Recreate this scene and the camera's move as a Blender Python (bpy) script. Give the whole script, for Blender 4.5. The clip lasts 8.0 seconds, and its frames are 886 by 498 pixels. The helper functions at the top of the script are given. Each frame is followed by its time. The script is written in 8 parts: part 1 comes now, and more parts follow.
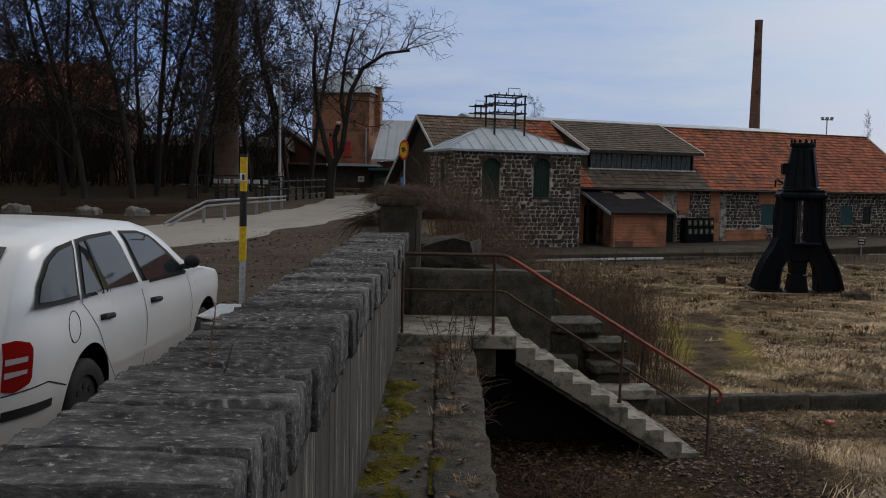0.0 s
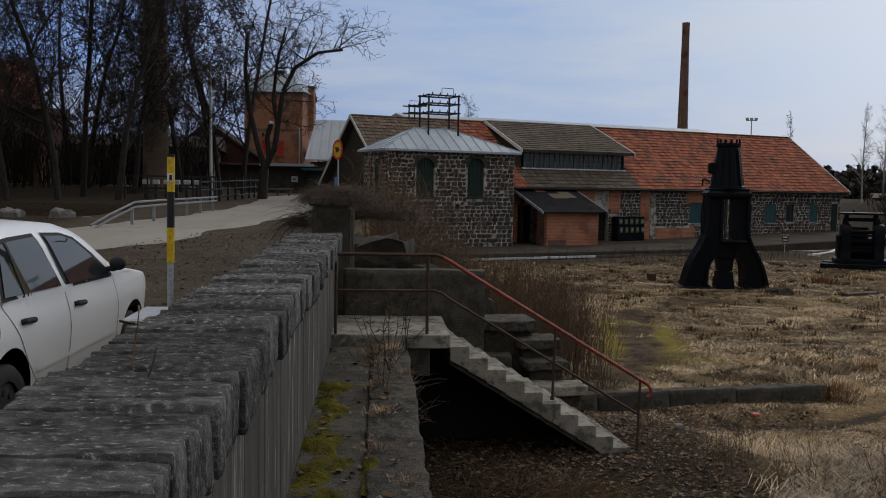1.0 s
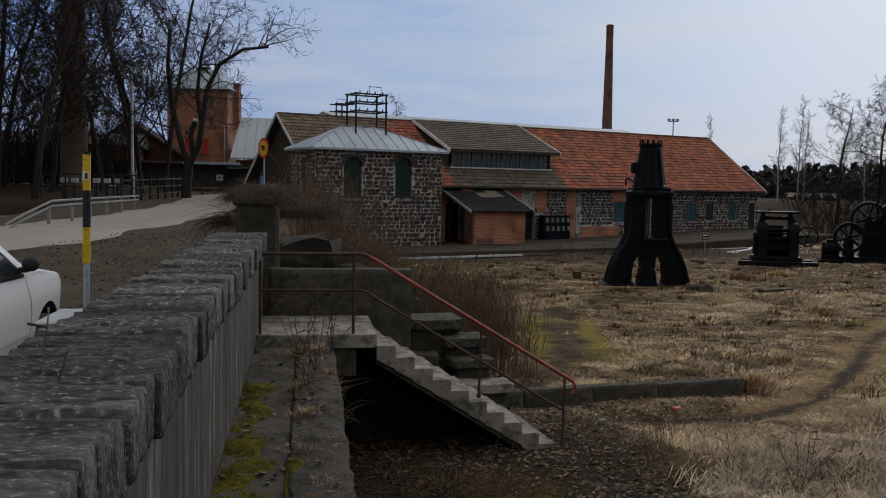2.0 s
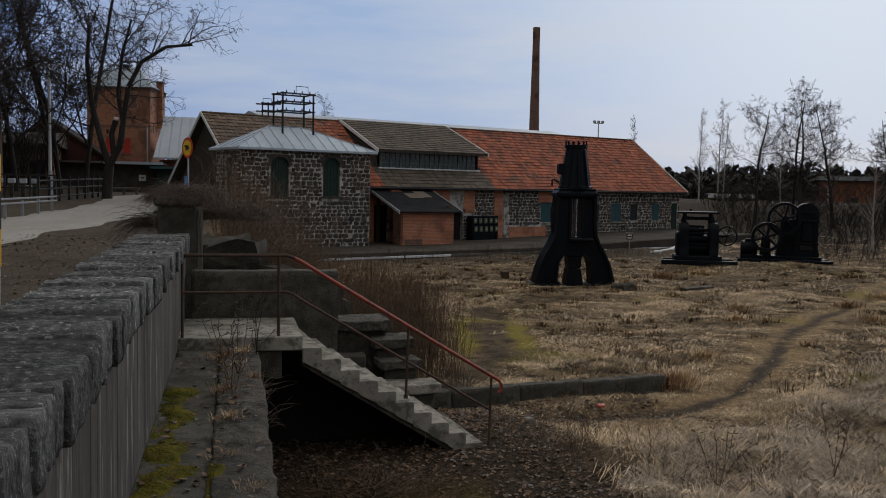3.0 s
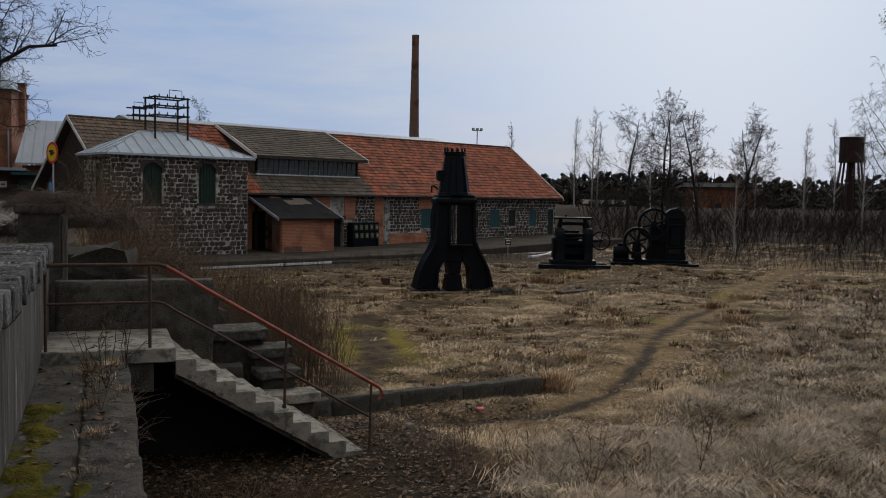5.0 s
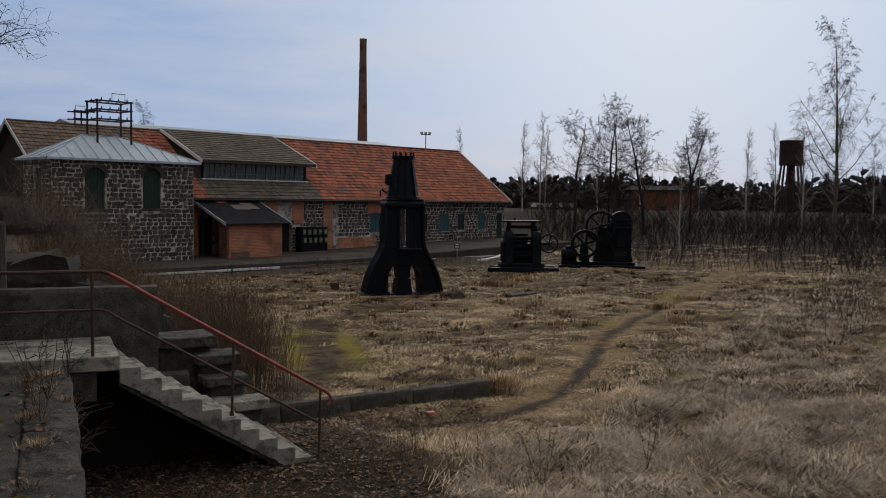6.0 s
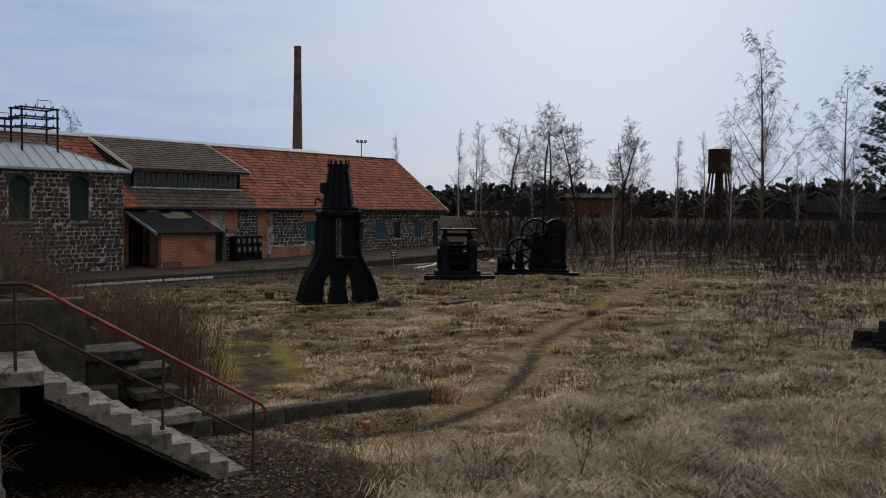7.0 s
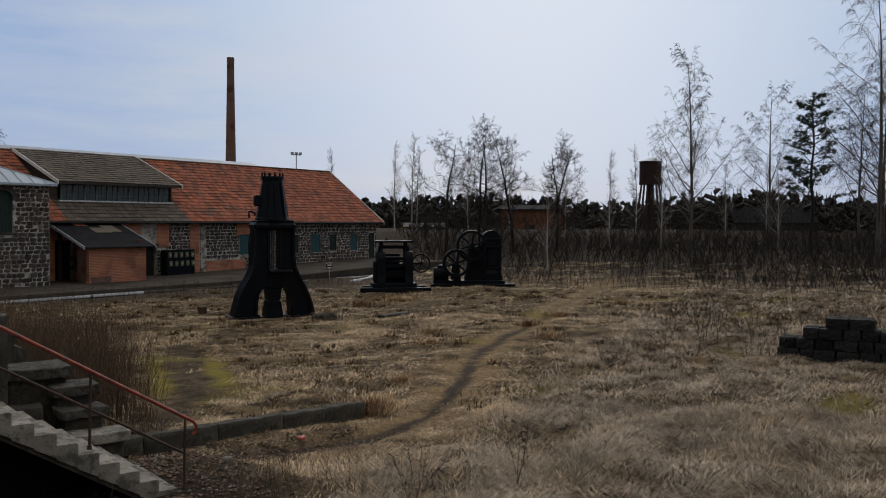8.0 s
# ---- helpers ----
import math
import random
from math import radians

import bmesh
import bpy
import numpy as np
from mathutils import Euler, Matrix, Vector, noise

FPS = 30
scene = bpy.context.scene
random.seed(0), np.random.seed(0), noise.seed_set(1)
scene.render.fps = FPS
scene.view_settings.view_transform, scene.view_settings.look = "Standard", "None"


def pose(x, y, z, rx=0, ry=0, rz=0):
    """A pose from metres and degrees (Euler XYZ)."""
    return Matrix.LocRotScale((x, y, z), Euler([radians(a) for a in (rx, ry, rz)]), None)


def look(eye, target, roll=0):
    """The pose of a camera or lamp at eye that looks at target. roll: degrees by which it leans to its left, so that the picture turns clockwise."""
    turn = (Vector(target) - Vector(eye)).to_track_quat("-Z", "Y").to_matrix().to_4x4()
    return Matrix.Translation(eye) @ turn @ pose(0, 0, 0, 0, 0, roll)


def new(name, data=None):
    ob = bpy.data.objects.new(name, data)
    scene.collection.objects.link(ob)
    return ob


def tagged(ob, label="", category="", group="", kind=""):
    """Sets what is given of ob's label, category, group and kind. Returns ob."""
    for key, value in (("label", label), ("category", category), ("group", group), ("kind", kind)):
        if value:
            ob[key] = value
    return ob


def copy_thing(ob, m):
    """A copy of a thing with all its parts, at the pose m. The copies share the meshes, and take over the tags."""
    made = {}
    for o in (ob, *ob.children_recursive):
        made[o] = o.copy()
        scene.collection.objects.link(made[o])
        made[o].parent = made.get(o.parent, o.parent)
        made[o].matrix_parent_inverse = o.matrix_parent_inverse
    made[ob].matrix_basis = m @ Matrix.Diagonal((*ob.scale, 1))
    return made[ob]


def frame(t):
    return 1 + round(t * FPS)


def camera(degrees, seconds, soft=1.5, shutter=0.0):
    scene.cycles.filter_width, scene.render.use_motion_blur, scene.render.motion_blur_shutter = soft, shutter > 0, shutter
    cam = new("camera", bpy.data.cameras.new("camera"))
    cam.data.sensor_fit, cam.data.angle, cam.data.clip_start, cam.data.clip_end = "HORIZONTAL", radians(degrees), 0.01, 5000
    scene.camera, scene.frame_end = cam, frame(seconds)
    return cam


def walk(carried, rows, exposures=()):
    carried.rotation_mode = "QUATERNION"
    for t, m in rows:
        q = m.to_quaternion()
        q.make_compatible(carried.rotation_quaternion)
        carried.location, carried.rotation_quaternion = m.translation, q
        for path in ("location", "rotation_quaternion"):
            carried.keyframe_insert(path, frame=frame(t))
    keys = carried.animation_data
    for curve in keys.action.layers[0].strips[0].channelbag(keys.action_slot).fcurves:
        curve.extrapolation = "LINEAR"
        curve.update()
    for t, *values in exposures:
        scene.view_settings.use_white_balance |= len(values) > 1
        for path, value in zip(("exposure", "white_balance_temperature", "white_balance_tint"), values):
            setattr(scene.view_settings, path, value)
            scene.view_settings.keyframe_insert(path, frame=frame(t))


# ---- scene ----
cam = camera(52.44, 8.0, soft=1.0)
EYE = 3.40
# seconds, place, then degrees to the right, up and leaning to the right
ROWS = [
    (0.0, -0.000, -0.000, -0.000, 0.01, -4.17, -1.14),
    (0.5, 0.018, -0.000, 0.003, 2.20, -4.12, -0.94),
    (1.0, 0.026, -0.003, -0.001, 4.13, -4.10, -0.97),
    (1.5, 0.040, -0.001, -0.003, 6.12, -4.12, -0.90),
    (1.7, 0.047, -0.002, -0.002, 7.16, -4.11, -0.96),
    (2.8, 0.087, -0.005, 0.000, 12.30, -3.99, -1.15),
    (3.0, 0.094, -0.006, 0.001, 13.18, -3.96, -1.12),
    (3.5, 0.097, -0.020, 0.002, 15.45, -3.80, -1.15),
    (4.0, 0.112, -0.023, 0.004, 17.58, -3.64, -1.06),
    (4.5, 0.123, -0.010, 0.002, 19.16, -3.57, -1.13),
    (4.7, 0.125, -0.013, 0.002, 19.73, -3.51, -1.10),
    (5.8, 0.137, -0.027, 0.005, 23.42, -3.16, -0.88),
    (6.0, 0.139, -0.030, 0.005, 23.93, -3.11, -0.77),
    (6.5, 0.151, -0.042, 0.013, 25.62, -2.88, -0.52),
    (7.0, 0.165, -0.041, 0.017, 27.95, -2.56, -0.60),
    (7.5, 0.175, -0.040, 0.018, 29.79, -2.10, -0.35),
    (8.0, 0.189, -0.051, 0.017, 31.98, -1.76, -0.29),
]


def aim(x, y, z, yaw, pitch, lean):
    eye = Vector((x, y, EYE + z))
    way = Vector((math.sin(radians(yaw)) * math.cos(radians(pitch)), math.cos(radians(yaw)) * math.cos(radians(pitch)), math.sin(radians(pitch))))
    return look(eye, eye + way, -lean)


walk(cam, [(row[0], aim(*row[1:])) for row in ROWS])

# ---- sky and sun: a thin overcast, brightest low ahead to the right ----
SUN_AZ, SUN_EL = 38.0, 24.0
world = bpy.data.worlds.new("overcast")
scene.world = world
world.use_nodes = True
wn, wl = world.node_tree.nodes, world.node_tree.links
wn.clear()


def wnode(kind, **values):
    n = wn.new(kind)
    for key, value in values.items():
        n.inputs[key].default_value = value
    return n


sky = wn.new("ShaderNodeTexSky")
sky.sky_type = "NISHITA"
sky.sun_disc = False
sky.sun_elevation = radians(SUN_EL)
sky.sun_rotation = radians(SUN_AZ)
sky.air_density, sky.dust_density, sky.ozone_density = 1.0, 2.0, 1.5
dim = wn.new("ShaderNodeMix")
dim.data_type = "RGBA"
dim.blend_type = "MULTIPLY"
dim.inputs["Factor"].default_value = 1.0
dim.inputs[7].default_value = (0.05, 0.05, 0.05, 1)
wl.new(sky.outputs[0], dim.inputs[6])
geo = wn.new("ShaderNodeTexCoord")
# height above the horizon and nearness to the veiled sun
sep = wn.new("ShaderNodeSeparateXYZ")
wl.new(geo.outputs["Generated"], sep.inputs[0])
sun_way = Vector((math.sin(radians(SUN_AZ)) * math.cos(radians(SUN_EL)), math.cos(radians(SUN_AZ)) * math.cos(radians(SUN_EL)), math.sin(radians(SUN_EL))))
dot = wn.new("ShaderNodeVectorMath")
dot.operation = "DOT_PRODUCT"
dot.inputs[1].default_value = sun_way
wl.new(geo.outputs["Generated"], dot.inputs[0])
near_sun = wnode("ShaderNodeMapRange")
near_sun.inputs[1].default_value, near_sun.inputs[2].default_value = -1.0, 1.0
wl.new(dot.outputs["Value"], near_sun.inputs[0])
cmap = wn.new("ShaderNodeMapping")
cmap.inputs["Scale"].default_value = (1.0, 1.0, 6.0)
wl.new(geo.outputs["Generated"], cmap.inputs[0])
cloud = wnode("ShaderNodeTexNoise", Scale=2.1, Detail=7.0, Roughness=0.6)
wl.new(cmap.outputs[0], cloud.inputs["Vector"])
cr = wnode("ShaderNodeMapRange")
cr.inputs[1].default_value, cr.inputs[2].default_value = 0.45, 0.62
wl.new(cloud.outputs["Fac"], cr.inputs[0])
# bright veil round the hidden sun, clearer blue beside it, even grey cloud over the rest
veil = wn.new("ShaderNodeValToRGB")
veil.color_ramp.interpolation = "EASE"
stops = [(0.0, (0.17, 0.17, 0.17)), (0.50, (0.27, 0.28, 0.30)), (0.80, (0.18, 0.285, 0.57)), (0.92, (0.325, 0.45, 0.69)), (1.0, (0.54, 0.64, 0.80))]
while len(veil.color_ramp.elements) < len(stops):
    veil.color_ramp.elements.new(0.5)
for e, (at, c) in zip(veil.color_ramp.elements, stops):
    e.position, e.color = at, (*c, 1)
wl.new(near_sun.outputs[0], veil.inputs["Fac"])
tuft_of_cloud = wn.new("ShaderNodeMix")
tuft_of_cloud.data_type = "RGBA"
tuft_of_cloud.blend_type = "MIX"
tuft_of_cloud.inputs[7].default_value = (0.56, 0.60, 0.68, 1)
half = wn.new("ShaderNodeMath")
half.operation = "MULTIPLY"
half.inputs[1].default_value = 0.5
wl.new(cr.outputs[0], half.inputs[0])
wl.new(half.outputs[0], tuft_of_cloud.inputs["Factor"])
wl.new(veil.outputs[0], tuft_of_cloud.inputs[6])
# as under any overcast, the cloud is thinnest and brightest overhead
lift = wnode("ShaderNodeMapRange")
lift.interpolation_type = "SMOOTHSTEP"
lift.inputs[1].default_value, lift.inputs[2].default_value = 0.26, 0.95
wl.new(sep.outputs[2], lift.inputs[0])
zenith = wn.new("ShaderNodeMix")
zenith.data_type = "RGBA"
zenith.inputs[7].default_value = (0.80, 0.79, 0.765, 1)
wl.new(lift.outputs[0], zenith.inputs["Factor"])
wl.new(tuft_of_cloud.outputs[2], zenith.inputs[6])
total = wn.new("ShaderNodeMix")
total.data_type = "RGBA"
total.inputs["Factor"].default_value = 0.88
wl.new(dim.outputs[2], total.inputs[6])
wl.new(zenith.outputs[2], total.inputs[7])
back = wnode("ShaderNodeBackground", Strength=1.0)
wl.new(total.outputs[2], back.inputs[0])
wout = wn.new("ShaderNodeOutputWorld")
wl.new(back.outputs[0], wout.inputs[0])

sun_data = bpy.data.lights.new("sun", "SUN")
sun_data.energy, sun_data.angle, sun_data.color = 0.75, radians(25), (1.0, 0.95, 0.88)
sun = new("sun", sun_data)
sun.matrix_world = look(sun_way * 50, (0, 0, 0))

# ---- materials ----


def surface(name, a, b, scale=3.0, fine=40.0, rough=0.85, bump=0.3, c=None, c_amount=0.35, metal=0.0, island=0.0, per_object=0.0, stretch=(1, 1, 1), bump_size=0.01, spec=0.3, patch=0.55, c_size=2.3, tone=""):
    """Two colours mixed by large and small noise, a third in patches, with relief."""
    m = bpy.data.materials.new(name)
    m.use_nodes = True
    n, l = m.node_tree.nodes, m.node_tree.links
    bsdf = n["Principled BSDF"]
    tc = n.new("ShaderNodeTexCoord")
    mp = n.new("ShaderNodeMapping")
    mp.inputs["Scale"].default_value = stretch
    l.new(tc.outputs["Object"], mp.inputs[0])

    def noise_node(s, detail, rough_=0.6):
        t = n.new("ShaderNodeTexNoise")
        t.inputs["Scale"].default_value, t.inputs["Detail"].default_value, t.inputs["Roughness"].default_value = s, detail, rough_
        l.new(mp.outputs[0], t.inputs["Vector"])
        return t

    big, small = noise_node(scale, 5.0), noise_node(fine, 6.0, 0.65)

    def ramp(source, lo, hi):
        r = n.new("ShaderNodeMapRange")
        r.inputs[1].default_value, r.inputs[2].default_value = lo, hi
        l.new(source, r.inputs[0])
        return r.outputs[0]

    def mix(fac, x, y, kind="MIX"):
        k = n.new("ShaderNodeMix")
        k.data_type, k.blend_type = "RGBA", kind
        for slot, v in (("Factor", fac), (6, x), (7, y)):
            if isinstance(v, (int, float)):
                k.inputs[slot].default_value = v
            elif isinstance(v, tuple):
                k.inputs[slot].default_value = (*v, 1)
            else:
                l.new(v, k.inputs[slot])
        return k.outputs[2]

    col = mix(ramp(big.outputs["Fac"], 0.3, 0.7), a, b)
    grain = mix(ramp(small.outputs["Fac"], 0.25, 0.75), (0.62, 0.62, 0.62), (1.3, 1.3, 1.3))
    col = mix(1.0, col, grain, "MULTIPLY")
    if c:
        third = noise_node(scale * c_size, 7.0, 0.7)
        f = n.new("ShaderNodeMath")
        f.operation = "MULTIPLY"
        f.inputs[1].default_value = c_amount
        l.new(ramp(third.outputs["Fac"], patch, patch + 0.09), f.inputs[0])
        col = mix(f.outputs[0], col, c)
    if island or per_object:
        if island:
            src, amount = n.new("ShaderNodeNewGeometry").outputs["Random Per Island"], island
        else:
            src, amount = n.new("ShaderNodeObjectInfo").outputs["Random"], per_object
        r = n.new("ShaderNodeMapRange")
        r.inputs[3].default_value, r.inputs[4].default_value = 1 - amount, 1 + amount
        l.new(src, r.inputs[0])
        col = mix(1.0, col, r.outputs[0], "MULTIPLY")
    if tone:
        at = n.new("ShaderNodeAttribute")
        at.attribute_name = tone
        col = mix(1.0, col, at.outputs["Fac"], "MULTIPLY")
    l.new(col, bsdf.inputs["Base Color"])
    bsdf.inputs["Metallic"].default_value = metal
    bsdf.inputs["Specular IOR Level"].default_value = spec
    rr = n.new("ShaderNodeMapRange")
    rr.inputs[3].default_value, rr.inputs[4].default_value = max(0.05, rough - 0.12), min(1, rough + 0.1)
    l.new(small.outputs["Fac"], rr.inputs[0])
    l.new(rr.outputs[0], bsdf.inputs["Roughness"])
    if bump:
        bp = n.new("ShaderNodeBump")
        bp.inputs["Strength"].default_value, bp.inputs["Distance"].default_value = bump, bump_size
        add = n.new("ShaderNodeMath")
        add.operation = "ADD"
        l.new(big.outputs["Fac"], add.inputs[0])
        l.new(small.outputs["Fac"], add.inputs[1])
        l.new(add.outputs[0], bp.inputs["Height"])
        l.new(bp.outputs[0], bsdf.inputs["Normal"])
    return m


def brickwork(name, a, b, mortar, width=0.25, height=0.075, gap=0.012, rough=0.9, c=None, scale=0.9):
    """Small bricks laid in courses, on walls that stand along their own x axis."""
    m = bpy.data.materials.new(name)
    m.use_nodes = True
    n, l = m.node_tree.nodes, m.node_tree.links
    bsdf = n["Principled BSDF"]
    tc = n.new("ShaderNodeTexCoord")
    sep_ = n.new("ShaderNodeSeparateXYZ")
    l.new(tc.outputs["Object"], sep_.inputs[0])
    add = n.new("ShaderNodeMath")
    add.operation = "ADD"
    l.new(sep_.outputs[0], add.inputs[0])
    l.new(sep_.outputs[1], add.inputs[1])
    com = n.new("ShaderNodeCombineXYZ")
    l.new(add.outputs[0], com.inputs[0])
    l.new(sep_.outputs[2], com.inputs[1])
    br = n.new("ShaderNodeTexBrick")
    br.inputs["Scale"].default_value = 1.0
    br.inputs["Brick Width"].default_value, br.inputs["Row Height"].default_value, br.inputs["Mortar Size"].default_value = width, height, gap
    br.inputs["Color1"].default_value, br.inputs["Color2"].default_value, br.inputs["Mortar"].default_value = (*a, 1), (*b, 1), (*mortar, 1)
    l.new(com.outputs[0], br.inputs["Vector"])
    big = n.new("ShaderNodeTexNoise")
    big.inputs["Scale"].default_value, big.inputs["Detail"].default_value = scale, 7.0
    l.new(tc.outputs["Object"], big.inputs["Vector"])
    r = n.new("ShaderNodeMapRange")
    r.inputs[1].default_value, r.inputs[2].default_value = 0.5, 0.68
    l.new(big.outputs["Fac"], r.inputs[0])
    k = n.new("ShaderNodeMix")
    k.data_type = "RGBA"
    l.new(r.outputs[0], k.inputs["Factor"])
    l.new(br.outputs["Color"], k.inputs[6])
    k.inputs[7].default_value = (*(c or tuple(v * 0.35 for v in a)), 1)
    l.new(k.outputs[2], bsdf.inputs["Base Color"])
    bsdf.inputs["Roughness"].default_value = rough
    bp = n.new("ShaderNodeBump")
    bp.inputs["Strength"].default_value, bp.inputs["Distance"].default_value = 0.6, 0.012
    l.new(br.outputs["Fac"], bp.inputs["Height"])
    bp.invert = True
    l.new(bp.outputs[0], bsdf.inputs["Normal"])
    return m


def ground_material():
    """Dead grass, wet earth, moss and a trodden path, by the ground's own soil masks."""
    m = bpy.data.materials.new("ground")
    m.use_nodes = True
    n, l = m.node_tree.nodes, m.node_tree.links
    bsdf = n["Principled BSDF"]
    tc = n.new("ShaderNodeTexCoord")

    def noise_node(s, detail=6.0):
        t = n.new("ShaderNodeTexNoise")
        t.inputs["Scale"].default_value, t.inputs["Detail"].default_value, t.inputs["Roughness"].default_value = s, detail, 0.65
        l.new(tc.outputs["Object"], t.inputs["Vector"])
        return t.outputs["Fac"]

    def ramp(source, lo, hi):
        r = n.new("ShaderNodeMapRange")
        r.inputs[1].default_value, r.inputs[2].default_value = lo, hi
        l.new(source, r.inputs[0])
        return r.outputs[0]

    def mix(fac, x, y, kind="MIX"):
        k = n.new("ShaderNodeMix")
        k.data_type, k.blend_type = "RGBA", kind
        for slot, v in (("Factor", fac), (6, x), (7, y)):
            if isinstance(v, (int, float)):
                k.inputs[slot].default_value = v
            elif isinstance(v, tuple):
                k.inputs[slot].default_value = (*v, 1)
            else:
                l.new(v, k.inputs[slot])
        return k.outputs[2]

    def mask(name):
        at = n.new("ShaderNodeAttribute")
        at.attribute_name = name
        return at.outputs["Fac"]

    fine = noise_node(18.0)
    # Straw ground coloured dark so the gaps between blades look shaded.
    straw = mix(ramp(noise_node(0.5), 0.35, 0.65), (0.10, 0.068, 0.038), (0.20, 0.140, 0.076))
    straw = mix(ramp(noise_node(2.2), 0.46, 0.60), straw, (0.035, 0.026, 0.016))
    trodden = mix(ramp(noise_node(7.0), 0.38, 0.66), (0.20, 0.128, 0.062), (0.40, 0.28, 0.15))
    straw = mix(mask("trodden"), straw, trodden)
    straw = mix(1.0, straw, mix(ramp(fine, 0.3, 0.7), (0.5, 0.5, 0.5), (1.35, 1.35, 1.35)), "MULTIPLY")
    earth = mix(ramp(fine, 0.35, 0.65), (0.032, 0.024, 0.017), (0.078, 0.059, 0.042))
    moss = mix(ramp(fine, 0.35, 0.65), (0.13, 0.108, 0.018), (0.27, 0.215, 0.045))
    gravel = mix(ramp(noise_node(30.0), 0.3, 0.7), (0.04, 0.030, 0.022), (0.13, 0.105, 0.08))
    gravel = mix(ramp(noise_node(0.9), 0.42, 0.62), gravel, (0.060, 0.047, 0.035))
    litter = mix(ramp(noise_node(14.0), 0.4, 0.65), (0.02, 0.015, 0.010), (0.06, 0.043, 0.028))
    litter = mix(ramp(noise_node(26.0), 0.62, 0.7), litter, (0.24, 0.22, 0.19))
    col = mix(mask("earth"), straw, earth)
    col = mix(mask("litter"), col, litter)
    col = mix(mask("moss"), col, moss)
    col = mix(mask("gravel"), col, gravel)
    l.new(col, bsdf.inputs["Base Color"])
    bsdf.inputs["Roughness"].default_value = 0.95
    bsdf.inputs["Specular IOR Level"].default_value = 0.05
    bp = n.new("ShaderNodeBump")
    bp.inputs["Strength"].default_value, bp.inputs["Distance"].default_value = 0.9, 0.04
    l.new(fine, bp.inputs["Height"])
    l.new(bp.outputs[0], bsdf.inputs["Normal"])
    return m


def glass_material(name, tint, rough=0.08):
    m = bpy.data.materials.new(name)
    m.use_nodes = True
    b = m.node_tree.nodes["Principled BSDF"]
    b.inputs["Base Color"].default_value = (*tint, 1)
    b.inputs["Roughness"].default_value = rough
    b.inputs["Specular IOR Level"].default_value = 0.6
    return m


def car_paint(name, colour, dust):
    """Smooth clear-coated paint with road dust thickening towards the sills."""
    m = bpy.data.materials.new(name)
    m.use_nodes = True
    n, l = m.node_tree.nodes, m.node_tree.links
    b = n["Principled BSDF"]
    tc = n.new("ShaderNodeTexCoord")
    sep_ = n.new("ShaderNodeSeparateXYZ")
    l.new(tc.outputs["Object"], sep_.inputs[0])
    low = n.new("ShaderNodeMapRange")
    low.inputs[1].default_value, low.inputs[2].default_value = 0.62, 0.12
    low.inputs[3].default_value, low.inputs[4].default_value = 0.0, 0.75
    l.new(sep_.outputs[2], low.inputs[0])
    spots = n.new("ShaderNodeTexNoise")
    spots.inputs["Scale"].default_value, spots.inputs["Detail"].default_value = 6.0, 8.0
    l.new(tc.outputs["Object"], spots.inputs["Vector"])
    mul = n.new("ShaderNodeMath")
    mul.operation = "MULTIPLY"
    l.new(low.outputs[0], mul.inputs[0])
    l.new(spots.outputs["Fac"], mul.inputs[1])
    k = n.new("ShaderNodeMix")
    k.data_type = "RGBA"
    l.new(mul.outputs[0], k.inputs["Factor"])
    k.inputs[6].default_value, k.inputs[7].default_value = (*colour, 1), (*dust, 1)
    l.new(k.outputs[2], b.inputs["Base Color"])
    b.inputs["Roughness"].default_value = 0.38
    b.inputs["Coat Weight"].default_value = 0.5
    b.inputs["Coat Roughness"].default_value = 0.12
    return m


M_GROUND = ground_material()
M_COPING = surface("lichen_granite", (0.014, 0.0145, 0.015), (0.215, 0.210, 0.200), 9.0, 38, 0.92, 1.0, (0.60, 0.59, 0.56), 0.75, stretch=(0.85, 1.25, 0.7), bump_size=0.06, per_object=0.45, patch=0.57, c_size=4.0)
M_CONCRETE = surface("stained_concrete", (0.09, 0.079, 0.062), (0.21, 0.186, 0.148), 2.4, 45, 0.9, 0.8, (0.035, 0.032, 0.027), 0.85, stretch=(4, 4, 0.3), patch=0.5)
M_STEP = surface("step_concrete", (0.15, 0.134, 0.11), (0.36, 0.325, 0.272), 2.2, 55, 0.9, 0.8, (0.055, 0.058, 0.042), 0.75, patch=0.5)
M_DARKCON = surface("damp_concrete", (0.036, 0.031, 0.024), (0.105, 0.092, 0.073), 3.0, 45, 0.92, 0.9, (0.03, 0.03, 0.016), 0.75, bump_size=0.02, patch=0.5)
M_MOSS = surface("moss", (0.028, 0.034, 0.004), (0.15, 0.125, 0.010), 5, 45, 1.0, 1.0, (0.10, 0.05, 0.012), 0.7, bump_size=0.03, spec=0.1)
M_SLAG = surface("slag_stone", (0.032, 0.026, 0.022), (0.08, 0.064, 0.053), 2.0, 30, 0.7, 0.6, (0.14, 0.125, 0.11), 0.5, per_object=0.45)
M_SLAGJ = surface("slag_stone_far", (0.032, 0.025, 0.02), (0.085, 0.064, 0.05), 2.0, 30, 0.75, 0.5, (0.15, 0.12, 0.10), 0.5, island=0.45)
M_MORTAR = surface("lime_mortar", (0.26, 0.235, 0.20), (0.60, 0.57, 0.51), 1.3, 30, 0.95, 0.4, (0.085, 0.07, 0.058), 0.85, patch=0.49)
M_BRICK = brickwork("red_brick", (0.56, 0.155, 0.05), (0.38, 0.10, 0.038), (0.36, 0.28, 0.21), c=(0.17, 0.07, 0.04))
M_BRICKD = brickwork("dark_brick", (0.21, 0.08, 0.045), (0.13, 0.055, 0.035), (0.16, 0.14, 0.12))
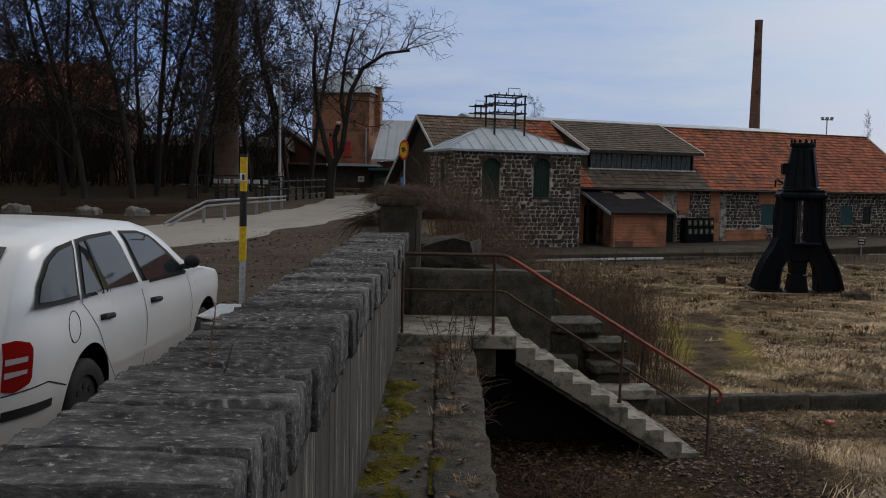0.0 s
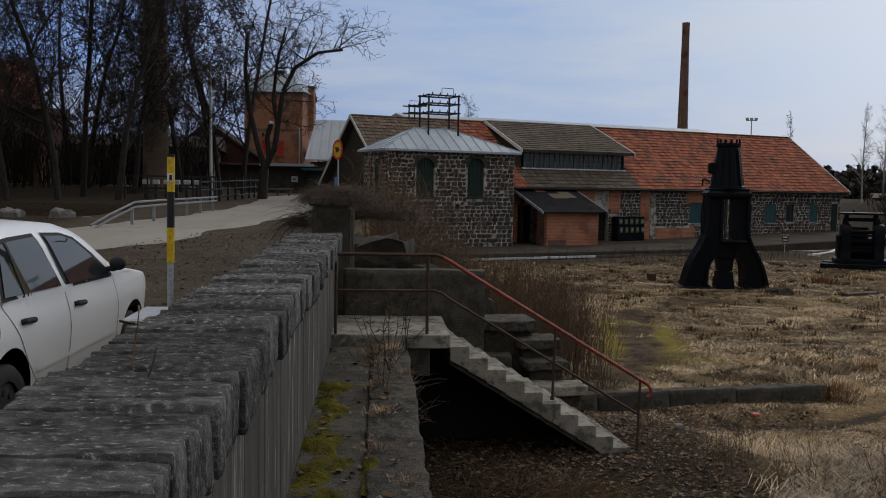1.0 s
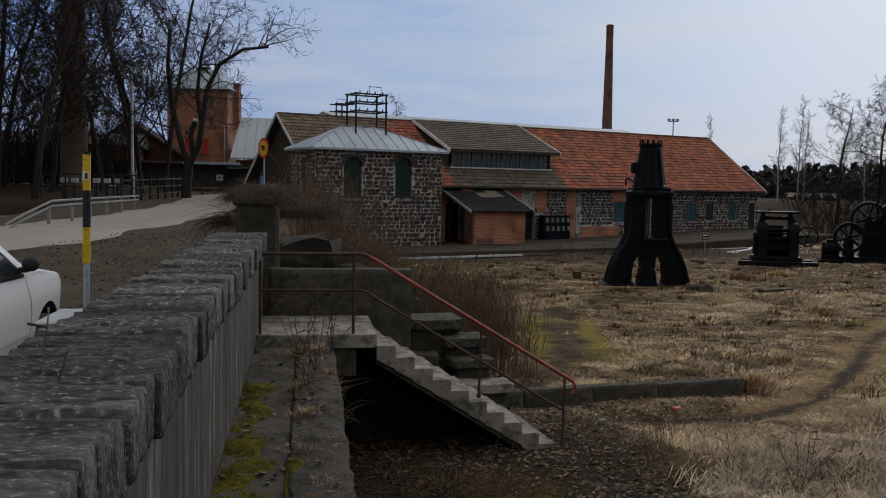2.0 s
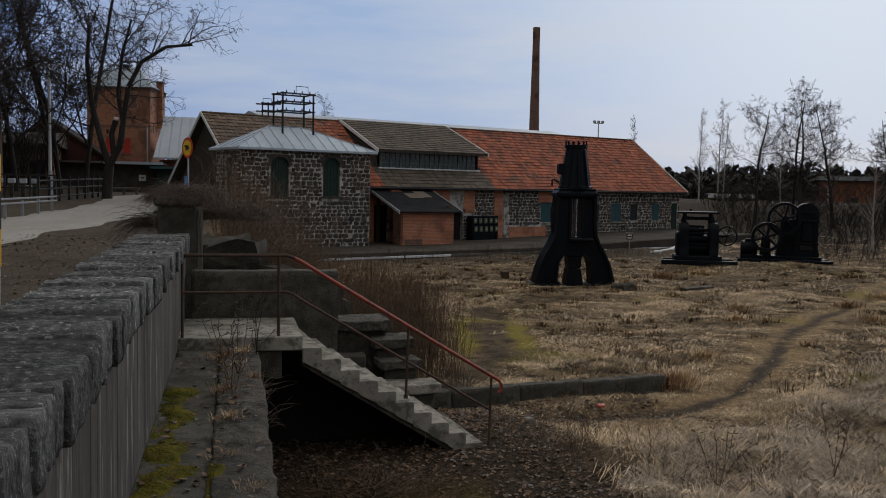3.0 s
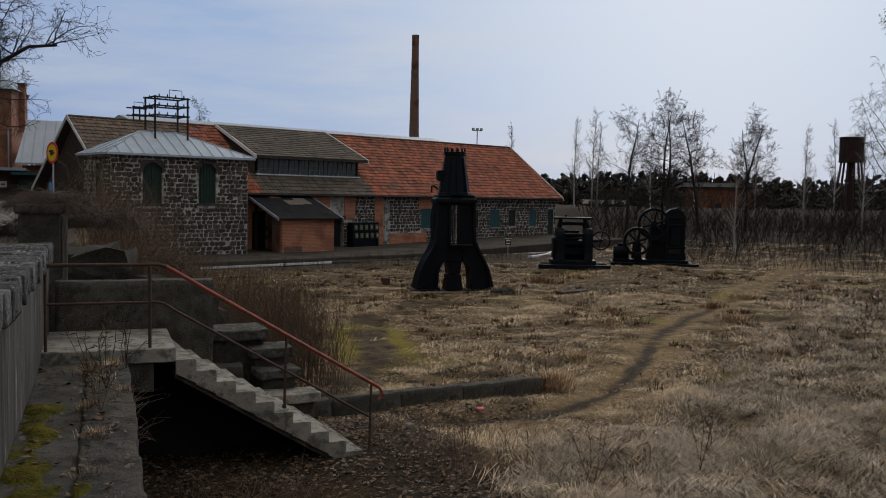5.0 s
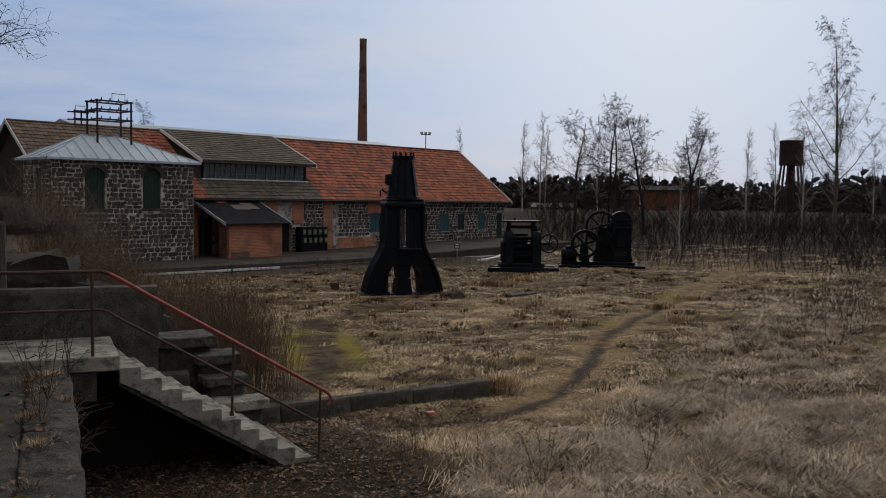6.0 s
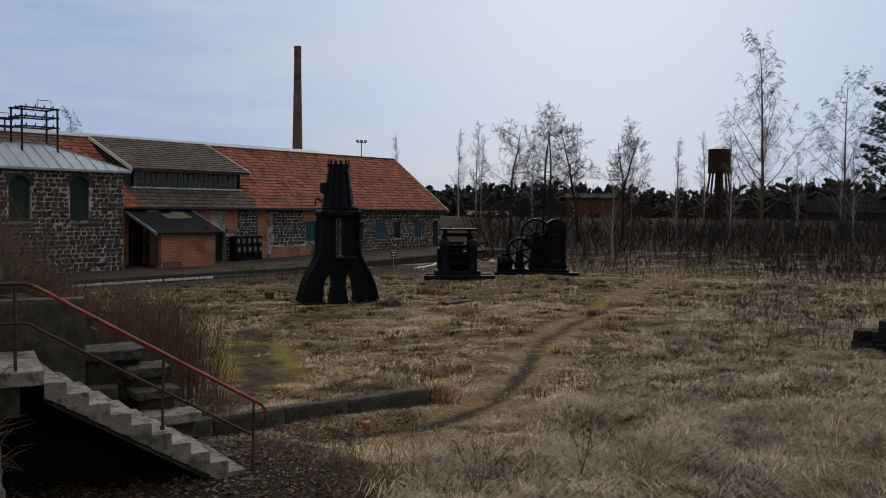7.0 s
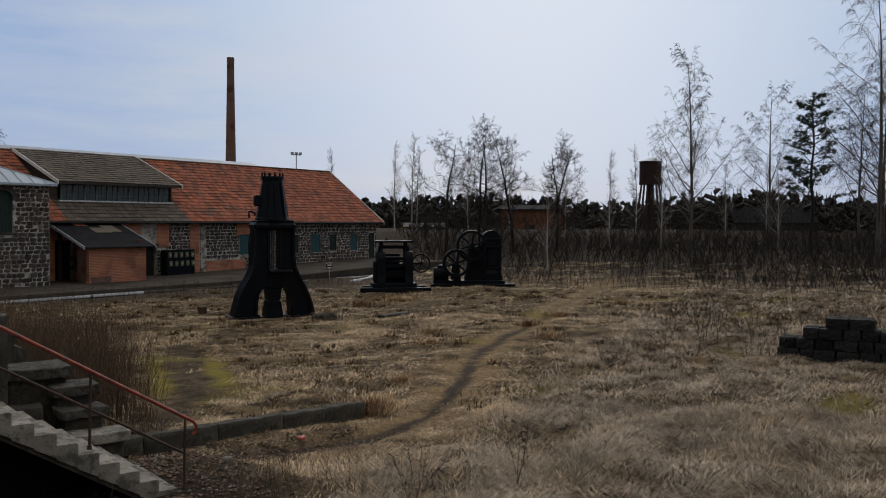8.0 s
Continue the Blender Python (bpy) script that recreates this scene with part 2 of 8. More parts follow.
M_BRICKT = brickwork("tower_brick", (0.42, 0.13, 0.042), (0.29, 0.085, 0.03), (0.24, 0.2, 0.165), c=(0.15, 0.075, 0.045))
M_OCHRE = brickwork("ochre_brick", (0.60, 0.20, 0.055), (0.46, 0.15, 0.045), (0.28, 0.2, 0.13))
M_TILE_RED = surface("red_roof_tile", (0.36, 0.105, 0.05), (0.23, 0.075, 0.042), 0.6, 14, 0.85, 0.2, (0.09, 0.065, 0.052), 0.75, island=0.4, patch=0.53)
M_TILE_GREY = surface("mossy_roof_tile", (0.095, 0.078, 0.062), (0.15, 0.115, 0.085), 0.6, 14, 0.9, 0.2, (0.075, 0.078, 0.05), 0.7, island=0.3)
M_TILE_BROWN = surface("brown_roof_tile", (0.13, 0.095, 0.07), (0.19, 0.13, 0.09), 0.5, 14, 0.9, 0.2, (0.24, 0.09, 0.05), 0.55, island=0.3, patch=0.6)
M_SHEET = surface("galvanised_sheet", (0.38, 0.44, 0.50), (0.52, 0.57, 0.62), 0.8, 20, 0.42, 0.1, (0.30, 0.21, 0.14), 0.5, metal=0.25, patch=0.60)
M_SHEETG = surface("grey_sheet_roof", (0.36, 0.39, 0.43), (0.46, 0.49, 0.53), 0.4, 12, 0.55, 0.1, metal=0.2)
M_FELT = surface("roofing_felt", (0.012, 0.012, 0.013), (0.024, 0.024, 0.026), 2, 40, 0.95, 0.3, spec=0.08)
M_WHITE = surface("weathered_white_board", (0.62, 0.62, 0.6), (0.75, 0.75, 0.73), 2, 30, 0.7, 0.2)
M_TIMBER = surface("dark_timber", (0.035, 0.028, 0.022), (0.07, 0.055, 0.042), 2, 30, 0.85, 0.4, stretch=(1, 1, 6))
M_GREEN = surface("green_shutter", (0.009, 0.024, 0.018), (0.022, 0.044, 0.033), 2, 30, 0.75, 0.2, stretch=(8, 8, 1))
M_TEAL = surface("teal_door_paint", (0.025, 0.075, 0.085), (0.04, 0.10, 0.11), 2, 30, 0.7, 0.2)
M_SASH = surface("faded_green_sash", (0.10, 0.135, 0.125), (0.17, 0.21, 0.195), 3, 30, 0.8, 0.2)
# Near-black colour that carries the shade of openings and unlit rooms.
M_VOID = surface("interior_shade_black", (0.012, 0.011, 0.010), (0.02, 0.018, 0.016), 2, 20, 0.95, 0.1)
M_PANE = glass_material("old_window_glass", (0.03, 0.04, 0.045), 0.18)
M_IRON = surface("black_iron", (0.003, 0.004, 0.006), (0.006, 0.008, 0.012), 1.5, 25, 0.5, 0.25, (0.009, 0.009, 0.010), 0.5, spec=0.11)
M_RUST = surface("rusty_iron", (0.045, 0.028, 0.02), (0.095, 0.05, 0.03), 4, 50, 0.8, 0.4, (0.03, 0.026, 0.024), 0.6)
M_RAILRED = surface("worn_red_paint", (0.24, 0.042, 0.025), (0.33, 0.065, 0.035), 5, 60, 0.6, 0.3, (0.07, 0.035, 0.025), 0.8, patch=0.5)
M_BARK = surface("dark_bark", (0.016, 0.013, 0.011), (0.040, 0.033, 0.027), 3, 30, 0.95, 0.6, stretch=(1, 1, 0.3))
M_BARKG = surface("grey_bark", (0.07, 0.06, 0.05), (0.13, 0.11, 0.092), 3, 30, 0.95, 0.6, stretch=(1, 1, 0.3))
M_BIRCH = surface("birch_bark", (0.30, 0.28, 0.26), (0.48, 0.46, 0.43), 1.5, 12, 0.8, 0.3, (0.05, 0.045, 0.04), 0.9, stretch=(1, 1, 2.5), patch=0.56)
M_TWIG = surface("bare_twigs", (0.026, 0.020, 0.017), (0.058, 0.044, 0.035), 2, 10, 0.95, 0.0, island=0.3)
M_TWIGB = surface("birch_twigs", (0.095, 0.068, 0.052), (0.165, 0.122, 0.096), 2, 10, 0.95, 0.0, island=0.3)
M_TWIGR = surface("reddish_stems", (0.085, 0.054, 0.032), (0.155, 0.10, 0.06), 2, 10, 0.9, 0.0, island=0.45)
M_BRUSH = surface("thicket_stems", (0.011, 0.0085, 0.007), (0.029, 0.020, 0.0145), 0.15, 2, 0.95, 0.0, island=0.4)
M_FARWOOD = surface("far_wood", (0.02, 0.022, 0.019), (0.045, 0.036, 0.03), 0.06, 1.0, 1.0, 0.0, island=0.4)
M_NEEDLE = surface("pine_needles", (0.014, 0.032, 0.014), (0.03, 0.055, 0.022), 1, 10, 0.8, 0.0, island=0.4)
M_STRAW = surface("dead_grass", (0.42, 0.287, 0.162), (0.66, 0.51, 0.33), 0.7, 6, 0.9, 0.0, (0.17, 0.10, 0.045), 0.6, island=0.42, patch=0.52, spec=0.12, tone="tone")
M_STRAWG = surface("greyed_dead_grass", (0.29, 0.217, 0.150), (0.47, 0.385, 0.292), 0.8, 6, 0.9, 0.0, (0.12, 0.08, 0.045), 0.6, island=0.45, patch=0.52, spec=0.12, tone="tone")
M_LEAF = surface("fallen_leaves", (0.065, 0.038, 0.021), (0.16, 0.10, 0.058), 3, 30, 0.9, 0.0, island=0.6)
M_ROAD = surface("dusty_asphalt", (0.24, 0.22, 0.194), (0.315, 0.29, 0.258), 0.5, 40, 0.95, 0.3, (0.14, 0.13, 0.115), 0.5, stretch=(1, 0.35, 1))
M_GRANITE = surface("granite_boulder", (0.13, 0.12, 0.107), (0.25, 0.232, 0.208), 2, 35, 0.9, 0.6, (0.1, 0.1, 0.08), 0.4)
M_ROCK = surface("dark_rock", (0.03, 0.026, 0.021), (0.08, 0.068, 0.052), 2, 25, 0.95, 0.8, (0.06, 0.065, 0.03), 0.5, bump_size=0.03)
M_ZINCD = surface("dull_galvanised_steel", (0.20, 0.21, 0.22), (0.30, 0.31, 0.32), 3, 40, 0.6, 0.1, metal=0.3)
M_ZINC = surface("galvanised_steel", (0.40, 0.42, 0.44), (0.52, 0.54, 0.56), 3, 40, 0.5, 0.1, metal=0.4)
M_WATER = glass_material("canal_water", (0.012, 0.013, 0.011), 0.06)
M_CARPAINT = car_paint("dusty_white_paint", (0.80, 0.80, 0.79), (0.52, 0.47, 0.40))
M_RUBBER = surface("black_rubber", (0.015, 0.015, 0.015), (0.03, 0.03, 0.03), 6, 50, 0.8, 0.2)
M_CARGLASS = glass_material("car_glass", (0.022, 0.026, 0.028), 0.03)
M_REDLENS = glass_material("red_lens", (0.26, 0.008, 0.006), 0.1)
M_CLEARLENS = glass_material("clear_lens", (0.5, 0.42, 0.42), 0.12)
M_YELLOW = surface("yellow_paint", (0.62, 0.39, 0.015), (0.70, 0.46, 0.025), 4, 30, 0.5, 0.1)
M_BLACK = surface("black_paint", (0.014, 0.014, 0.015), (0.024, 0.024, 0.025), 4, 30, 0.5, 0.1)
M_RED = surface("red_paint", (0.42, 0.03, 0.02), (0.52, 0.05, 0.03), 3, 30, 0.55, 0.1)
M_BLUE = surface("blue_paint", (0.08, 0.2, 0.42), (0.12, 0.26, 0.5), 3, 30, 0.55, 0.1)
M_SNOW = surface("old_snow", (0.6, 0.6, 0.6), (0.72, 0.72, 0.73), 4, 40, 0.8, 0.3)

# ---- building tools ----


def empty(name, m=None):
    ob = new(name)
    ob.matrix_basis = m or Matrix()
    return ob


def as_mesh(name, verts, faces, mats, smooth=False, slots=None):
    me = bpy.data.meshes.new(name)
    me.from_pydata(verts, [], faces)
    for m in mats if isinstance(mats, (list, tuple)) else [mats]:
        me.materials.append(m)
    if slots is not None:
        me.polygons.foreach_set("material_index", slots)
    if smooth:
        me.polygons.foreach_set("use_smooth", [True] * len(me.polygons))
    me.update()
    return me


def part(name, bm, material, parent=None, label="", smooth=False, m=None):
    """Links a bmesh as one mesh object, under a thing or under a part."""
    me = bpy.data.meshes.new(name)
    bmesh.ops.recalc_face_normals(bm, faces=bm.faces)
    bm.to_mesh(me)
    bm.free()
    me.materials.append(material)
    if smooth:
        me.polygons.foreach_set("use_smooth", [True] * len(me.polygons))
    ob = new(name, me)
    ob.parent = parent
    if m is not None:
        ob.matrix_basis = m
    if label:
        ob["label"] = label
    return ob


def sheet(name, verts, faces, material, parent=None, label="", smooth=False, kind=""):
    ob = new(name, as_mesh(name, verts, faces, material, smooth))
    ob.parent = parent
    return tagged(ob, label, kind=kind)


def box(bm, x0, x1, y0, y1, z0, z1, bevel=0.0, m=None):
    made = bmesh.ops.create_cube(bm, size=1)["verts"]
    for v in made:
        v.co = Vector((x0 + (v.co.x + 0.5) * (x1 - x0), y0 + (v.co.y + 0.5) * (y1 - y0), z0 + (v.co.z + 0.5) * (z1 - z0)))
        if m is not None:
            v.co = m @ v.co
    if bevel:
        edges = {e for v in made for e in v.link_edges}
        bmesh.ops.bevel(bm, geom=list(edges), offset=bevel, segments=1, affect="EDGES")
    return bm


def boxed(*args, **kw):
    return box(bmesh.new(), *args, **kw)


def cone(bm, p, q, r0, r1, n=10):
    """A round bar from p to q."""
    p, q = Vector(p), Vector(q)
    turn = (q - p).to_track_quat("Z", "Y").to_matrix().to_4x4()
    bmesh.ops.create_cone(bm, cap_ends=True, segments=n, radius1=r0, radius2=r1, depth=(q - p).length, matrix=Matrix.Translation((p + q) / 2) @ turn)
    return bm


def pipe(bm, pts, r, n=8):
    """A bent round bar through the points."""
    pts = [Vector(p) for p in pts]
    rings = []
    for i, p in enumerate(pts):
        d = (pts[min(i + 1, len(pts) - 1)] - pts[max(i - 1, 0)]).normalized()
        side = d.cross(Vector((0, 0, 1)) if abs(d.z) < 0.95 else Vector((0, 1, 0))).normalized()
        up = side.cross(d)
        rings.append([bm.verts.new(p + (side * math.cos(a) + up * math.sin(a)) * r) for a in (2 * math.pi * k / n for k in range(n))])
    for a, b in zip(rings, rings[1:]):
        for k in range(n):
            bm.faces.new((a[k], a[(k + 1) % n], b[(k + 1) % n], b[k]))
    bm.faces.new(rings[0])
    bm.faces.new(rings[-1])
    return bm


def slab(bm, outline, y0, y1):
    """An outline in x and z, drawn out from y0 to y1."""
    a = [bm.verts.new((x, y0, z)) for x, z in outline]
    b = [bm.verts.new((x, y1, z)) for x, z in outline]
    bm.faces.new(a)
    bm.faces.new(b[::-1])
    for i in range(len(a)):
        j = (i + 1) % len(a)
        bm.faces.new((a[i], b[i], b[j], a[j]))
    return bm


def spoked_wheel(name, centre, radius, thick, depth, spokes, parent, label, hub=0.12):
    """A rim on its own, with the hub and each spoke as parts under it."""
    cx, cy, cz = centre
    n = 32
    bm = bmesh.new()
    ring = []
    for k in range(n):
        a = 2 * math.pi * k / n
        prof = ((radius, -depth / 2), (radius + 0.012, 0), (radius, depth / 2), (radius - thick, depth / 2), (radius - thick, -depth / 2))
        ring.append([bm.verts.new((cx + r * math.cos(a), cy + o, cz + r * math.sin(a))) for r, o in prof])
    for k in range(n):
        a, b = ring[k], ring[(k + 1) % n]
        for i in range(5):
            bm.faces.new((a[i], a[(i + 1) % 5], b[(i + 1) % 5], b[i]))
    wheel = part(name, bm, M_IRON, parent, label)
    c = Vector(centre)
    part("hub", cone(bmesh.new(), c - Vector((0, depth, 0)), c + Vector((0, depth, 0)), hub, hub, 14), M_IRON, wheel)
    for k in range(spokes):
        a = 2 * math.pi * (k + 0.3) / spokes
        d = Vector((math.cos(a), 0, math.sin(a)))
        part("spoke", cone(bmesh.new(), c + d * hub * 0.9, c + d * (radius - thick * 0.7), thick * 0.42, thick * 0.30, 7), M_IRON, wheel)
    return wheel


def cells(u0, u1, z0, z1, holes):
    """The rectangles of a wall that are left round its holes (u0, u1, z0, z1)."""
    holes = [(max(a, u0), min(b, u1), max(c, z0), min(d, z1)) for a, b, c, d in holes if a < u1 and b > u0 and c < z1 and d > z0]
    us = sorted({u0, u1, *(h[0] for h in holes), *(h[1] for h in holes)})
    out = []
    for a, b in zip(us, us[1:]):
        cuts = sorted((h[2], h[3]) for h in holes if h[0] < b - 1e-6 and h[1] > a + 1e-6)
        z = z0
        for lo, hi in cuts:
            if lo > z + 1e-6:
                out.append((a, b, z, lo))
            z = max(z, hi)
        if z < z1 - 1e-6:
            out.append((a, b, z, z1))
    return out


def bars(segments, sides=3):
    """Tapered bars for twigs and stems: arrays of verts and faces from rows (p, q, r0, r1)."""
    s = np.array(segments, dtype=float)
    p, q, r0, r1 = s[:, 0:3], s[:, 3:6], s[:, 6], s[:, 7]
    d = q - p
    d /= np.maximum(np.linalg.norm(d, axis=1, keepdims=True), 1e-9)
    ref = np.where(np.abs(d[:, 2:3]) < 0.9, np.array([[0.0, 0, 1]]), np.array([[1.0, 0, 0]]))
    a = np.cross(d, ref)
    a /= np.linalg.norm(a, axis=1, keepdims=True)
    b = np.cross(d, a)
    verts = np.zeros((len(s), 2 * sides, 3))
    for k in range(sides):
        w = a * math.cos(2 * math.pi * k / sides) + b * math.sin(2 * math.pi * k / sides)
        verts[:, k] = p + w * r0[:, None]
        verts[:, sides + k] = q + w * r1[:, None]
    base = (np.arange(len(s)) * 2 * sides)[:, None]
    faces = np.concatenate([base + np.array([[k, (k + 1) % sides, sides + (k + 1) % sides, sides + k]]) for k in range(sides)])
    return verts.reshape(-1, 3), faces


def fast_mesh(name, verts, faces, material):
    """A mesh from arrays, all faces with the same number of corners."""
    me = bpy.data.meshes.new(name)
    n = faces.shape[1]
    me.vertices.add(len(verts))
    me.vertices.foreach_set("co", np.asarray(verts, dtype=np.float32).ravel())
    me.loops.add(faces.size)
    me.loops.foreach_set("vertex_index", faces.astype(np.int32).ravel())
    me.polygons.add(len(faces))
    me.polygons.foreach_set("loop_start", np.arange(0, faces.size, n, dtype=np.int32))
    me.update(calc_edges=True)
    me.validate()
    me.materials.append(material)
    return me


def smooth01(v, a, b):
    t = np.clip((np.asarray(v, dtype=float) - a) / (b - a), 0, 1)
    return t * t * (3 - 2 * t)


def wob(x, y, s, k=0):
    """Gentle unevenness without a lattice, -1 to 1."""
    return (np.sin(x * s + 1.3 * k + 1.7 * np.sin(y * s * 0.73 + k)) + np.sin(y * s * 1.17 + 2.1 * k + 1.3 * np.sin(x * s * 0.61 - k))) / 2

# ---- the ground: field low on one side of the parapet, road high on the other ----
PATH = [(5.0, 12.5), (5.8, 12.6), (6.6, 12.7), (7.4, 13.0), (8.2, 13.4), (9.3, 14.4), (10.9, 16.2), (12.1, 17.8), (13.6, 19.5), (15.7, 21.4), (19.6, 24.8), (24.8, 29.5), (32.6, 36.2), (36.7, 39.2), (42.0, 42.5)]
TRACK = [(3.3, 13.9), (4.4, 15.4), (5.2, 16.8), (6.0, 20.2), (6.9, 24.0)]


def path_distance(x, y, line):
    best = np.full(np.shape(x), 1e9)
    for (x0, y0), (x1, y1) in zip(line, line[1:]):
        dx, dy = x1 - x0, y1 - y0
        t = np.clip(((x - x0) * dx + (y - y0) * dy) / (dx * dx + dy * dy), 0, 1)
        best = np.minimum(best, np.hypot(x - x0 - t * dx, y - y0 - t * dy))
    return best


def road_height(y):
    return 1.72 + 0.72 * smooth01(y, 14, 62)



def height(x, y):
    x, y = np.asarray(x, dtype=float), np.asarray(y, dtype=float)
    d = np.hypot(x, y)
    field = 0.05 * wob(x, y, 0.55, 1) + 0.035 * wob(x, y, 1.9, 2) + 0.02 * wob(x, y, 5.1, 5)
    tussock = smooth01(y - 0.75 * x, 9.0, 5.0) * smooth01(path_distance(x, y, PATH), 0.5, 1.3) * smooth01(d, 60, 45)
    field = field + tussock * (0.07 * wob(x, y, 2.7, 21) + 0.045 * wob(x, y, 4.6, 33))
    field = field + 0.14 * smooth01(y - 0.16 * (x - 2.4), 13.45, 13.75) * smooth01(x, 8.2, 7.0) * smooth01(y, 24, 15)
    field = field - 0.05 * smooth01(path_distance(x, y, PATH), 0.55, 0.1)
    field = field + 0.9 * smooth01(d, 48, 80)
    field = field + 0.10 * smooth01(np.hypot(x - 3.3, y - 11.6), 2.0, 0.6)
    field = field - 0.25 * smooth01(y, 10.4, 9.4) * smooth01(x, 3.2, 2.0)
    road = road_height(y) + 0.02 * wob(x, y, 0.8, 3)
    road = road + 0.5 * smooth01(y, 50, 64) * smooth01(x, -11, -13)
    road = road - 0.105 * smooth01(x, -1.8, -2.2) * smooth01(y, 11.2, 9.6) * smooth01(x, -9, -8)
    road = road - 1.5 * smooth01(x, -10.6, -12.2) * smooth01(y, 34.6, 35.8) * smooth01(y, 44.2, 43.0) * smooth01(x, -75, -70)
    wide = 0.3 + 2.6 * smooth01(y, 13.2, 17.0)
    edge = -0.62 + 0.3 * smooth01(y, 13, 16)
    w = smooth01(x, edge + wide, edge - 0.12)
    w = np.where(y > 60, np.maximum(w, smooth01(y, 60, 75)), w)
    return field * (1 - w) + road * w


def ground():
    xs = np.unique(np.concatenate([-np.geomspace(3000, 60, 12), np.arange(-60, -13, 1.2), np.arange(-13, -2, 0.4), np.arange(-2, 12, 0.16), np.arange(12, 30, 0.35), np.arange(30, 70, 1.2), np.geomspace(70, 3000, 16)]))
    ys = np.unique(np.concatenate([-np.geomspace(3000, 8, 12), np.arange(-8, 4, 0.8), np.arange(4, 24, 0.16), np.arange(24, 50, 0.45), np.arange(50, 100, 1.5), np.geomspace(100, 3000, 14)]))
    gx, gy = np.meshgrid(xs, ys)
    gz = height(gx, gy)
    verts = np.stack([gx, gy, gz], -1).reshape(-1, 3)
    nx, ny = len(xs), len(ys)
    i = (np.arange(ny - 1)[:, None] * nx + np.arange(nx - 1)[None, :]).ravel()
    faces = np.stack([i, i + 1, i + nx + 1, i + nx], 1)
    me = fast_mesh("ground", verts, faces, M_GROUND)
    me.polygons.foreach_set("use_smooth", [True] * len(me.polygons))
    x, y = verts[:, 0], verts[:, 1]
    on_field = smooth01(x, -0.4, 0.2)
    pd = path_distance(x, y, PATH) + 0.06 * wob(x, y, 2.3, 4)
    td = path_distance(x, y, TRACK) + 0.12 * wob(x, y, 2.1, 7)
    trodden = 0.75 * smooth01(pd + 0.3 * wob(x, y, 3.3, 8), 0.85, 0.3) * smooth01(np.hypot(x, y), 13, 16)
    earth = 1.0 * smooth01(pd + 0.04 * wob(x, y, 6.0, 2), 0.20 + 0.0015 * np.hypot(x, y), 0.08) * (1 - 0.45 * smooth01(np.hypot(x, y), 28, 40)) + 0.6 * smooth01(td, 0.5, 0.15)
    earth = np.maximum(earth, 0.8 * smooth01(y, 37.5, 39.5) * smooth01(x, 30, 27) * smooth01(x, -3, 1))
    earth = np.maximum(earth, 0.95 * smooth01(np.hypot(x, y), 50, 58))
    litter = smooth01(y - 0.25 * x, 12.6, 11.4) * smooth01(x, 5.6, 3.6) * smooth01(x, -0.4, 0.2)
    litter = np.maximum(litter, smooth01(y - 0.16 * (x - 2.4), 13.6, 13.2) * smooth01(x, 6.2, 3.6) * on_field)
    far, az = np.hypot(x, y), np.degrees(np.arctan2(x, y))
    edge = 58 - 9 * smooth01(az, 43, 52)
    litter = np.maximum(litter, smooth01(far, edge - 2, edge + 3) * smooth01(az, 26, 29))
    moss = 0.9 * smooth01(np.abs(td - 0.66) + 0.12 * wob(x, y, 3.7, 5), 0.34, 0.08) * smooth01(y, 16, 18) * smooth01(y, 23.5, 21)
    moss = np.maximum(moss, 0.5 * smooth01(wob(x, y, 0.9, 11), 0.66, 0.95) * on_field * smooth01(y, 40, 30))
    gravel = smooth01(x, -0.3, -1.0) * smooth01(x, -11.5, -9.5) * smooth01(np.hypot(x, y), 90, 70)
    litter = np.maximum(litter, smooth01(x, -9.5, -11) * smooth01(np.hypot(x, y), 140, 110))
    for name, value in (("trodden", trodden), ("earth", earth), ("litter", litter), ("moss", moss), ("gravel", gravel)):
        me.attributes.new(name, "FLOAT", "POINT").data.foreach_set("value", value.astype(np.float32))
    ob = new("ground", me)
    return tagged(ob, "dead grass field with trodden path below a gravel verge", "ground", kind="structure")


ground()


def road():
    """A sheet of worn asphalt that lies on the verge and bends away past the gable."""
    mid = [(-12.5, -30), (-11.9, 0), (-10.9, 12), (-9.2, 20.7), (-8.1, 24.4), (-6.6, 30), (-5.6, 35), (-4.9, 40), (-4.5, 46), (-4.9, 58), (-4.2, 68), (-1.0, 74), (6, 77)]
    half_w = [3.6, 3.6, 3.4, 3.1, 2.75, 2.65, 2.45, 2.3, 2.3, 2.4, 2.4, 2.3, 2.4]
    pts, wid = [], []
    for k in range(len(mid) - 1):
        for t in np.linspace(0, 1, 12, endpoint=False):
            pts.append((mid[k][0] + t * (mid[k + 1][0] - mid[k][0]), mid[k][1] + t * (mid[k + 1][1] - mid[k][1])))
            wid.append(half_w[k] + t * (half_w[k + 1] - half_w[k]))
    verts, faces = [], []
    for k, (x, y) in enumerate(pts):
        x0, y0 = pts[max(k - 1, 0)]
        x1, y1 = pts[min(k + 1, len(pts) - 1)]
        d = Vector((x1 - x0, y1 - y0, 0)).normalized()
        for j in range(7):
            o = (j / 3 - 1) * wid[k] * (1 + 0.03 * math.sin(k * 1.1))
            px, py = x + d.y * o, y - d.x * o
            verts.append((px, py, float(road_height(py)) + 0.045 - 0.065 * abs(j / 3 - 1) ** 3))
    for k in range(len(pts) - 1):
        for j in range(6):
            a = k * 7 + j
            faces.append((a, a + 1, a + 8, a + 7))
    ob = sheet("road", verts, faces, M_ROAD, smooth=True)
    tagged(ob, "dusty pale grey asphalt road bending away", "road", kind="structure")


road()
# ---- parapet with rough stone coping ----


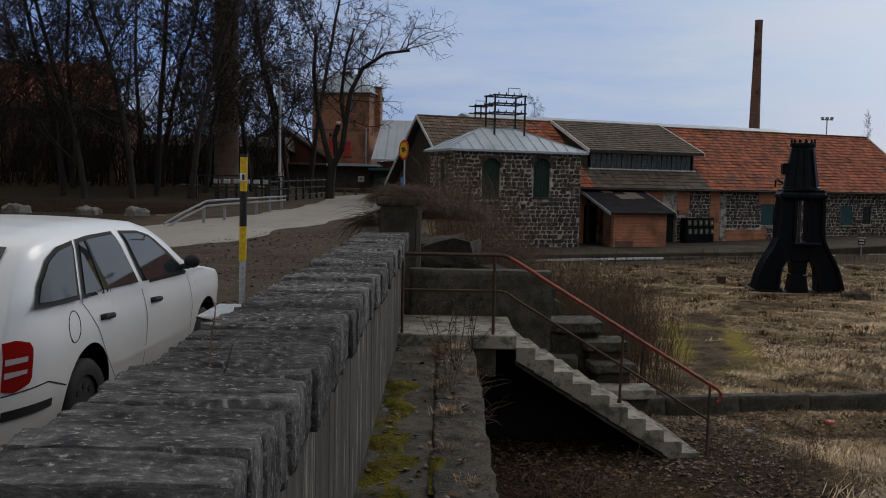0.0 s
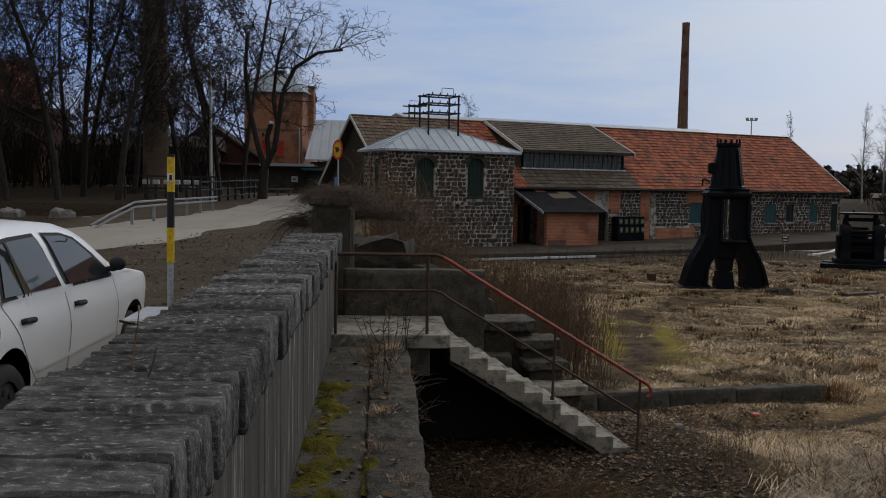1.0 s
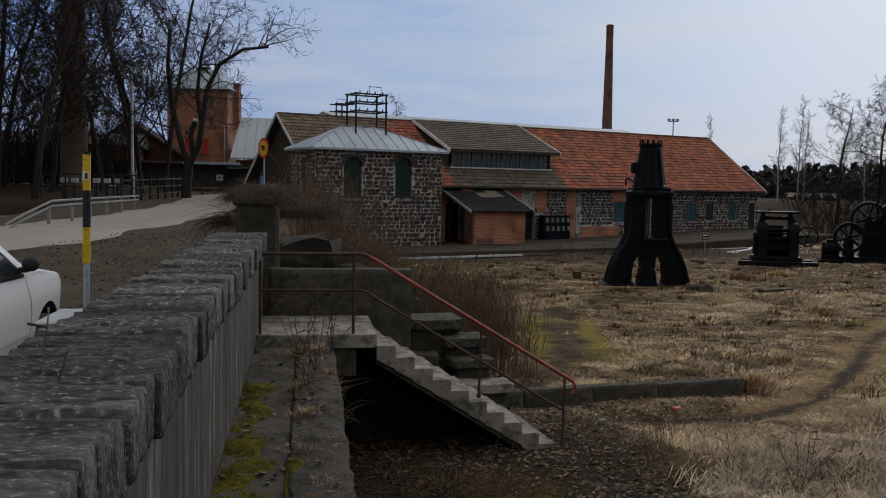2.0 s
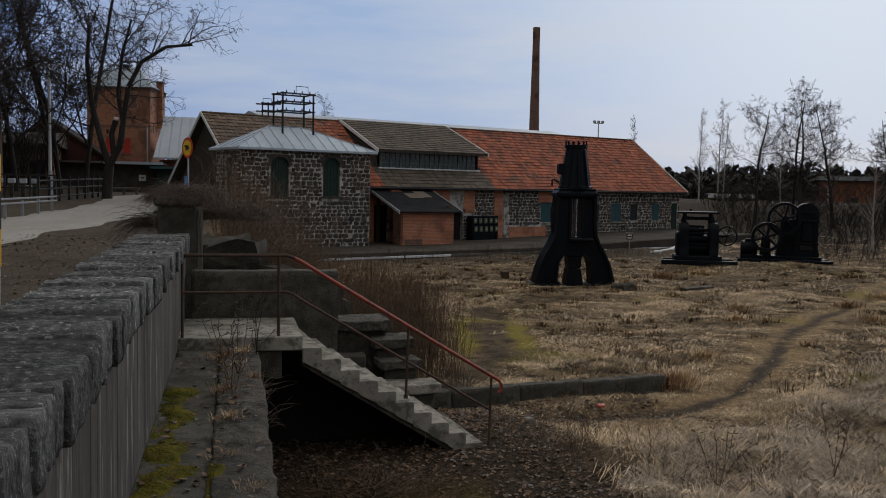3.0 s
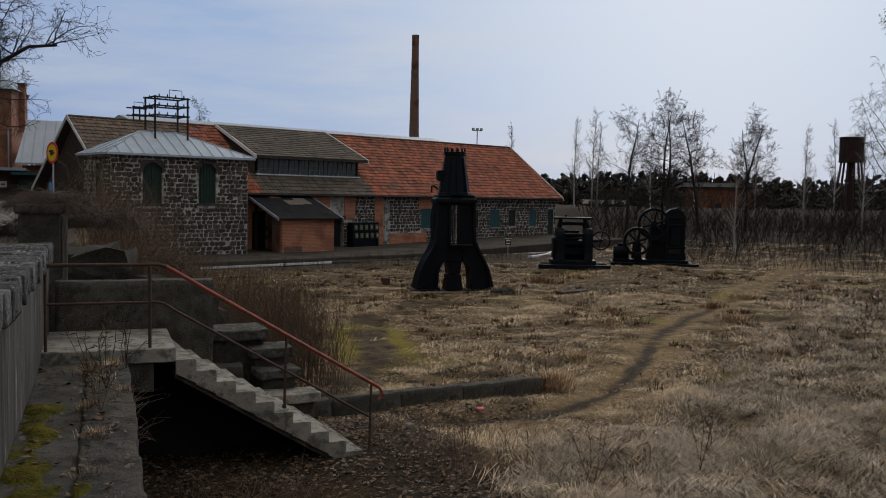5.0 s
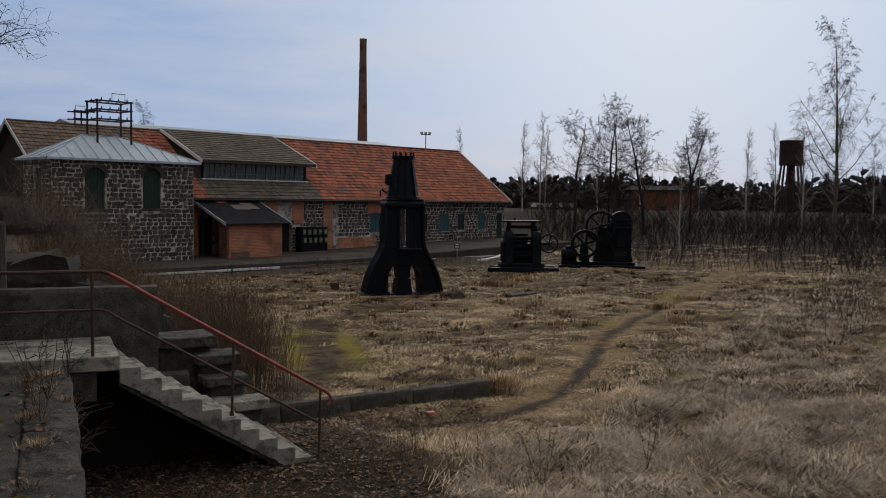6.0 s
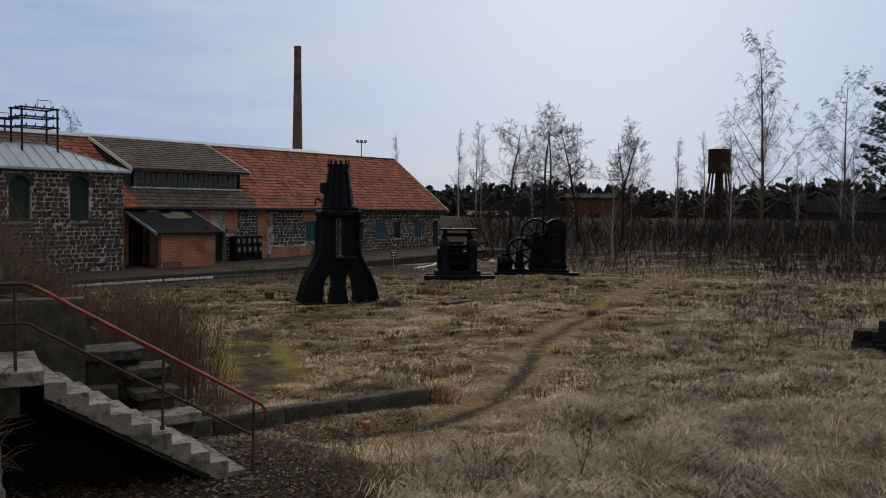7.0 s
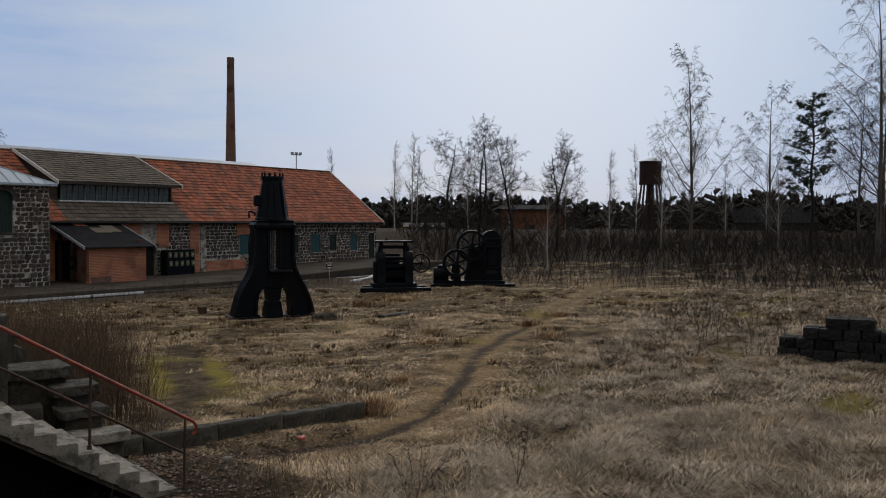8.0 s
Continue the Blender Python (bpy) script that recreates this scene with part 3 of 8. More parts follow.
def rough_stone(name, sx, sy, sz, seed, cuts=(12, 6, 4), amount=0.03, strata=0.0, worn=0.05):
    """A hewn block: a cut-up box with rounded, broken edges and a split surface."""
    bm = bmesh.new()
    nx, ny, nz = cuts
    verts = {}

    def v(i, j, k):
        if (i, j, k) not in verts:
            p = Vector(((i / nx - 0.5), (j / ny - 0.5), (k / nz - 0.5)))
            far = [abs(c) * 2 for c in p]
            q = Vector((p.x * sx, p.y * sy, p.z * sz))
            edge = sorted(far)[1]
            if edge > 0.75:
                q *= 1 - worn * (edge - 0.75) / 0.25
            w = q * 3.1 + Vector((seed * 7.7, seed * 3.1, seed))
            n1 = noise.noise_vector(w)
            n2 = noise.noise_vector(w * 3.7)
            q += n1 * amount + n2 * amount * 0.5
            if strata:
                q.z += strata * noise.noise(Vector((q.x * 1.2 + seed, q.y * 26, seed))) * (0.3 + 0.7 * far[2])
            verts[(i, j, k)] = bm.verts.new(q)
        return verts[(i, j, k)]

    for i in range(nx):
        for j in range(ny):
            for k in (0, nz):
                bm.faces.new((v(i, j, k), v(i + 1, j, k), v(i + 1, j + 1, k), v(i, j + 1, k)))
    for i in range(nx):
        for k in range(nz):
            for j in (0, ny):
                bm.faces.new((v(i, j, k), v(i + 1, j, k), v(i + 1, j, k + 1), v(i, j, k + 1)))
    for j in range(ny):
        for k in range(nz):
            for i in (0, nx):
                bm.faces.new((v(i, j, k), v(i, j + 1, k), v(i, j + 1, k + 1), v(i, j, k + 1)))
    bmesh.ops.recalc_face_normals(bm, faces=bm.faces)
    me = bpy.data.meshes.new(name)
    bm.to_mesh(me)
    bm.free()
    return me


M_BOARDMARK = surface("board_marked_concrete", (0.030, 0.027, 0.023), (0.112, 0.100, 0.084), 5.0, 42, 0.92, 0.8, (0.36, 0.33, 0.28), 0.8, stretch=(1, 1, 0.12), per_object=0.08, patch=0.575, c_size=1.7)


def parapet():
    wall = empty("parapet", pose(0, 0, 0))
    bm = bmesh.new()
    # the wall's outer face is board-marked: narrow upright boards of uneven depth
    y = -4.0
    rng = random.Random(4)
    box(bm, -1.02, -0.60, -4.0, 12.35, -0.2, 2.50)
    part("wall_body", bm, M_CONCRETE, wall, "stained concrete core")
    while y < 12.35:
        w = rng.uniform(0.09, 0.16)
        face = -0.515 + rng.uniform(-0.001, 0.001)
        y1 = min(y + w, 12.35)
        part("board_mark", boxed(-0.62, face, y, y1, -0.2, 2.51), M_BOARDMARK, wall)
        y += w
    rng = random.Random(9)
    meshes = []
    for k in range(12):
        ly = rng.uniform(0.13, 0.40)
        me = rough_stone("coping_stone", 0.66, ly - 0.002, 0.24, k + 1, (32, max(8, int(ly / 0.021)), 7), 0.011, 0.020, 0.022)
        me.materials.append(M_COPING)
        me.polygons.foreach_set("use_smooth", [True] * len(me.polygons))
        meshes.append((me, ly))
    y, k = -2.0, 0
    while y < 12.3:
        me, ly = meshes[rng.randrange(len(meshes))]
        flip = 1 if rng.random() < 0.5 else -1
        ob = new("coping_stone", me)
        ob.parent = wall
        ob.matrix_basis = pose(-0.80 + rng.uniform(-0.02, 0.02), y + ly / 2, 2.585 + rng.uniform(-0.012, 0.012), rng.uniform(-1.3, 1.3), rng.uniform(-0.8, 0.8), (0 if flip > 0 else 180) + rng.uniform(-1.5, 1.5))
        y += ly + rng.uniform(-0.004, 0.008)
        k += 1
    tagged(wall, "long low parapet of stained concrete with rough dark stone coping", "wall", kind="structure")


parapet()

# ---- ledge below the parapet ----


def ledge():
    ob = empty("ledge")
    bm = boxed(-0.53, -0.04, -4, 10.6, 0.4, 1.48, 0.02)
    part("inner_strip", bm, M_DARKCON, ob, "damp dark concrete strip")
    y, rng = -4.0, random.Random(2)
    while y < 10.5:
        w = min(rng.uniform(2.2, 3.4), 10.58 - y)
        me = rough_stone("kerb_stone", 0.41, w - 0.006, 0.45, y * 0.7 + 9, (20, 80, 6), 0.034, 0, 0.02)
        me.materials.append(M_LEDGE)
        me.polygons.foreach_set("use_smooth", [True] * len(me.polygons))
        k = new("kerb_stone", me)
        k.parent = ob
        k.matrix_basis = pose(0.165, y + w / 2, 1.29 + rng.uniform(-0.01, 0.01))
        y += w
    part("retaining_wall", boxed(-0.04, 0.33, -4, 10.6, -0.5, 1.08), M_DARKCON, ob)
    tagged(ob, "weathered concrete ledge with pale edging stones", "ledge", kind="structure")


M_LEDGE = surface("weathered_edging", (0.03, 0.026, 0.020), (0.105, 0.091, 0.072), 2.5, 40, 0.95, 1.0, (0.03, 0.027, 0.022), 0.8, bump_size=0.03, patch=0.5)
ledge()


def moss_cushion(name, x0, x1, y0, y1, z, seed, label):
    """A lumpy carpet of moss with a ragged outline."""
    verts, faces = [], []
    nx, ny = int((x1 - x0) / 0.022) + 2, int((y1 - y0) / 0.022) + 2
    for j in range(ny):
        for i in range(nx):
            x, y = x0 + (x1 - x0) * i / (nx - 1), y0 + (y1 - y0) * j / (ny - 1)
            e = min(i / (nx - 1) * 1.6 + 0.35, (1 - i / (nx - 1)) * 1.8, j / (ny - 1) * 5, (1 - j / (ny - 1)) * 5, 1)
            r = noise.noise(Vector((x * 4 + seed, y * 2.2, seed))) * 0.75 + noise.noise(Vector((x * 16, y * 14, seed))) * 0.3
            h = 0.055 * min(1, max(-0.4, e - 0.42 + r)) + 0.008 * noise.noise(Vector((x * 50, y * 50, seed)))
            verts.append((x, y, z + h))
    for j in range(ny - 1):
        for i in range(nx - 1):
            a = j * nx + i
            faces.append((a, a + 1, a + nx + 1, a + nx))
    return tagged(sheet(name, verts, faces, M_MOSS, smooth=True), label, "moss", "moss on the ledge")


moss_cushion("moss", -0.525, -0.10, 3.6, 6.3, 1.475, 3, "yellow-green moss along the foot of the parapet")
moss_cushion("moss", -0.525, -0.16, 6.0, 8.9, 1.475, 8, "ragged olive and brown moss along the wall foot")
moss_cushion("moss", -0.06, 0.10, 5.4, 6.2, 1.50, 6, "small moss cushion on the edging stones")


def pond():
    """Still dark water between the verge and the park trees."""
    ob = sheet("pond", [(-74, 34.8, 1.05), (-11.0, 34.8, 1.05), (-11.0, 44.0, 1.05), (-74, 44.0, 1.05)], [(0, 1, 2, 3)], M_WATER)
    tagged(ob, "still dark pond below the park trees", "water", kind="structure")


pond()


def footpath():
    """A pale path along the rise under the park trees."""
    verts, faces = [], []
    xs = np.linspace(-60, -12, 60)
    for x in xs:
        y = 63.5 + 0.8 * math.sin(x * 0.2) + 0.02 * (x + 12)
        for o in (-0.9, 0.9):
            verts.append((x, y + o, float(height(x, y + o)) + 0.03))
    for k in range(len(xs) - 1):
        faces.append((2 * k, 2 * k + 2, 2 * k + 3, 2 * k + 1))
    tagged(sheet("footpath", verts, faces, M_ROAD), "pale gravel footpath under the park trees", "path", kind="structure")


footpath()

# ---- landing and stair down to the field ----
LANDING = 1.61


def stair():
    ob = empty("stair")
    part("landing_slab", boxed(-0.53, 0.90, 10.6, 12.15, 1.44, LANDING, 0.012), M_STEP, ob, "worn pale concrete landing")
    part("landing_beam", boxed(0.33, 0.66, 10.64, 12.1, 1.10, 1.45, 0.01), M_DARKCON, ob, "dark concrete bearer")
    n, run, rise = 10, 0.232, 0.145
    turn = pose(0.90, 10.6, 0, 0, 0, 6)
    for k in range(n):
        z = LANDING - (k + 1) * rise
        bm = bmesh.new()
        x0, x1 = k * run, (k + 1) * run
        slab(bm, [(x0, z), (x1, z), (x1, z - rise), (x1, z - rise - 0.14), (x0, z - 0.14 - 0.02)], 0.0, 1.5)
        bmesh.ops.bevel(bm, geom=[e for e in bm.edges if abs(e.verts[0].co.x - x1) < 1e-4 and abs(e.verts[1].co.x - x1) < 1e-4 and abs(e.verts[0].co.z - z) < 1e-4 and abs(e.verts[1].co.z - z) < 1e-4], offset=0.012, segments=2, affect="EDGES")
        part("step", bm, M_STEP, ob, m=turn)
    bm = bmesh.new()
    slab(bm, [(0, LANDING - 0.22), (10 * run, 0.02), (10 * run + 0.1, -0.2), (10 * run + 0.0, -0.2), (0, LANDING - 0.36)], 0.04, 1.46)
    part("stringer", bm, M_DARKCON, ob, "sloping concrete underside", m=turn)
    tagged(ob, "worn concrete stair with ten steps down from a landing", "stair", kind="structure")


stair()


def stair_rail():
    ob = empty("stair_rail")
    lead = (math.cos(radians(6)), math.sin(radians(6)))

    def on(s, z, y=0.06):
        return (0.90 + s * lead[0] - y * lead[1], 10.6 + s * lead[1] + y * lead[0], z)

    slope = 0.145 / 0.232
    top = LANDING + 0.95
    p1, p2 = (-0.47, 10.66, top), (0.66, 10.66, top)
    bend = [(0.72, 10.66, top), (0.80, 10.665, top - 0.03), (0.90, 10.67, top - 0.085)]
    lower = top - 0.43
    end_s, end_z = 2.42, 0.06 + 0.95
    part("top_rail", pipe(bmesh.new(), [p1, p2, *bend[:2]], 0.021), M_RUST, ob, "dark rusted tube with red paint remains")
    steep = (top - 0.085 - end_z) / (end_s - 0.0)
    run_pts = [bend[1], bend[2], *(on(s, top - 0.085 - steep * s) for s in (0.3, 0.8, 1.4, 2.0, end_s)), on(end_s + 0.12, end_z - 0.07), on(end_s + 0.165, end_z - 0.13), on(end_s + 0.15, end_z - 0.21), on(end_s + 0.12, end_z - 0.235)]
    part("sloping_rail", pipe(bmesh.new(), run_pts, 0.0225), M_RAILRED, ob, "worn red painted handrail with a turned end")
    part("middle_rail", pipe(bmesh.new(), [(p1[0], p1[1], lower), (0.70, 10.66, lower), (0.78, 10.662, lower - 0.02), on(0.0, lower - 0.10), on(1.0, lower - 0.10 - steep), on(end_s, lower - 0.10 - steep * end_s)], 0.016), M_RUST, ob)
    part("post", cone(bmesh.new(), (-0.47, 10.66, LANDING), p1, 0.017, 0.017, 8), M_RUST, ob)
    part("post", cone(bmesh.new(), (0.62, 10.66, LANDING - 0.12), (0.62, 10.66, top), 0.019, 0.019, 8), M_RUST, ob)
    for s, zf in ((1.30, LANDING - 1.30 * slope - 0.02), (end_s, -0.05)):
        zt = top - 0.085 - steep * s
        a, b = on(s, zf), on(s + 0.02, zt)
        part("post", cone(bmesh.new(), a, b, 0.017, 0.017, 8), M_RUST, ob)
        part("post_foot", cone(bmesh.new(), a, (a[0], a[1], a[2] + 0.05), 0.03, 0.024, 8), M_RUST, ob)
    tagged(ob, "rusty tubular handrail with worn red paint beside the stair", "railing")


stair_rail()


def concrete_wall(name, x0, x1, y0, y1, z0, z1, material, label):
    me = rough_stone(name, x1 - x0, y1 - y0, z1 - z0, x0 * 3 + y0, (30, 5, 30), 0.010, 0, 0.006)
    me.materials.append(material)
    me.polygons.foreach_set("use_smooth", [True] * len(me.polygons))
    ob = new(name, me)
    ob.matrix_basis = pose((x0 + x1) / 2, (y0 + y1) / 2, (z0 + z1) / 2)
    return tagged(ob, label, "wall", kind="structure")


concrete_wall("landing_wall", -0.45, 1.50, 12.2, 12.5, -0.2, 2.23, M_DARKCON, "dark stained concrete wall behind the landing")


def block(name, x, y, z, sx, sy, sz, rz, seed, material, label, category="slab", group="broken concrete slabs", amount=0.018, tilt=(0, 0), cuts=(14, 10, 8), worn=0.012):
    me = rough_stone(name, sx, sy, sz, seed, cuts, amount, 0, worn)
    me.materials.append(material)
    me.polygons.foreach_set("use_smooth", [True] * len(me.polygons))
    ob = new(name, me)
    ob.matrix_basis = pose(x, y, z + sz / 2, tilt[0], tilt[1], rz)
    return tagged(ob, label, category, group)


M_TREAD = surface("mossy_tread", (0.06, 0.055, 0.045), (0.14, 0.13, 0.112), 3.5, 45, 0.95, 1.0, (0.03, 0.028, 0.018), 0.85, bump_size=0.03, patch=0.47)
for x, y, z, sx, sy, sz, rz, seed, m, label in (
    (1.95, 13.5, 1.24, 0.85, 0.75, 0.15, 4, 31, M_TREAD, "stained concrete tread of a broken stair"),
    (1.95, 13.55, -0.1, 0.75, 0.65, 1.335, 4, 37, M_DARKCON, "dark concrete support under a broken tread"),
    (2.40, 13.2, 1.02, 0.62, 0.6, 0.13, 3, 32, M_TREAD, "stained concrete tread of a broken stair"),
    (2.40, 13.25, -0.1, 0.5, 0.5, 1.115, 3, 38, M_DARKCON, "dark concrete support under a broken tread"),
    (2.45, 12.85, 0.76, 0.62, 0.45, 0.12, 6, 33, M_TREAD, "stained concrete tread of a broken stair"),
    (2.45, 12.9, -0.1, 0.5, 0.4, 0.855, 6, 39, M_DARKCON, "dark concrete support under a broken tread"),
    (2.60, 12.45, 0.48, 0.75, 0.45, 0.13, 2, 35, M_STEP, "flat concrete step lying in dead leaves"),
    (2.60, 12.5, -0.1, 0.6, 0.35, 0.575, 2, 40, M_DARKCON, "dark concrete support under a broken tread"),
    (1.72, 12.85, 0.0, 0.5, 0.4, 0.95, -4, 34, M_ROCK, "mossy broken stone block against the wall"),
    (2.10, 12.5, 0.0, 0.45, 0.35, 0.60, 12, 36, M_ROCK, "dark mossy stone between the steps"),
):
    block("concrete_slab", x, y, z, sx, sy, sz, rz, seed, m, label)
# Near-black sheet added below the stair; its colour stands in for shade.
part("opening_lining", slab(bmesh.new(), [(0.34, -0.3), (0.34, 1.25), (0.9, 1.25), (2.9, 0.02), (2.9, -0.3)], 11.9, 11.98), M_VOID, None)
tagged(bpy.data.objects["opening_lining"], "near-black sheet standing in for shade in the opening under the stair", "wall", kind="structure")


def low_wall():
    ob = empty("low_wall")
    p, q = Vector((2.3, 13.30, 0)), Vector((7.35, 14.12, 0))
    d = (q - p).normalized()
    L = (q - p).length
    rng = random.Random(5)
    s = 0
    while s < L - 0.1:
        w = min(rng.uniform(0.8, 1.3), L - s)
        me = rough_stone("wall_block", w - 0.004, 0.2, 0.5, s + 3, (20, 5, 8), 0.022, 0, 0.012)
        me.materials.append(M_DARKCON)
        me.polygons.foreach_set("use_smooth", [True] * len(me.polygons))
        k = new("wall_block", me)
        k.parent = ob
        c = p + d * (s + w / 2)
        k.matrix_basis = pose(c.x, c.y, -0.02 + rng.uniform(-0.01, 0.01), 0, 0, math.degrees(math.atan2(d.y, d.x)))
        s += w
    tagged(ob, "low crumbling concrete edge half sunk in dead grass", "edging", kind="structure")


low_wall()


def gate_pier():
    ob = empty("gate_pier", pose(-0.62, 13.2, 0))
    part("shaft", boxed(-0.30, 0.22, -0.25, 0.25, 0.8, 3.06, 0.02), M_DARKCON, ob, "dark concrete shaft")
    part("cap", boxed(-0.35, 0.27, -0.3, 0.3, 3.06, 3.20, 0.03), M_DARKCON, ob)
    # Narrow strip of paler concrete beside the shaft's right face.
    part("edge_strip", boxed(0.225, 0.30, -0.22, -0.10, 0.9, 3.02, 0.01), M_CONCRETE, ob, "pale strip along the pier's right side")
    tagged(ob, "concrete gate pier overgrown with dry twigs", "pier")


gate_pier()
for k, (x, y, z, sx, sy, sz) in enumerate([(0.55, 14.4, 0.6, 1.1, 0.9, 1.5), (0.15, 13.7, 1.2, 0.8, 0.6, 0.75), (1.15, 14.3, 0.4, 0.9, 0.8, 1.45), (0.2, 14.6, 1.9, 0.9, 0.8, 0.55), (0.85, 13.8, 0.5, 0.9, 0.6, 1.5), (1.55, 14.9, 0.2, 0.7, 0.7, 1.3), (-0.1, 14.9, 1.6, 0.9, 0.8, 0.9)]):
    block("rock", x, y, z, sx, sy, sz, 25 * k, 50 + k, M_ROCK, "dark angular boulder in the bank beside the pier", "rock", "boulders in the bank", 0.10, (8 * (k % 3) - 8, 6), (4, 3, 3), 0.05).data.polygons.foreach_set("use_smooth", [False] * 66)

# ---- the long slag-stone workshop ----
TURN = 22.03
HALL = pose(29.83, 57.44, 0, 0, 0, TURN)
EAVE, RIDGE, RV = 3.32, 7.10, 4.95
U0, U1 = -31.5, 0.78
BACK = 2 * RV + 0.4


def unit_stones():
    out = []
    for k in range(4):
        bm = bmesh.new()
        bmesh.ops.create_cube(bm, size=1)
        bmesh.ops.bevel(bm, geom=list(bm.edges), offset=0.16, segments=1, affect="EDGES")
        for v in bm.verts:
            v.co += noise.noise_vector(v.co * 2.3 + Vector((k * 9, 0, 0))) * 0.13
        me = bpy.data.meshes.new("stone")
        bm.to_mesh(me)
        bm.free()
        me.materials.append(M_SLAG)
        out.append(me)
    return out


STONES = unit_stones()


def courses(u0, u1, z0, z1, holes, seed, length=(0.15, 0.42), tall=(0.14, 0.24)):
    """Places and sizes of stones laid in courses."""
    rng = random.Random(seed)
    out, z = [], z0
    while z < z1 - 0.08:
        h = min(rng.uniform(*tall), z1 - z)
        u = u0 - rng.uniform(0, 0.2)
        while u < u1:
            w = rng.uniform(*length)
            a, b = max(u, u0), min(u + w, u1)
            runs = [(a, b)]
            for x0, x1, y0, y1 in holes:
                if z < y1 - 0.02 and z + h > y0 + 0.02:
                    runs = [(p, q) for lo, hi in runs for p, q in ((lo, min(hi, x0)), (max(lo, x1), hi)) if q - p > 0.02]
            for p, q in runs:
                if q - p > 0.1 and rng.random() > 0.02:
                    out.append(((p + q) / 2, z + h / 2, (q - p) * rng.uniform(0.70, 0.98), h * rng.uniform(0.66, 0.98)))
            u += w
        z += h
    return out


def joined_stones(stones, v, depth, seed, along="u"):
    rng = random.Random(seed)
    vs, fs, base = [], [], 0
    src = [(np.array([tuple(x.co) for x in me.vertices]), [tuple(p.vertices) for p in me.polygons]) for me in STONES]
    for u, z, w, h in stones:
        co, faces = src[rng.randrange(4)]
        p = co * np.array([w, depth, h])
        a = rng.uniform(-0.2, 0.2)
        p = np.stack([p[:, 0] * math.cos(a) - p[:, 2] * math.sin(a), p[:, 1], p[:, 0] * math.sin(a) + p[:, 2] * math.cos(a)], 1)
        p = p + np.array([u, v + rng.uniform(-0.015, 0.015), z + rng.uniform(-0.02, 0.02)])
        if along == "v":
            p = p[:, [1, 0, 2]]
        vs.append(p)
        fs += [tuple(i + base for i in f) for f in faces]
        base += len(co)
    return np.concatenate(vs), fs


def tile_field(u0, u1, v0, z0, v1, z1, seed, keep=None, row=0.33, wide=0.235):
    """Overlapping roof tiles on a slope from (v0, z0) up to (v1, z1)."""
    rng = np.random.RandomState(seed)
    L = math.hypot(v1 - v0, z1 - z0)
    dv, dz = (v1 - v0) / L, (z1 - z0) / L
    rows, cols = int(L / row), int((u1 - u0) / wide)
    verts, faces = [], []
    for r in range(rows + 1):
        s0 = r * row
        s1 = min(s0 + row * 1.12, L + 0.02)
        for c in range(cols):
            u = u0 + c * (u1 - u0) / cols
            um, sm = u + wide / 2, s0 + row / 2
            if keep and not keep(um, v0 + dv * sm):
                continue
            a, b = u + 0.006, u + (u1 - u0) / cols - 0.006
            lift, drop = 0.045 + rng.uniform(-0.012, 0.014), 0.012
            skew = rng.uniform(-0.012, 0.012)
            n = len(verts)
            for uu, ss, hh in ((a, s0 + skew, lift), (0.5 * (a + b), s0 + skew, lift + 0.022), (b, s0 + skew, lift), (b, s1, drop), (0.5 * (a + b), s1, drop + 0.02), (a, s1, drop), (a, s0 + skew, lift - 0.03), (b, s0 + skew, lift - 0.03)):
                verts.append((uu, v0 + dv * ss - dz * hh, z0 + dz * ss + dv * hh))
            faces += [(n, n + 1, n + 4, n + 5), (n + 1, n + 2, n + 3, n + 4), (n + 6, n + 7, n + 2, n + 1), (n + 6, n + 1, n)]
    return verts, faces


def window_unit(parent, u0, u1, z0, z1, v, mat_leaf, bars_across=1, bars_up=1, name="window", label="", arch=False, leaf=True):
    """A frame with its shutter or panes, set into the wall's opening."""
    w = part(name, boxed(u0, u1, v + 0.16, v + 0.2, z0, z1), M_VOID, parent, label)
    t = 0.05
    fr = bmesh.new()
    for a, b, c, d in ((u0, u0 + t, z0, z1), (u1 - t, u1, z0, z1), (u0 + t, u1 - t, z1 - t, z1), (u0 + t, u1 - t, z0, z0 + t)):
        box(fr, a, b, v + 0.04, v + 0.12, c, d)
    part("window_frame", fr, mat_leaf if leaf else M_TIMBER, w)
    if leaf:
        n = max(2, int((u1 - u0) / 0.3))
        for k in range(2):
            a = u0 + t + k * (u1 - u0 - 2 * t) / 2
            b = a + (u1 - u0 - 2 * t) / 2 - 0.008
            bm = bmesh.new()
            m = 3
            for i in range(m):
                box(bm, a + i * (b - a) / m, a + (i + 1) * (b - a) / m - 0.008, v + 0.055, v + 0.09, z0 + t, z1 - t)
            part("shutter", bm, mat_leaf, w)
    else:
        part("pane", boxed(u0 + t, u1 - t, v + 0.09, v + 0.1, z0 + t, z1 - t), M_PANE, w)
        gl = bmesh.new()
        for i in range(1, bars_up + 1):
            x = u0 + i * (u1 - u0) / (bars_up + 1)
            box(gl, x - 0.018, x + 0.018, v + 0.06, v + 0.088, z0 + t, z1 - t)
        for i in range(1, bars_across + 1):
            z = z0 + i * (z1 - z0) / (bars_across + 1)
            box(gl, u0 + t, u1 - t, v + 0.055, v + 0.086, z - 0.018, z + 0.018)
        part("glazing_bar", gl, mat_leaf, w)
    part("window_sill", boxed(u0 - 0.06, u1 + 0.06, v - 0.05, v + 0.1, z0 - 0.07, z0 - 0.004, 0.01), M_MORTAR, w)
    return w


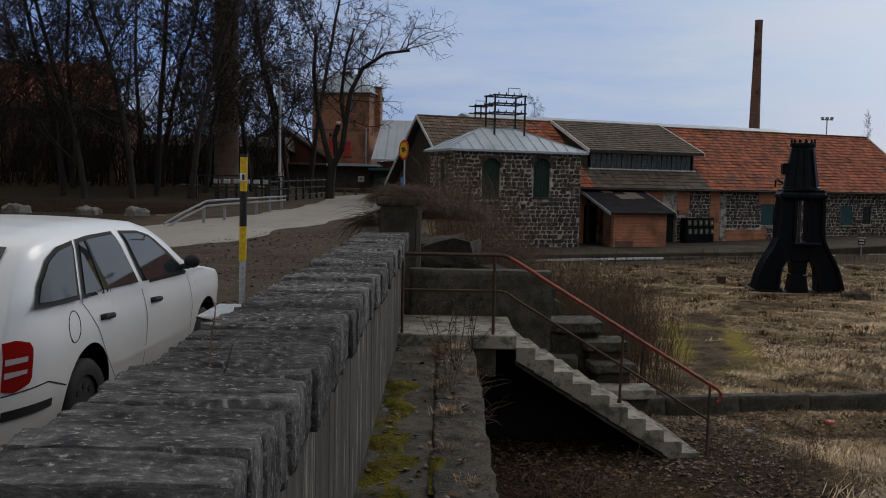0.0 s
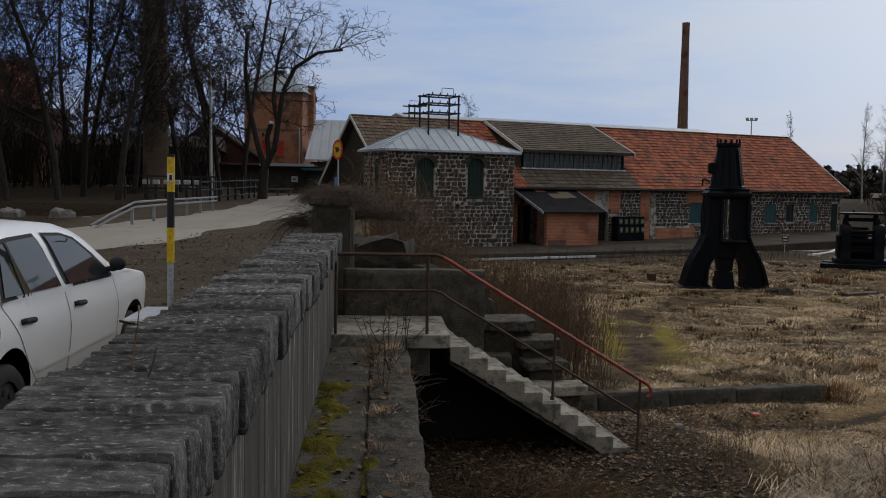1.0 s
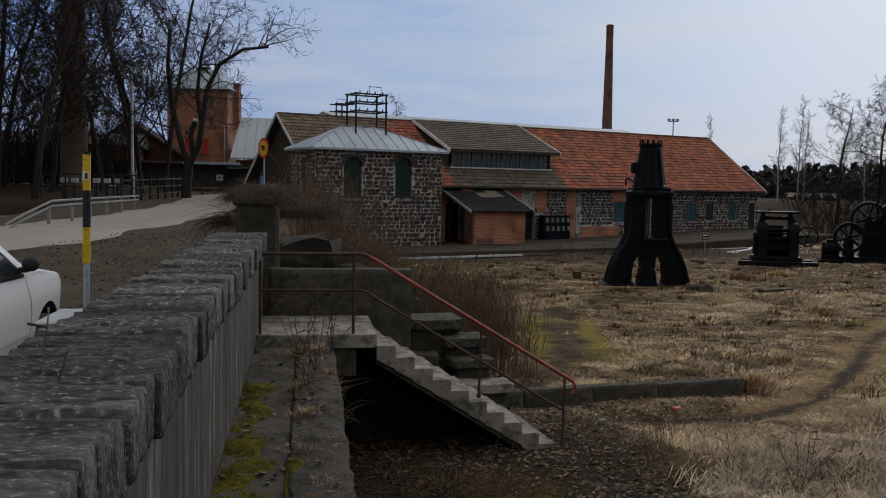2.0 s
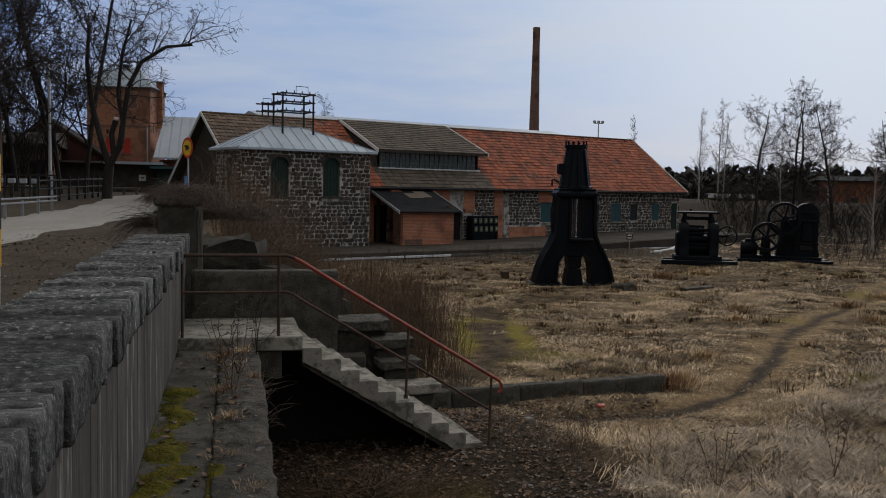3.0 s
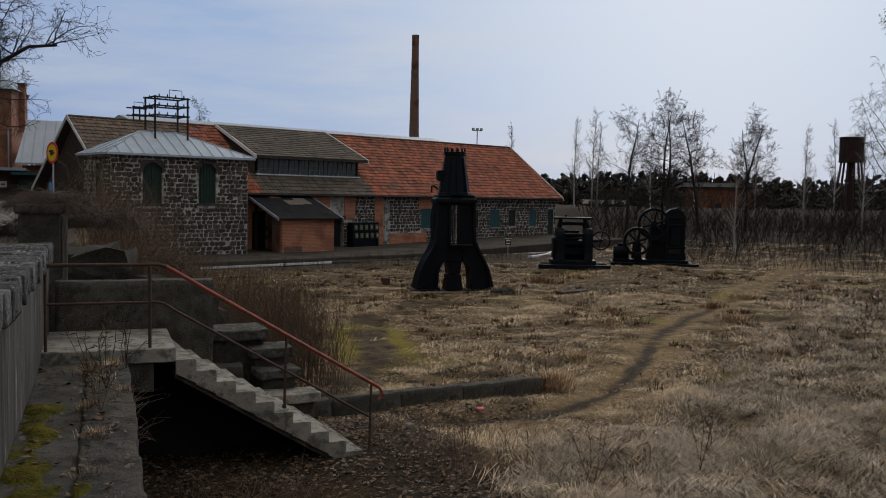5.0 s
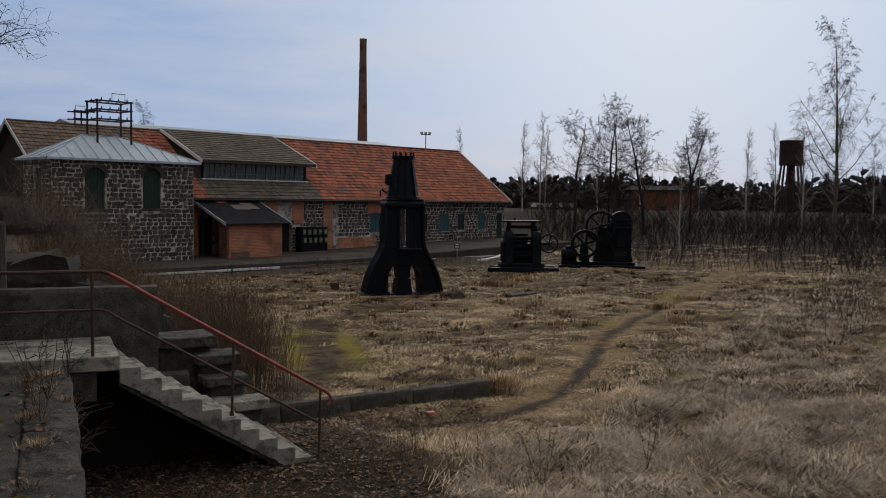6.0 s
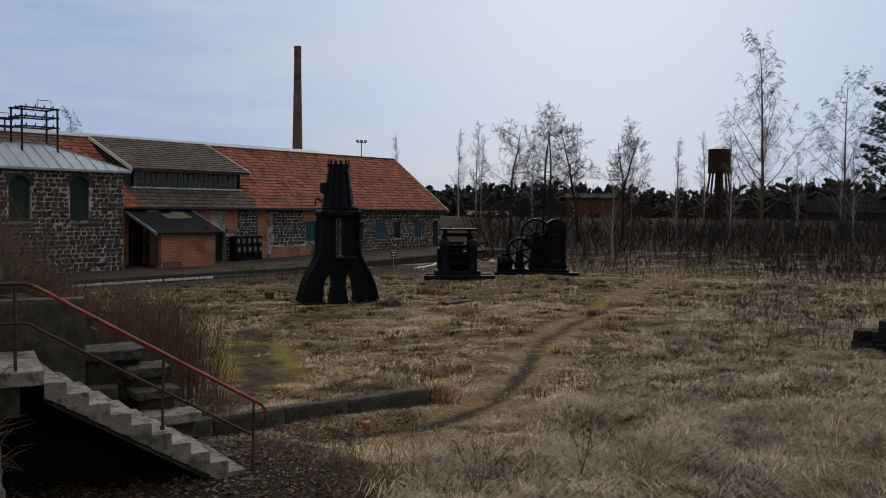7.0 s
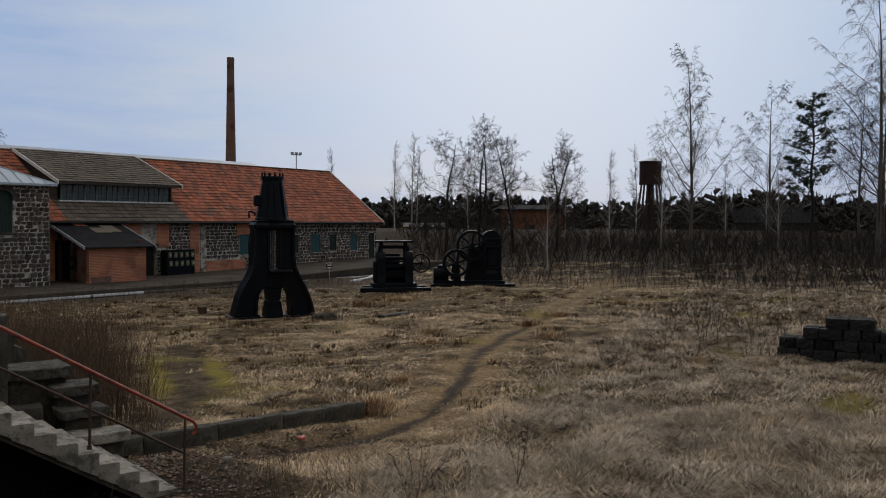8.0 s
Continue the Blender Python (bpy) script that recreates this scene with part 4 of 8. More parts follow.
def hall():
    ob = empty("workshop_hall", HALL)
    wins = [(-12.05, -11.05, 1.32, 2.55, "teal"), (-7.85, -7.0, 1.3, 2.5, "green"), (-5.9, -4.95, 1.32, 2.52, "teal"), (-4.1, -3.4, 1.38, 2.5, "panes"), (-2.0, -1.25, 1.37, 2.53, "teal"), (-0.02, 0.6, 0.75, 2.56, "door")]
    doors = [(-18.95, -18.0, 0.2, 1.95), (-24.05, -23.05, 0.2, 2.35)]
    holes = [w[:4] for w in wins] + doors
    bm = bmesh.new()
    for a, b, c, d in cells(U0, U1, -0.2, EAVE, holes):
        box(bm, a, b, 0.0, 0.5, c, d)
    part("front_wall", bm, M_MORTAR, ob, "lime mortar wall behind dark slag blocks")
    # gables and back
    for u, name in ((U1, "gable_wall"), (U0, "gable_wall")):
        g = bmesh.new()
        a, b = (u - 0.5, u) if u == U1 else (u, u + 0.5)
        prof = [(0.5, -0.2), (2 * RV - 0.5, -0.2), (2 * RV - 0.5, EAVE), (RV, RIDGE - 0.15), (0.5, EAVE + 0.35), (0.5, EAVE)]
        lo = [g.verts.new((a, v, z)) for v, z in prof]
        hi = [g.verts.new((b, v, z)) for v, z in prof]
        g.faces.new(lo)
        g.faces.new(hi[::-1])
        for i in range(len(prof)):
            j = (i + 1) % len(prof)
            g.faces.new((lo[i], lo[j], hi[j], hi[i]))
        part(name, g, M_BRICKD if u == U1 else M_TIMBER, ob, "dark boarded gable" if u == U0 else "")
    part("back_wall", boxed(U0, U1, 2 * RV - 0.5, 2 * RV, -0.2, EAVE), M_BRICKD, ob)
    # facing: slag blocks with patches of red brick
    patches = [(-24.9, -19.0, 0.3, 3.3), (-18.0, -17.2, 1.9, 3.2), (-15.75, -15.1, 0.35, 3.2), (-14.9, -11.6, 0.3, 1.05), (-12.3, -10.8, 2.55, 3.2)]
    br = bmesh.new()
    for k, (a, b, c, d) in enumerate(patches):
        for cell in cells(a, b, c, d, holes):
            box(br, cell[0], cell[1], -0.035 - 0.003 * k, 0.01, cell[2], cell[3])
    part("brick_patch", br, M_BRICK, ob, "patched red brickwork")
    plaster = bmesh.new()
    box(plaster, -15.02, -14.62, -0.05, 0.01, 0.35, 2.9)
    part("plaster_strip", plaster, M_MORTAR, ob, "pale lime plaster strip")
    near = courses(-18.0, -9.0, 0.3, 3.25, holes + patches + [(-15.02, -14.62, 0.3, 2.9)], 3)
    rest = courses(-9.0, U1, 0.3, 3.25, holes, 4) + courses(U0, -24.9, 0.3, 3.25, holes, 8)
    rng = random.Random(1)
    for u, z, w, h in near[:290]:
        s = new("stone", STONES[rng.randrange(4)])
        s.parent = ob
        s.matrix_basis = Matrix.LocRotScale((u, 0.03, z + rng.uniform(-0.015, 0.015)), Euler((0, rng.uniform(-0.2, 0.2), 0)), (w, 0.11, h))
    vs, fs = joined_stones(near[290:] + rest, 0.03, 0.11, 6)
    sheet("stonework", vs.tolist(), fs, M_SLAGJ, ob, "dark slag blocks", kind="stuff")
    for a, b, c, d, kind in wins:
        if kind == "panes":
            window_unit(ob, a, b, c, d, 0, M_GREEN, 2, 1, leaf=False, label="green barred window")
        else:
            window_unit(ob, a, b, c, d, 0, M_TEAL if kind == "teal" else M_GREEN, name="door" if kind == "door" else "window", label="closed %s boarded shutters" % ("faded teal" if kind == "teal" else "dark green"))
    # Near-black panels set back in the wall carry the doorways' shade.
    part("doorway", boxed(-18.95, -18.0, 0.3, 0.34, 0.2, 1.95), M_VOID, ob, "dark open doorway")
    part("doorway", boxed(-24.05, -23.05, 0.3, 0.34, 0.2, 2.35), M_VOID, ob, "dark open doorway")
    part("door_frame", boxed(-18.98, -18.90, -0.05, 0.3, 0.2, 1.98), M_TIMBER, ob)
    part("lintel", boxed(-19.05, -17.9, -0.05, 0.2, 1.96, 2.1), M_TIMBER, ob)
    # roof
    slope = (RIDGE - EAVE) / (RV + 0.4)

    def zat(v):
        return EAVE + slope * (v + 0.4)

    bm = bmesh.new()
    for v0, v1 in ((-0.4, RV), (BACK, RV)):
        z0 = EAVE
        q = [bm.verts.new(p) for p in ((U0 - 0.35, v0, z0), (U1 + 0.35, v0, z0), (U1 + 0.35, v1, RIDGE), (U0 - 0.35, v1, RIDGE), (U0 - 0.35, v0, z0 - 0.1), (U1 + 0.35, v0, z0 - 0.1), (U1 + 0.35, v1, RIDGE - 0.1), (U0 - 0.35, v1, RIDGE - 0.1))]
        for f in ((0, 1, 2, 3), (7, 6, 5, 4), (0, 4, 5, 1), (1, 5, 6, 2), (3, 2, 6, 7), (0, 3, 7, 4)):
            bm.faces.new([q[i] for i in f])
    part("roof", bm, M_TIMBER, ob, "boarded roof underside")
    DL, DR = -23.55, -15.95
    for name, a, b, mat, label, top in (("red_tiles", DR, U1 + 0.38, M_TILE_RED, "weathered red clay roof tiles", RV), ("brown_tiles", U0 - 0.38, -25.6, M_TILE_BROWN, "brown lichen-covered roof tiles", RV), ("orange_tiles", -25.6, DL, M_TILE_RED, "newer orange roof tiles", RV), ("lower_tiles", DL, DR, M_TILE_GREY, "grey mossy roof tiles", 1.1)):
        verts, faces = tile_field(a, b, -0.4, EAVE, top, zat(top), 3)
        sheet(name, verts, faces, mat, ob, label, kind="stuff")
    # ridge tiles
    bm = bmesh.new()
    u = DR
    while u < U1 + 0.1:
        box(bm, u, u + 0.36, RV - 0.11, RV + 0.11, RIDGE - 0.01, RIDGE + 0.085, 0.03)
        u += 0.38
    part("ridge_tiles", bm, M_TILE_BROWN, ob)
    bm = bmesh.new()
    u = U0 - 0.35
    while u < DL - 0.3:
        box(bm, u, u + 0.36, RV - 0.11, RV + 0.11, RIDGE - 0.01, RIDGE + 0.085, 0.03)
        u += 0.38
    part("ridge_tiles", bm, M_TILE_BROWN, ob)
    # barge boards
    for u, n in ((U1 + 0.39, 1), (U0 - 0.43, 2)):
        for v0 in (-0.42, BACK + 0.02):
            bm = bmesh.new()
            a = [(v0, EAVE - 0.14), (v0, EAVE + 0.06), (RV, RIDGE + 0.08), (RV, RIDGE - 0.12)]
            lo = [bm.verts.new((u, v, z)) for v, z in a]
            hi = [bm.verts.new((u + 0.04, v, z)) for v, z in a]
            bm.faces.new(lo)
            bm.faces.new(hi[::-1])
            for i in range(4):
                bm.faces.new((lo[i], lo[(i + 1) % 4], hi[(i + 1) % 4], hi[i]))
            part("barge_board", bm, M_WHITE, ob, "white painted barge board")
    part("gutter", boxed(U0, U1 + 0.3, -0.5, -0.41, EAVE - 0.09, EAVE - 0.01, 0.02), M_BLACK, ob)
    # clerestory dormer
    wv, wz0, wz1, ev, ez = 1.1, 4.42, 5.25, 0.45, 5.36
    bm = bmesh.new()
    top = RIDGE + 0.12
    q = [bm.verts.new(p) for p in ((DL, ev, ez), (DR, ev, ez), (DR, RV, top), (DL, RV, top), (DL, ev, ez - 0.12), (DR, ev, ez - 0.12), (DR, RV, top - 0.12), (DL, RV, top - 0.12))]
    for f in ((0, 1, 2, 3), (7, 6, 5, 4), (0, 4, 5, 1), (1, 5, 6, 2), (3, 2, 6, 7), (0, 3, 7, 4)):
        bm.faces.new([q[i] for i in f])
    dormer = part("dormer", bm, M_TIMBER, ob, "long clerestory with a mossy tiled roof")
    verts, faces = tile_field(DL, DR, ev, ez, RV, top, 9)
    sheet("dormer_tiles", verts, faces, M_TILE_GREY, dormer, "grey mossy roof tiles", kind="stuff")
    for u in (DL - 0.05, DR):
        bm = bmesh.new()
        a = [(ev - 0.05, ez - 0.14), (ev - 0.05, ez + 0.05), (RV, top + 0.07), (RV, top - 0.12)]
        lo = [bm.verts.new((u, v, z)) for v, z in a]
        hi = [bm.verts.new((u + 0.05, v, z)) for v, z in a]
        bm.faces.new(lo)
        bm.faces.new(hi[::-1])
        for i in range(4):
            bm.faces.new((lo[i], lo[(i + 1) % 4], hi[(i + 1) % 4], hi[i]))
        part("barge_board", bm, M_WHITE, dormer, "white painted barge board")
        cheek = bmesh.new()
        ins = 0.3 if u < -20 else -0.3
        slab_pts = [(wv, zat(wv) - 0.1), (wv, wz1 + 0.12), (RV - 0.2, top - 0.2), (RV - 0.2, zat(RV - 0.2) - 0.2)]
        lo = [cheek.verts.new((u + ins, v, z)) for v, z in slab_pts]
        hi = [cheek.verts.new((u + ins + 0.08, v, z)) for v, z in slab_pts]
        cheek.faces.new(lo)
        cheek.faces.new(hi[::-1])
        for i in range(4):
            cheek.faces.new((lo[i], lo[(i + 1) % 4], hi[(i + 1) % 4], hi[i]))
        part("cheek", cheek, M_TIMBER, dormer)
    n = 10
    L, R = DL + 0.55, DR - 0.35
    part("window_back", boxed(L, R, wv + 0.3, wv + 0.34, wz0, wz1 + 0.1), M_VOID, dormer)
    part("window_sill", boxed(L - 0.2, R + 0.2, wv - 0.14, wv + 0.05, wz0 - 0.08, wz0, 0.01), M_WHITE, dormer, "pale sheet-metal sill")
    part("window_head", boxed(L - 0.2, R + 0.2, wv - 0.02, wv + 0.1, wz1, wz1 + 0.12), M_TIMBER, dormer)
    for k in range(n):
        a, b = L + k * (R - L) / n, L + (k + 1) * (R - L) / n
        pane = part("pane", boxed(a + 0.05, b - 0.05, wv + 0.05, wv + 0.06, wz0, wz1), M_PANE, dormer, "old dull window glass")
        fr = bmesh.new()
        box(fr, a - 0.04, a + 0.045, wv, wv + 0.1, wz0, wz1)
        for i in (1, 2):
            zz = wz0 + i * (wz1 - wz0) / 3
            box(fr, a + 0.045, b - 0.045, wv + 0.02, wv + 0.045, zz - 0.014, zz + 0.014)
        box(fr, (a + b) / 2 - 0.014, (a + b) / 2 + 0.014, wv + 0.022, wv + 0.048, wz0, wz1)
        part("glazing_bar", fr, M_SASH, pane)
    tagged(ob, "long old workshop of dark slag stone with red tiled roof", "building")


hall()


def lean_to():
    """The brick shed with its felt roof against the hall."""
    ob = empty("brick_shed", HALL)
    u0, u1, v0 = -24.0, -20.78, -2.9
    part("front_wall", boxed(u0, u1, v0, v0 + 0.25, 0.2, 2.1), M_BRICK, ob, "blotched red brick")
    part("side_wall", boxed(u1 - 0.25, u1, v0 + 0.25, 0, 0.2, 2.4), M_BRICKD, ob)
    part("side_wall", boxed(u0, u0 + 0.12, v0 + 0.25, -1.9, 0.2, 2.2), M_BRICKD, ob)
    part("post", boxed(u0, u0 + 0.12, -0.35, -0.2, 0.2, 2.8), M_TIMBER, ob)
    part("soot_stain", boxed(u0 + 0.1, u0 + 1.2, v0 - 0.006, v0, 0.2, 0.62), M_BRICKD, ob, "sooty bricks at the foot")
    bm = bmesh.new()
    a, b = (v0 - 0.3, 2.02), (-0.02, 3.18)
    q = [bm.verts.new(p) for p in ((u0 - 0.4, a[0], a[1]), (u1 + 0.35, a[0], a[1]), (u1 + 0.35, b[0], b[1]), (u0 - 0.4, b[0], b[1]), (u0 - 0.4, a[0], a[1] + 0.07), (u1 + 0.35, a[0], a[1] + 0.07), (u1 + 0.35, b[0], b[1] + 0.07), (u0 - 0.4, b[0], b[1] + 0.07))]
    for f in ((3, 2, 1, 0), (4, 5, 6, 7), (0, 1, 5, 4), (1, 2, 6, 5), (2, 3, 7, 6), (3, 0, 4, 7)):
        bm.faces.new([q[i] for i in f])
    roof = part("roof", bm, M_FELT, ob, "black roofing felt")
    for u in (u0 - 0.43, u1 + 0.36):
        e = bmesh.new()
        pts = [(a[0], a[1] - 0.05), (a[0], a[1] + 0.1), (b[0], b[1] + 0.1), (b[0], b[1] - 0.05)]
        lo = [e.verts.new((u, v, z)) for v, z in pts]
        hi = [e.verts.new((u + 0.04, v, z)) for v, z in pts]
        e.faces.new(lo)
        e.faces.new(hi[::-1])
        for i in range(4):
            e.faces.new((lo[i], lo[(i + 1) % 4], hi[(i + 1) % 4], hi[i]))
        part("barge_board", e, M_ZINC, roof, "grey metal edging")
    k = (b[1] - a[1]) / (b[0] - a[0])
    for i, (uu, vv, w, d) in enumerate(((-22.2, -1.1, 0.9, 0.7), (-21.5, -0.9, 0.8, 0.9), (-22.9, -0.35, 0.7, 0.35))):
        z = a[1] + k * (vv - a[0]) + 0.085
        part("felt_patch", boxed(-w / 2, w / 2, -d / 2, d / 2, 0, 0.02), M_TILE_GREY if i < 2 else M_TILE_RED, roof, m=pose(uu, vv, z, math.degrees(math.atan(k)), 0, 4 * i))
    tagged(ob, "small red brick shed with black felt lean-to roof", "shed")


lean_to()


def boiler_ends():
    """Rows of cast iron ends with pale rings leaning at the hall's wall."""
    ob = empty("iron_rack", HALL)
    part("rack_body", boxed(-17.85, -15.9, -0.65, -0.12, 0.3, 1.75, 0.03), M_IRON, ob, "dark iron rack")
    for r in range(2):
        for c in range(5):
            u, z = -17.62 + c * 0.38 + 0.05 * r, 1.47 - r * 0.48
            w = part("cover", boxed(u - 0.11, u + 0.11, -0.70, -0.655, z - 0.15, z + 0.15, 0.02), M_DARKGREEN, ob, "mossy green cover")
            part("ring", cone(bmesh.new(), (u, -0.71, z), (u, -0.7, z), 0.055, 0.055, 10), M_MORTAR, w)
    part("leg", boxed(-17.8, -17.7, -0.7, -0.6, 0.1, 0.8), M_IRON, ob)
    part("leg", boxed(-16.1, -16.0, -0.7, -0.6, 0.1, 0.8), M_IRON, ob)
    tagged(ob, "dark iron rack with rows of mossy green covers", "rack")


M_DARKGREEN = surface("mossy_cover", (0.09, 0.10, 0.06), (0.17, 0.18, 0.11), 4, 30, 0.9, 0.3)
boiler_ends()


def stone_house():
    """The square slag-stone house with arched shutters and a sheet-metal hip roof."""
    ob = empty("stone_house", HALL)
    u0, u1, v0, v1, top = -32.75, -25.85, -2.6, 0.5, 5.0
    arches = [(-31.28, -30.33, 2.78, 4.68), (-28.5, -27.57, 2.82, 4.72)]
    holes = arches + [(-29.15, -28.9, 2.18, 2.45)]
    for a, b, c, d in cells(u0, u1, -0.4, top, holes):
        part("front_wall", boxed(a, b, v0, v0 + 0.5, c, d), M_MORTAR, ob, "pale mortar between the blocks")
    side_hole = (-1.5, -0.7, 2.8, 4.6)
    bm = bmesh.new()
    for a, b, c, d in cells(v0 + 0.5, v1, -0.4, top, [side_hole]):
        box(bm, u0, u0 + 0.5, a, b, c, d)
    part("side_wall", bm, M_MORTAR, ob)
    part("side_wall", boxed(u1 - 0.5, u1, v0 + 0.5, v1, -0.4, top), M_MORTAR, ob)
    part("back_wall", boxed(u0 + 0.5, u1 - 0.5, v1 - 0.5, v1, 3, top), M_MORTAR, ob)
    stones = courses(u0, u1, -0.1, top - 0.05, [(a - 0.06, b + 0.06, c - 0.05, d + 0.1) for a, b, c, d in holes], 21, (0.17, 0.44), (0.16, 0.25))
    rng = random.Random(3)
    for u, z, w, h in stones[:300]:
        s = new("stone", STONES[rng.randrange(4)])
        s.parent = ob
        s.matrix_basis = Matrix.LocRotScale((u, v0 + 0.035, z + rng.uniform(-0.015, 0.015)), Euler((0, rng.uniform(-0.2, 0.2), 0)), (w, 0.12, h))
    vs, fs = joined_stones(stones[300:], v0 + 0.035, 0.12, 2)
    sheet("stonework", vs.tolist(), fs, M_SLAGJ, ob, "dark slag blocks", kind="stuff")
    for uu, seed in ((u0 + 0.035, 5), (u1 - 0.035, 6)):
        vs, fs = joined_stones(courses(v0, v1, -0.1, top - 0.05, [side_hole] if seed == 5 else [], seed, (0.17, 0.44), (0.16, 0.25)), uu, 0.12, seed, "v")
        sheet("stonework", vs.tolist(), fs, M_SLAGJ, ob, "dark slag blocks", kind="stuff")
    # shutters with round heads
    for a, b, c, d in arches:
        w = part("window", boxed(a, b, v0 + 0.3, v0 + 0.34, c, d), M_VOID, ob, "dark green boarded shutters under a stone arch")
        r = (b - a) / 2
        for side in (0, 1):
            for i in range(3):
                x0 = a + side * r + i * r / 3
                x1 = x0 + r / 3 - 0.012
                m = (x0 + x1) / 2 - (a + r)
                zt = d - r + math.sqrt(max(r * r - m * m, 0))
                part("shutter_board", boxed(x0, x1, v0 + 0.10, v0 + 0.14, c, zt), M_GREEN, w)
        part("shutter_rail", boxed(a + 0.03, b - 0.03, v0 + 0.085, v0 + 0.1, c + 0.9, c + 1.0), M_GREEN, w)
        m = 10
        for i in range(m):
            t0, t1 = math.pi * i / m, math.pi * (i + 1) / m
            p = [(a + r + (r + e) * math.cos(t), d - r + (r + e) * math.sin(t)) for t, e in ((t0, 0), (t1, 0), (t1, 0.30), (t0, 0.30))]
            p[2] = (min(max(p[2][0], a - 0.1), b + 0.1), min(p[2][1], d + 0.1))
            p[3] = (min(max(p[3][0], a - 0.1), b + 0.1), min(p[3][1], d + 0.1))
            part("arch_stone", slab(bmesh.new(), p, v0 - 0.03 - 0.004 * (i % 2), v0 + 0.12), M_SLAG, w)
        part("window_sill", boxed(a - 0.08, b + 0.08, v0 - 0.06, v0 + 0.1, c - 0.1, c, 0.01), M_DARKCON, w)
    part("shutter", boxed(u0 + 0.1, u0 + 0.15, *side_hole), M_GREEN, ob, "dark green boarded shutter")
    # hip roof
    o = 0.28
    e = [(u0 - o, v0 - o), (u1 + o, v0 - o), (u1 + o, v1 + o), (u0 - o, v1 + o)]
    ez, rz, rv = top + 0.06, 6.18, -1.05
    ra, rb = (-30.75, rv), (-28.85, rv)
    bm = bmesh.new()
    lo = [bm.verts.new((*p, ez)) for p in e]
    lo2 = [bm.verts.new((*p, ez - 0.1)) for p in e]
    hi = [bm.verts.new((*ra, rz)), bm.verts.new((*rb, rz))]
    bm.faces.new((lo[0], lo[1], hi[1], hi[0]))
    bm.faces.new((lo[1], lo[2], hi[1]))
    bm.faces.new((lo[2], lo[3], hi[0], hi[1]))
    bm.faces.new((lo[3], lo[0], hi[0]))
    bm.faces.new(lo2[::-1])
    for i in range(4):
        bm.faces.new((lo[i], lo2[i], lo2[(i + 1) % 4], lo[(i + 1) % 4]))
    roof = part("roof", bm, M_SHEET, ob, "pale standing-seam sheet roof with rust at the top")
    # standing seams on the front and the two ends
    def seam(p, q):
        p, q = Vector(p), Vector(q)
        d = (q - p).normalized()
        s = pipe(bmesh.new(), [p + Vector((0, 0, 0.02)), q + Vector((0, 0, 0.02))], 0.022, 4)
        part("seam", s, M_SHEETS, roof)
    n = 13
    for k in range(n + 1):
        u = e[0][0] + (e[1][0] - e[0][0]) * k / n
        if u < ra[0]:
            t = (u - e[0][0]) / (ra[0] - e[0][0])
        elif u > rb[0]:
            t = (e[1][0] - u) / (e[1][0] - rb[0])
        else:
            t = 1
        seam((u, e[0][1], ez), (u, e[0][1] + t * (rv - e[0][1]), ez + t * (rz - ez)))
    for k in range(1, 5):
        v = e[0][1] + (e[2][1] - e[0][1]) * k / 5
        t = (v - e[0][1]) / (rv - e[0][1]) if v < rv else (e[2][1] - v) / (e[2][1] - rv)
        seam((e[0][0], v, ez), (e[0][0] + t * (ra[0] - e[0][0]), v, ez + t * (rz - ez)))
    seam((*e[0], ez), (*ra, rz))
    seam((*e[1], ez), (*rb, rz))
    seam((*ra, rz), (*rb, rz))
    tagged(ob, "square slag-stone house with green arched shutters and sheet roof", "building")


M_SHEETS = surface("sheet_seam", (0.34, 0.38, 0.43), (0.46, 0.50, 0.55), 2, 20, 0.55, 0.1, metal=0.2)
stone_house()


def insulator_rack():
    """The black steel frame on the sheet roof."""
    ob = empty("insulator_rack", HALL @ pose(-0.66, -1.5, -0.1))
    for a, b, z0, tops in ((-29.55, -27.9, 6.05, 7.95),):
        for u in (a, b):
            for v in (-0.1, 0.95):
                part("post", boxed(u - 0.035, u + 0.035, v - 0.035, v + 0.035, z0 - 0.3, tops), M_BLACK, ob)
        for z in (7.05, 7.5, 7.9):
            for v in (-0.1, 0.95):
                bm = boxed(a - 0.1, b + 0.1, v - 0.03, v + 0.03, z - 0.035, z + 0.035)
                r = part("crossbar", bm, M_BLACK, ob)
                for i in range(4):
                    u = a + 0.2 + i * (b - a - 0.4) / 3
                    part("insulator", cone(bmesh.new(), (u, v, z + 0.036), (u, v, z + 0.15), 0.035, 0.022, 7), M_BLACK, r)
            for u in (a, b):
                part("side_bar", boxed(u - 0.03, u + 0.03, -0.1, 0.95, z - 0.03, z + 0.03), M_BLACK, ob)
    # a loop at the corner and the low outrigger
    part("loop", pipe(bmesh.new(), [(-28.6, 0.4, 7.9), (-28.6, 0.4, 8.32), (-27.95, 0.4, 8.32), (-27.95, 0.4, 7.9)], 0.02, 6), M_BLACK, ob)
    for z in (7.0, 7.35):
        part("outrigger", boxed(-30.55, -29.55, 0.1, 0.16, z - 0.03, z + 0.03), M_BLACK, ob)
        part("outrigger", boxed(-30.55, -29.55, 0.75, 0.81, z - 0.03, z + 0.03), M_BLACK, ob)
    for u in (-30.5, -30.2):
        part("post", boxed(u - 0.025, u + 0.025, 0.1, 0.16, 6.75, 7.4), M_BLACK, ob)
    part("loop", pipe(bmesh.new(), [(-30.35, 0.4, 7.35), (-30.35, 0.4, 7.6), (-29.9, 0.4, 7.6), (-29.9, 0.4, 7.35)], 0.016, 6), M_BLACK, ob)
    tagged(ob, "black steel frame with insulators on the sheet roof", "frame")


insulator_rack()


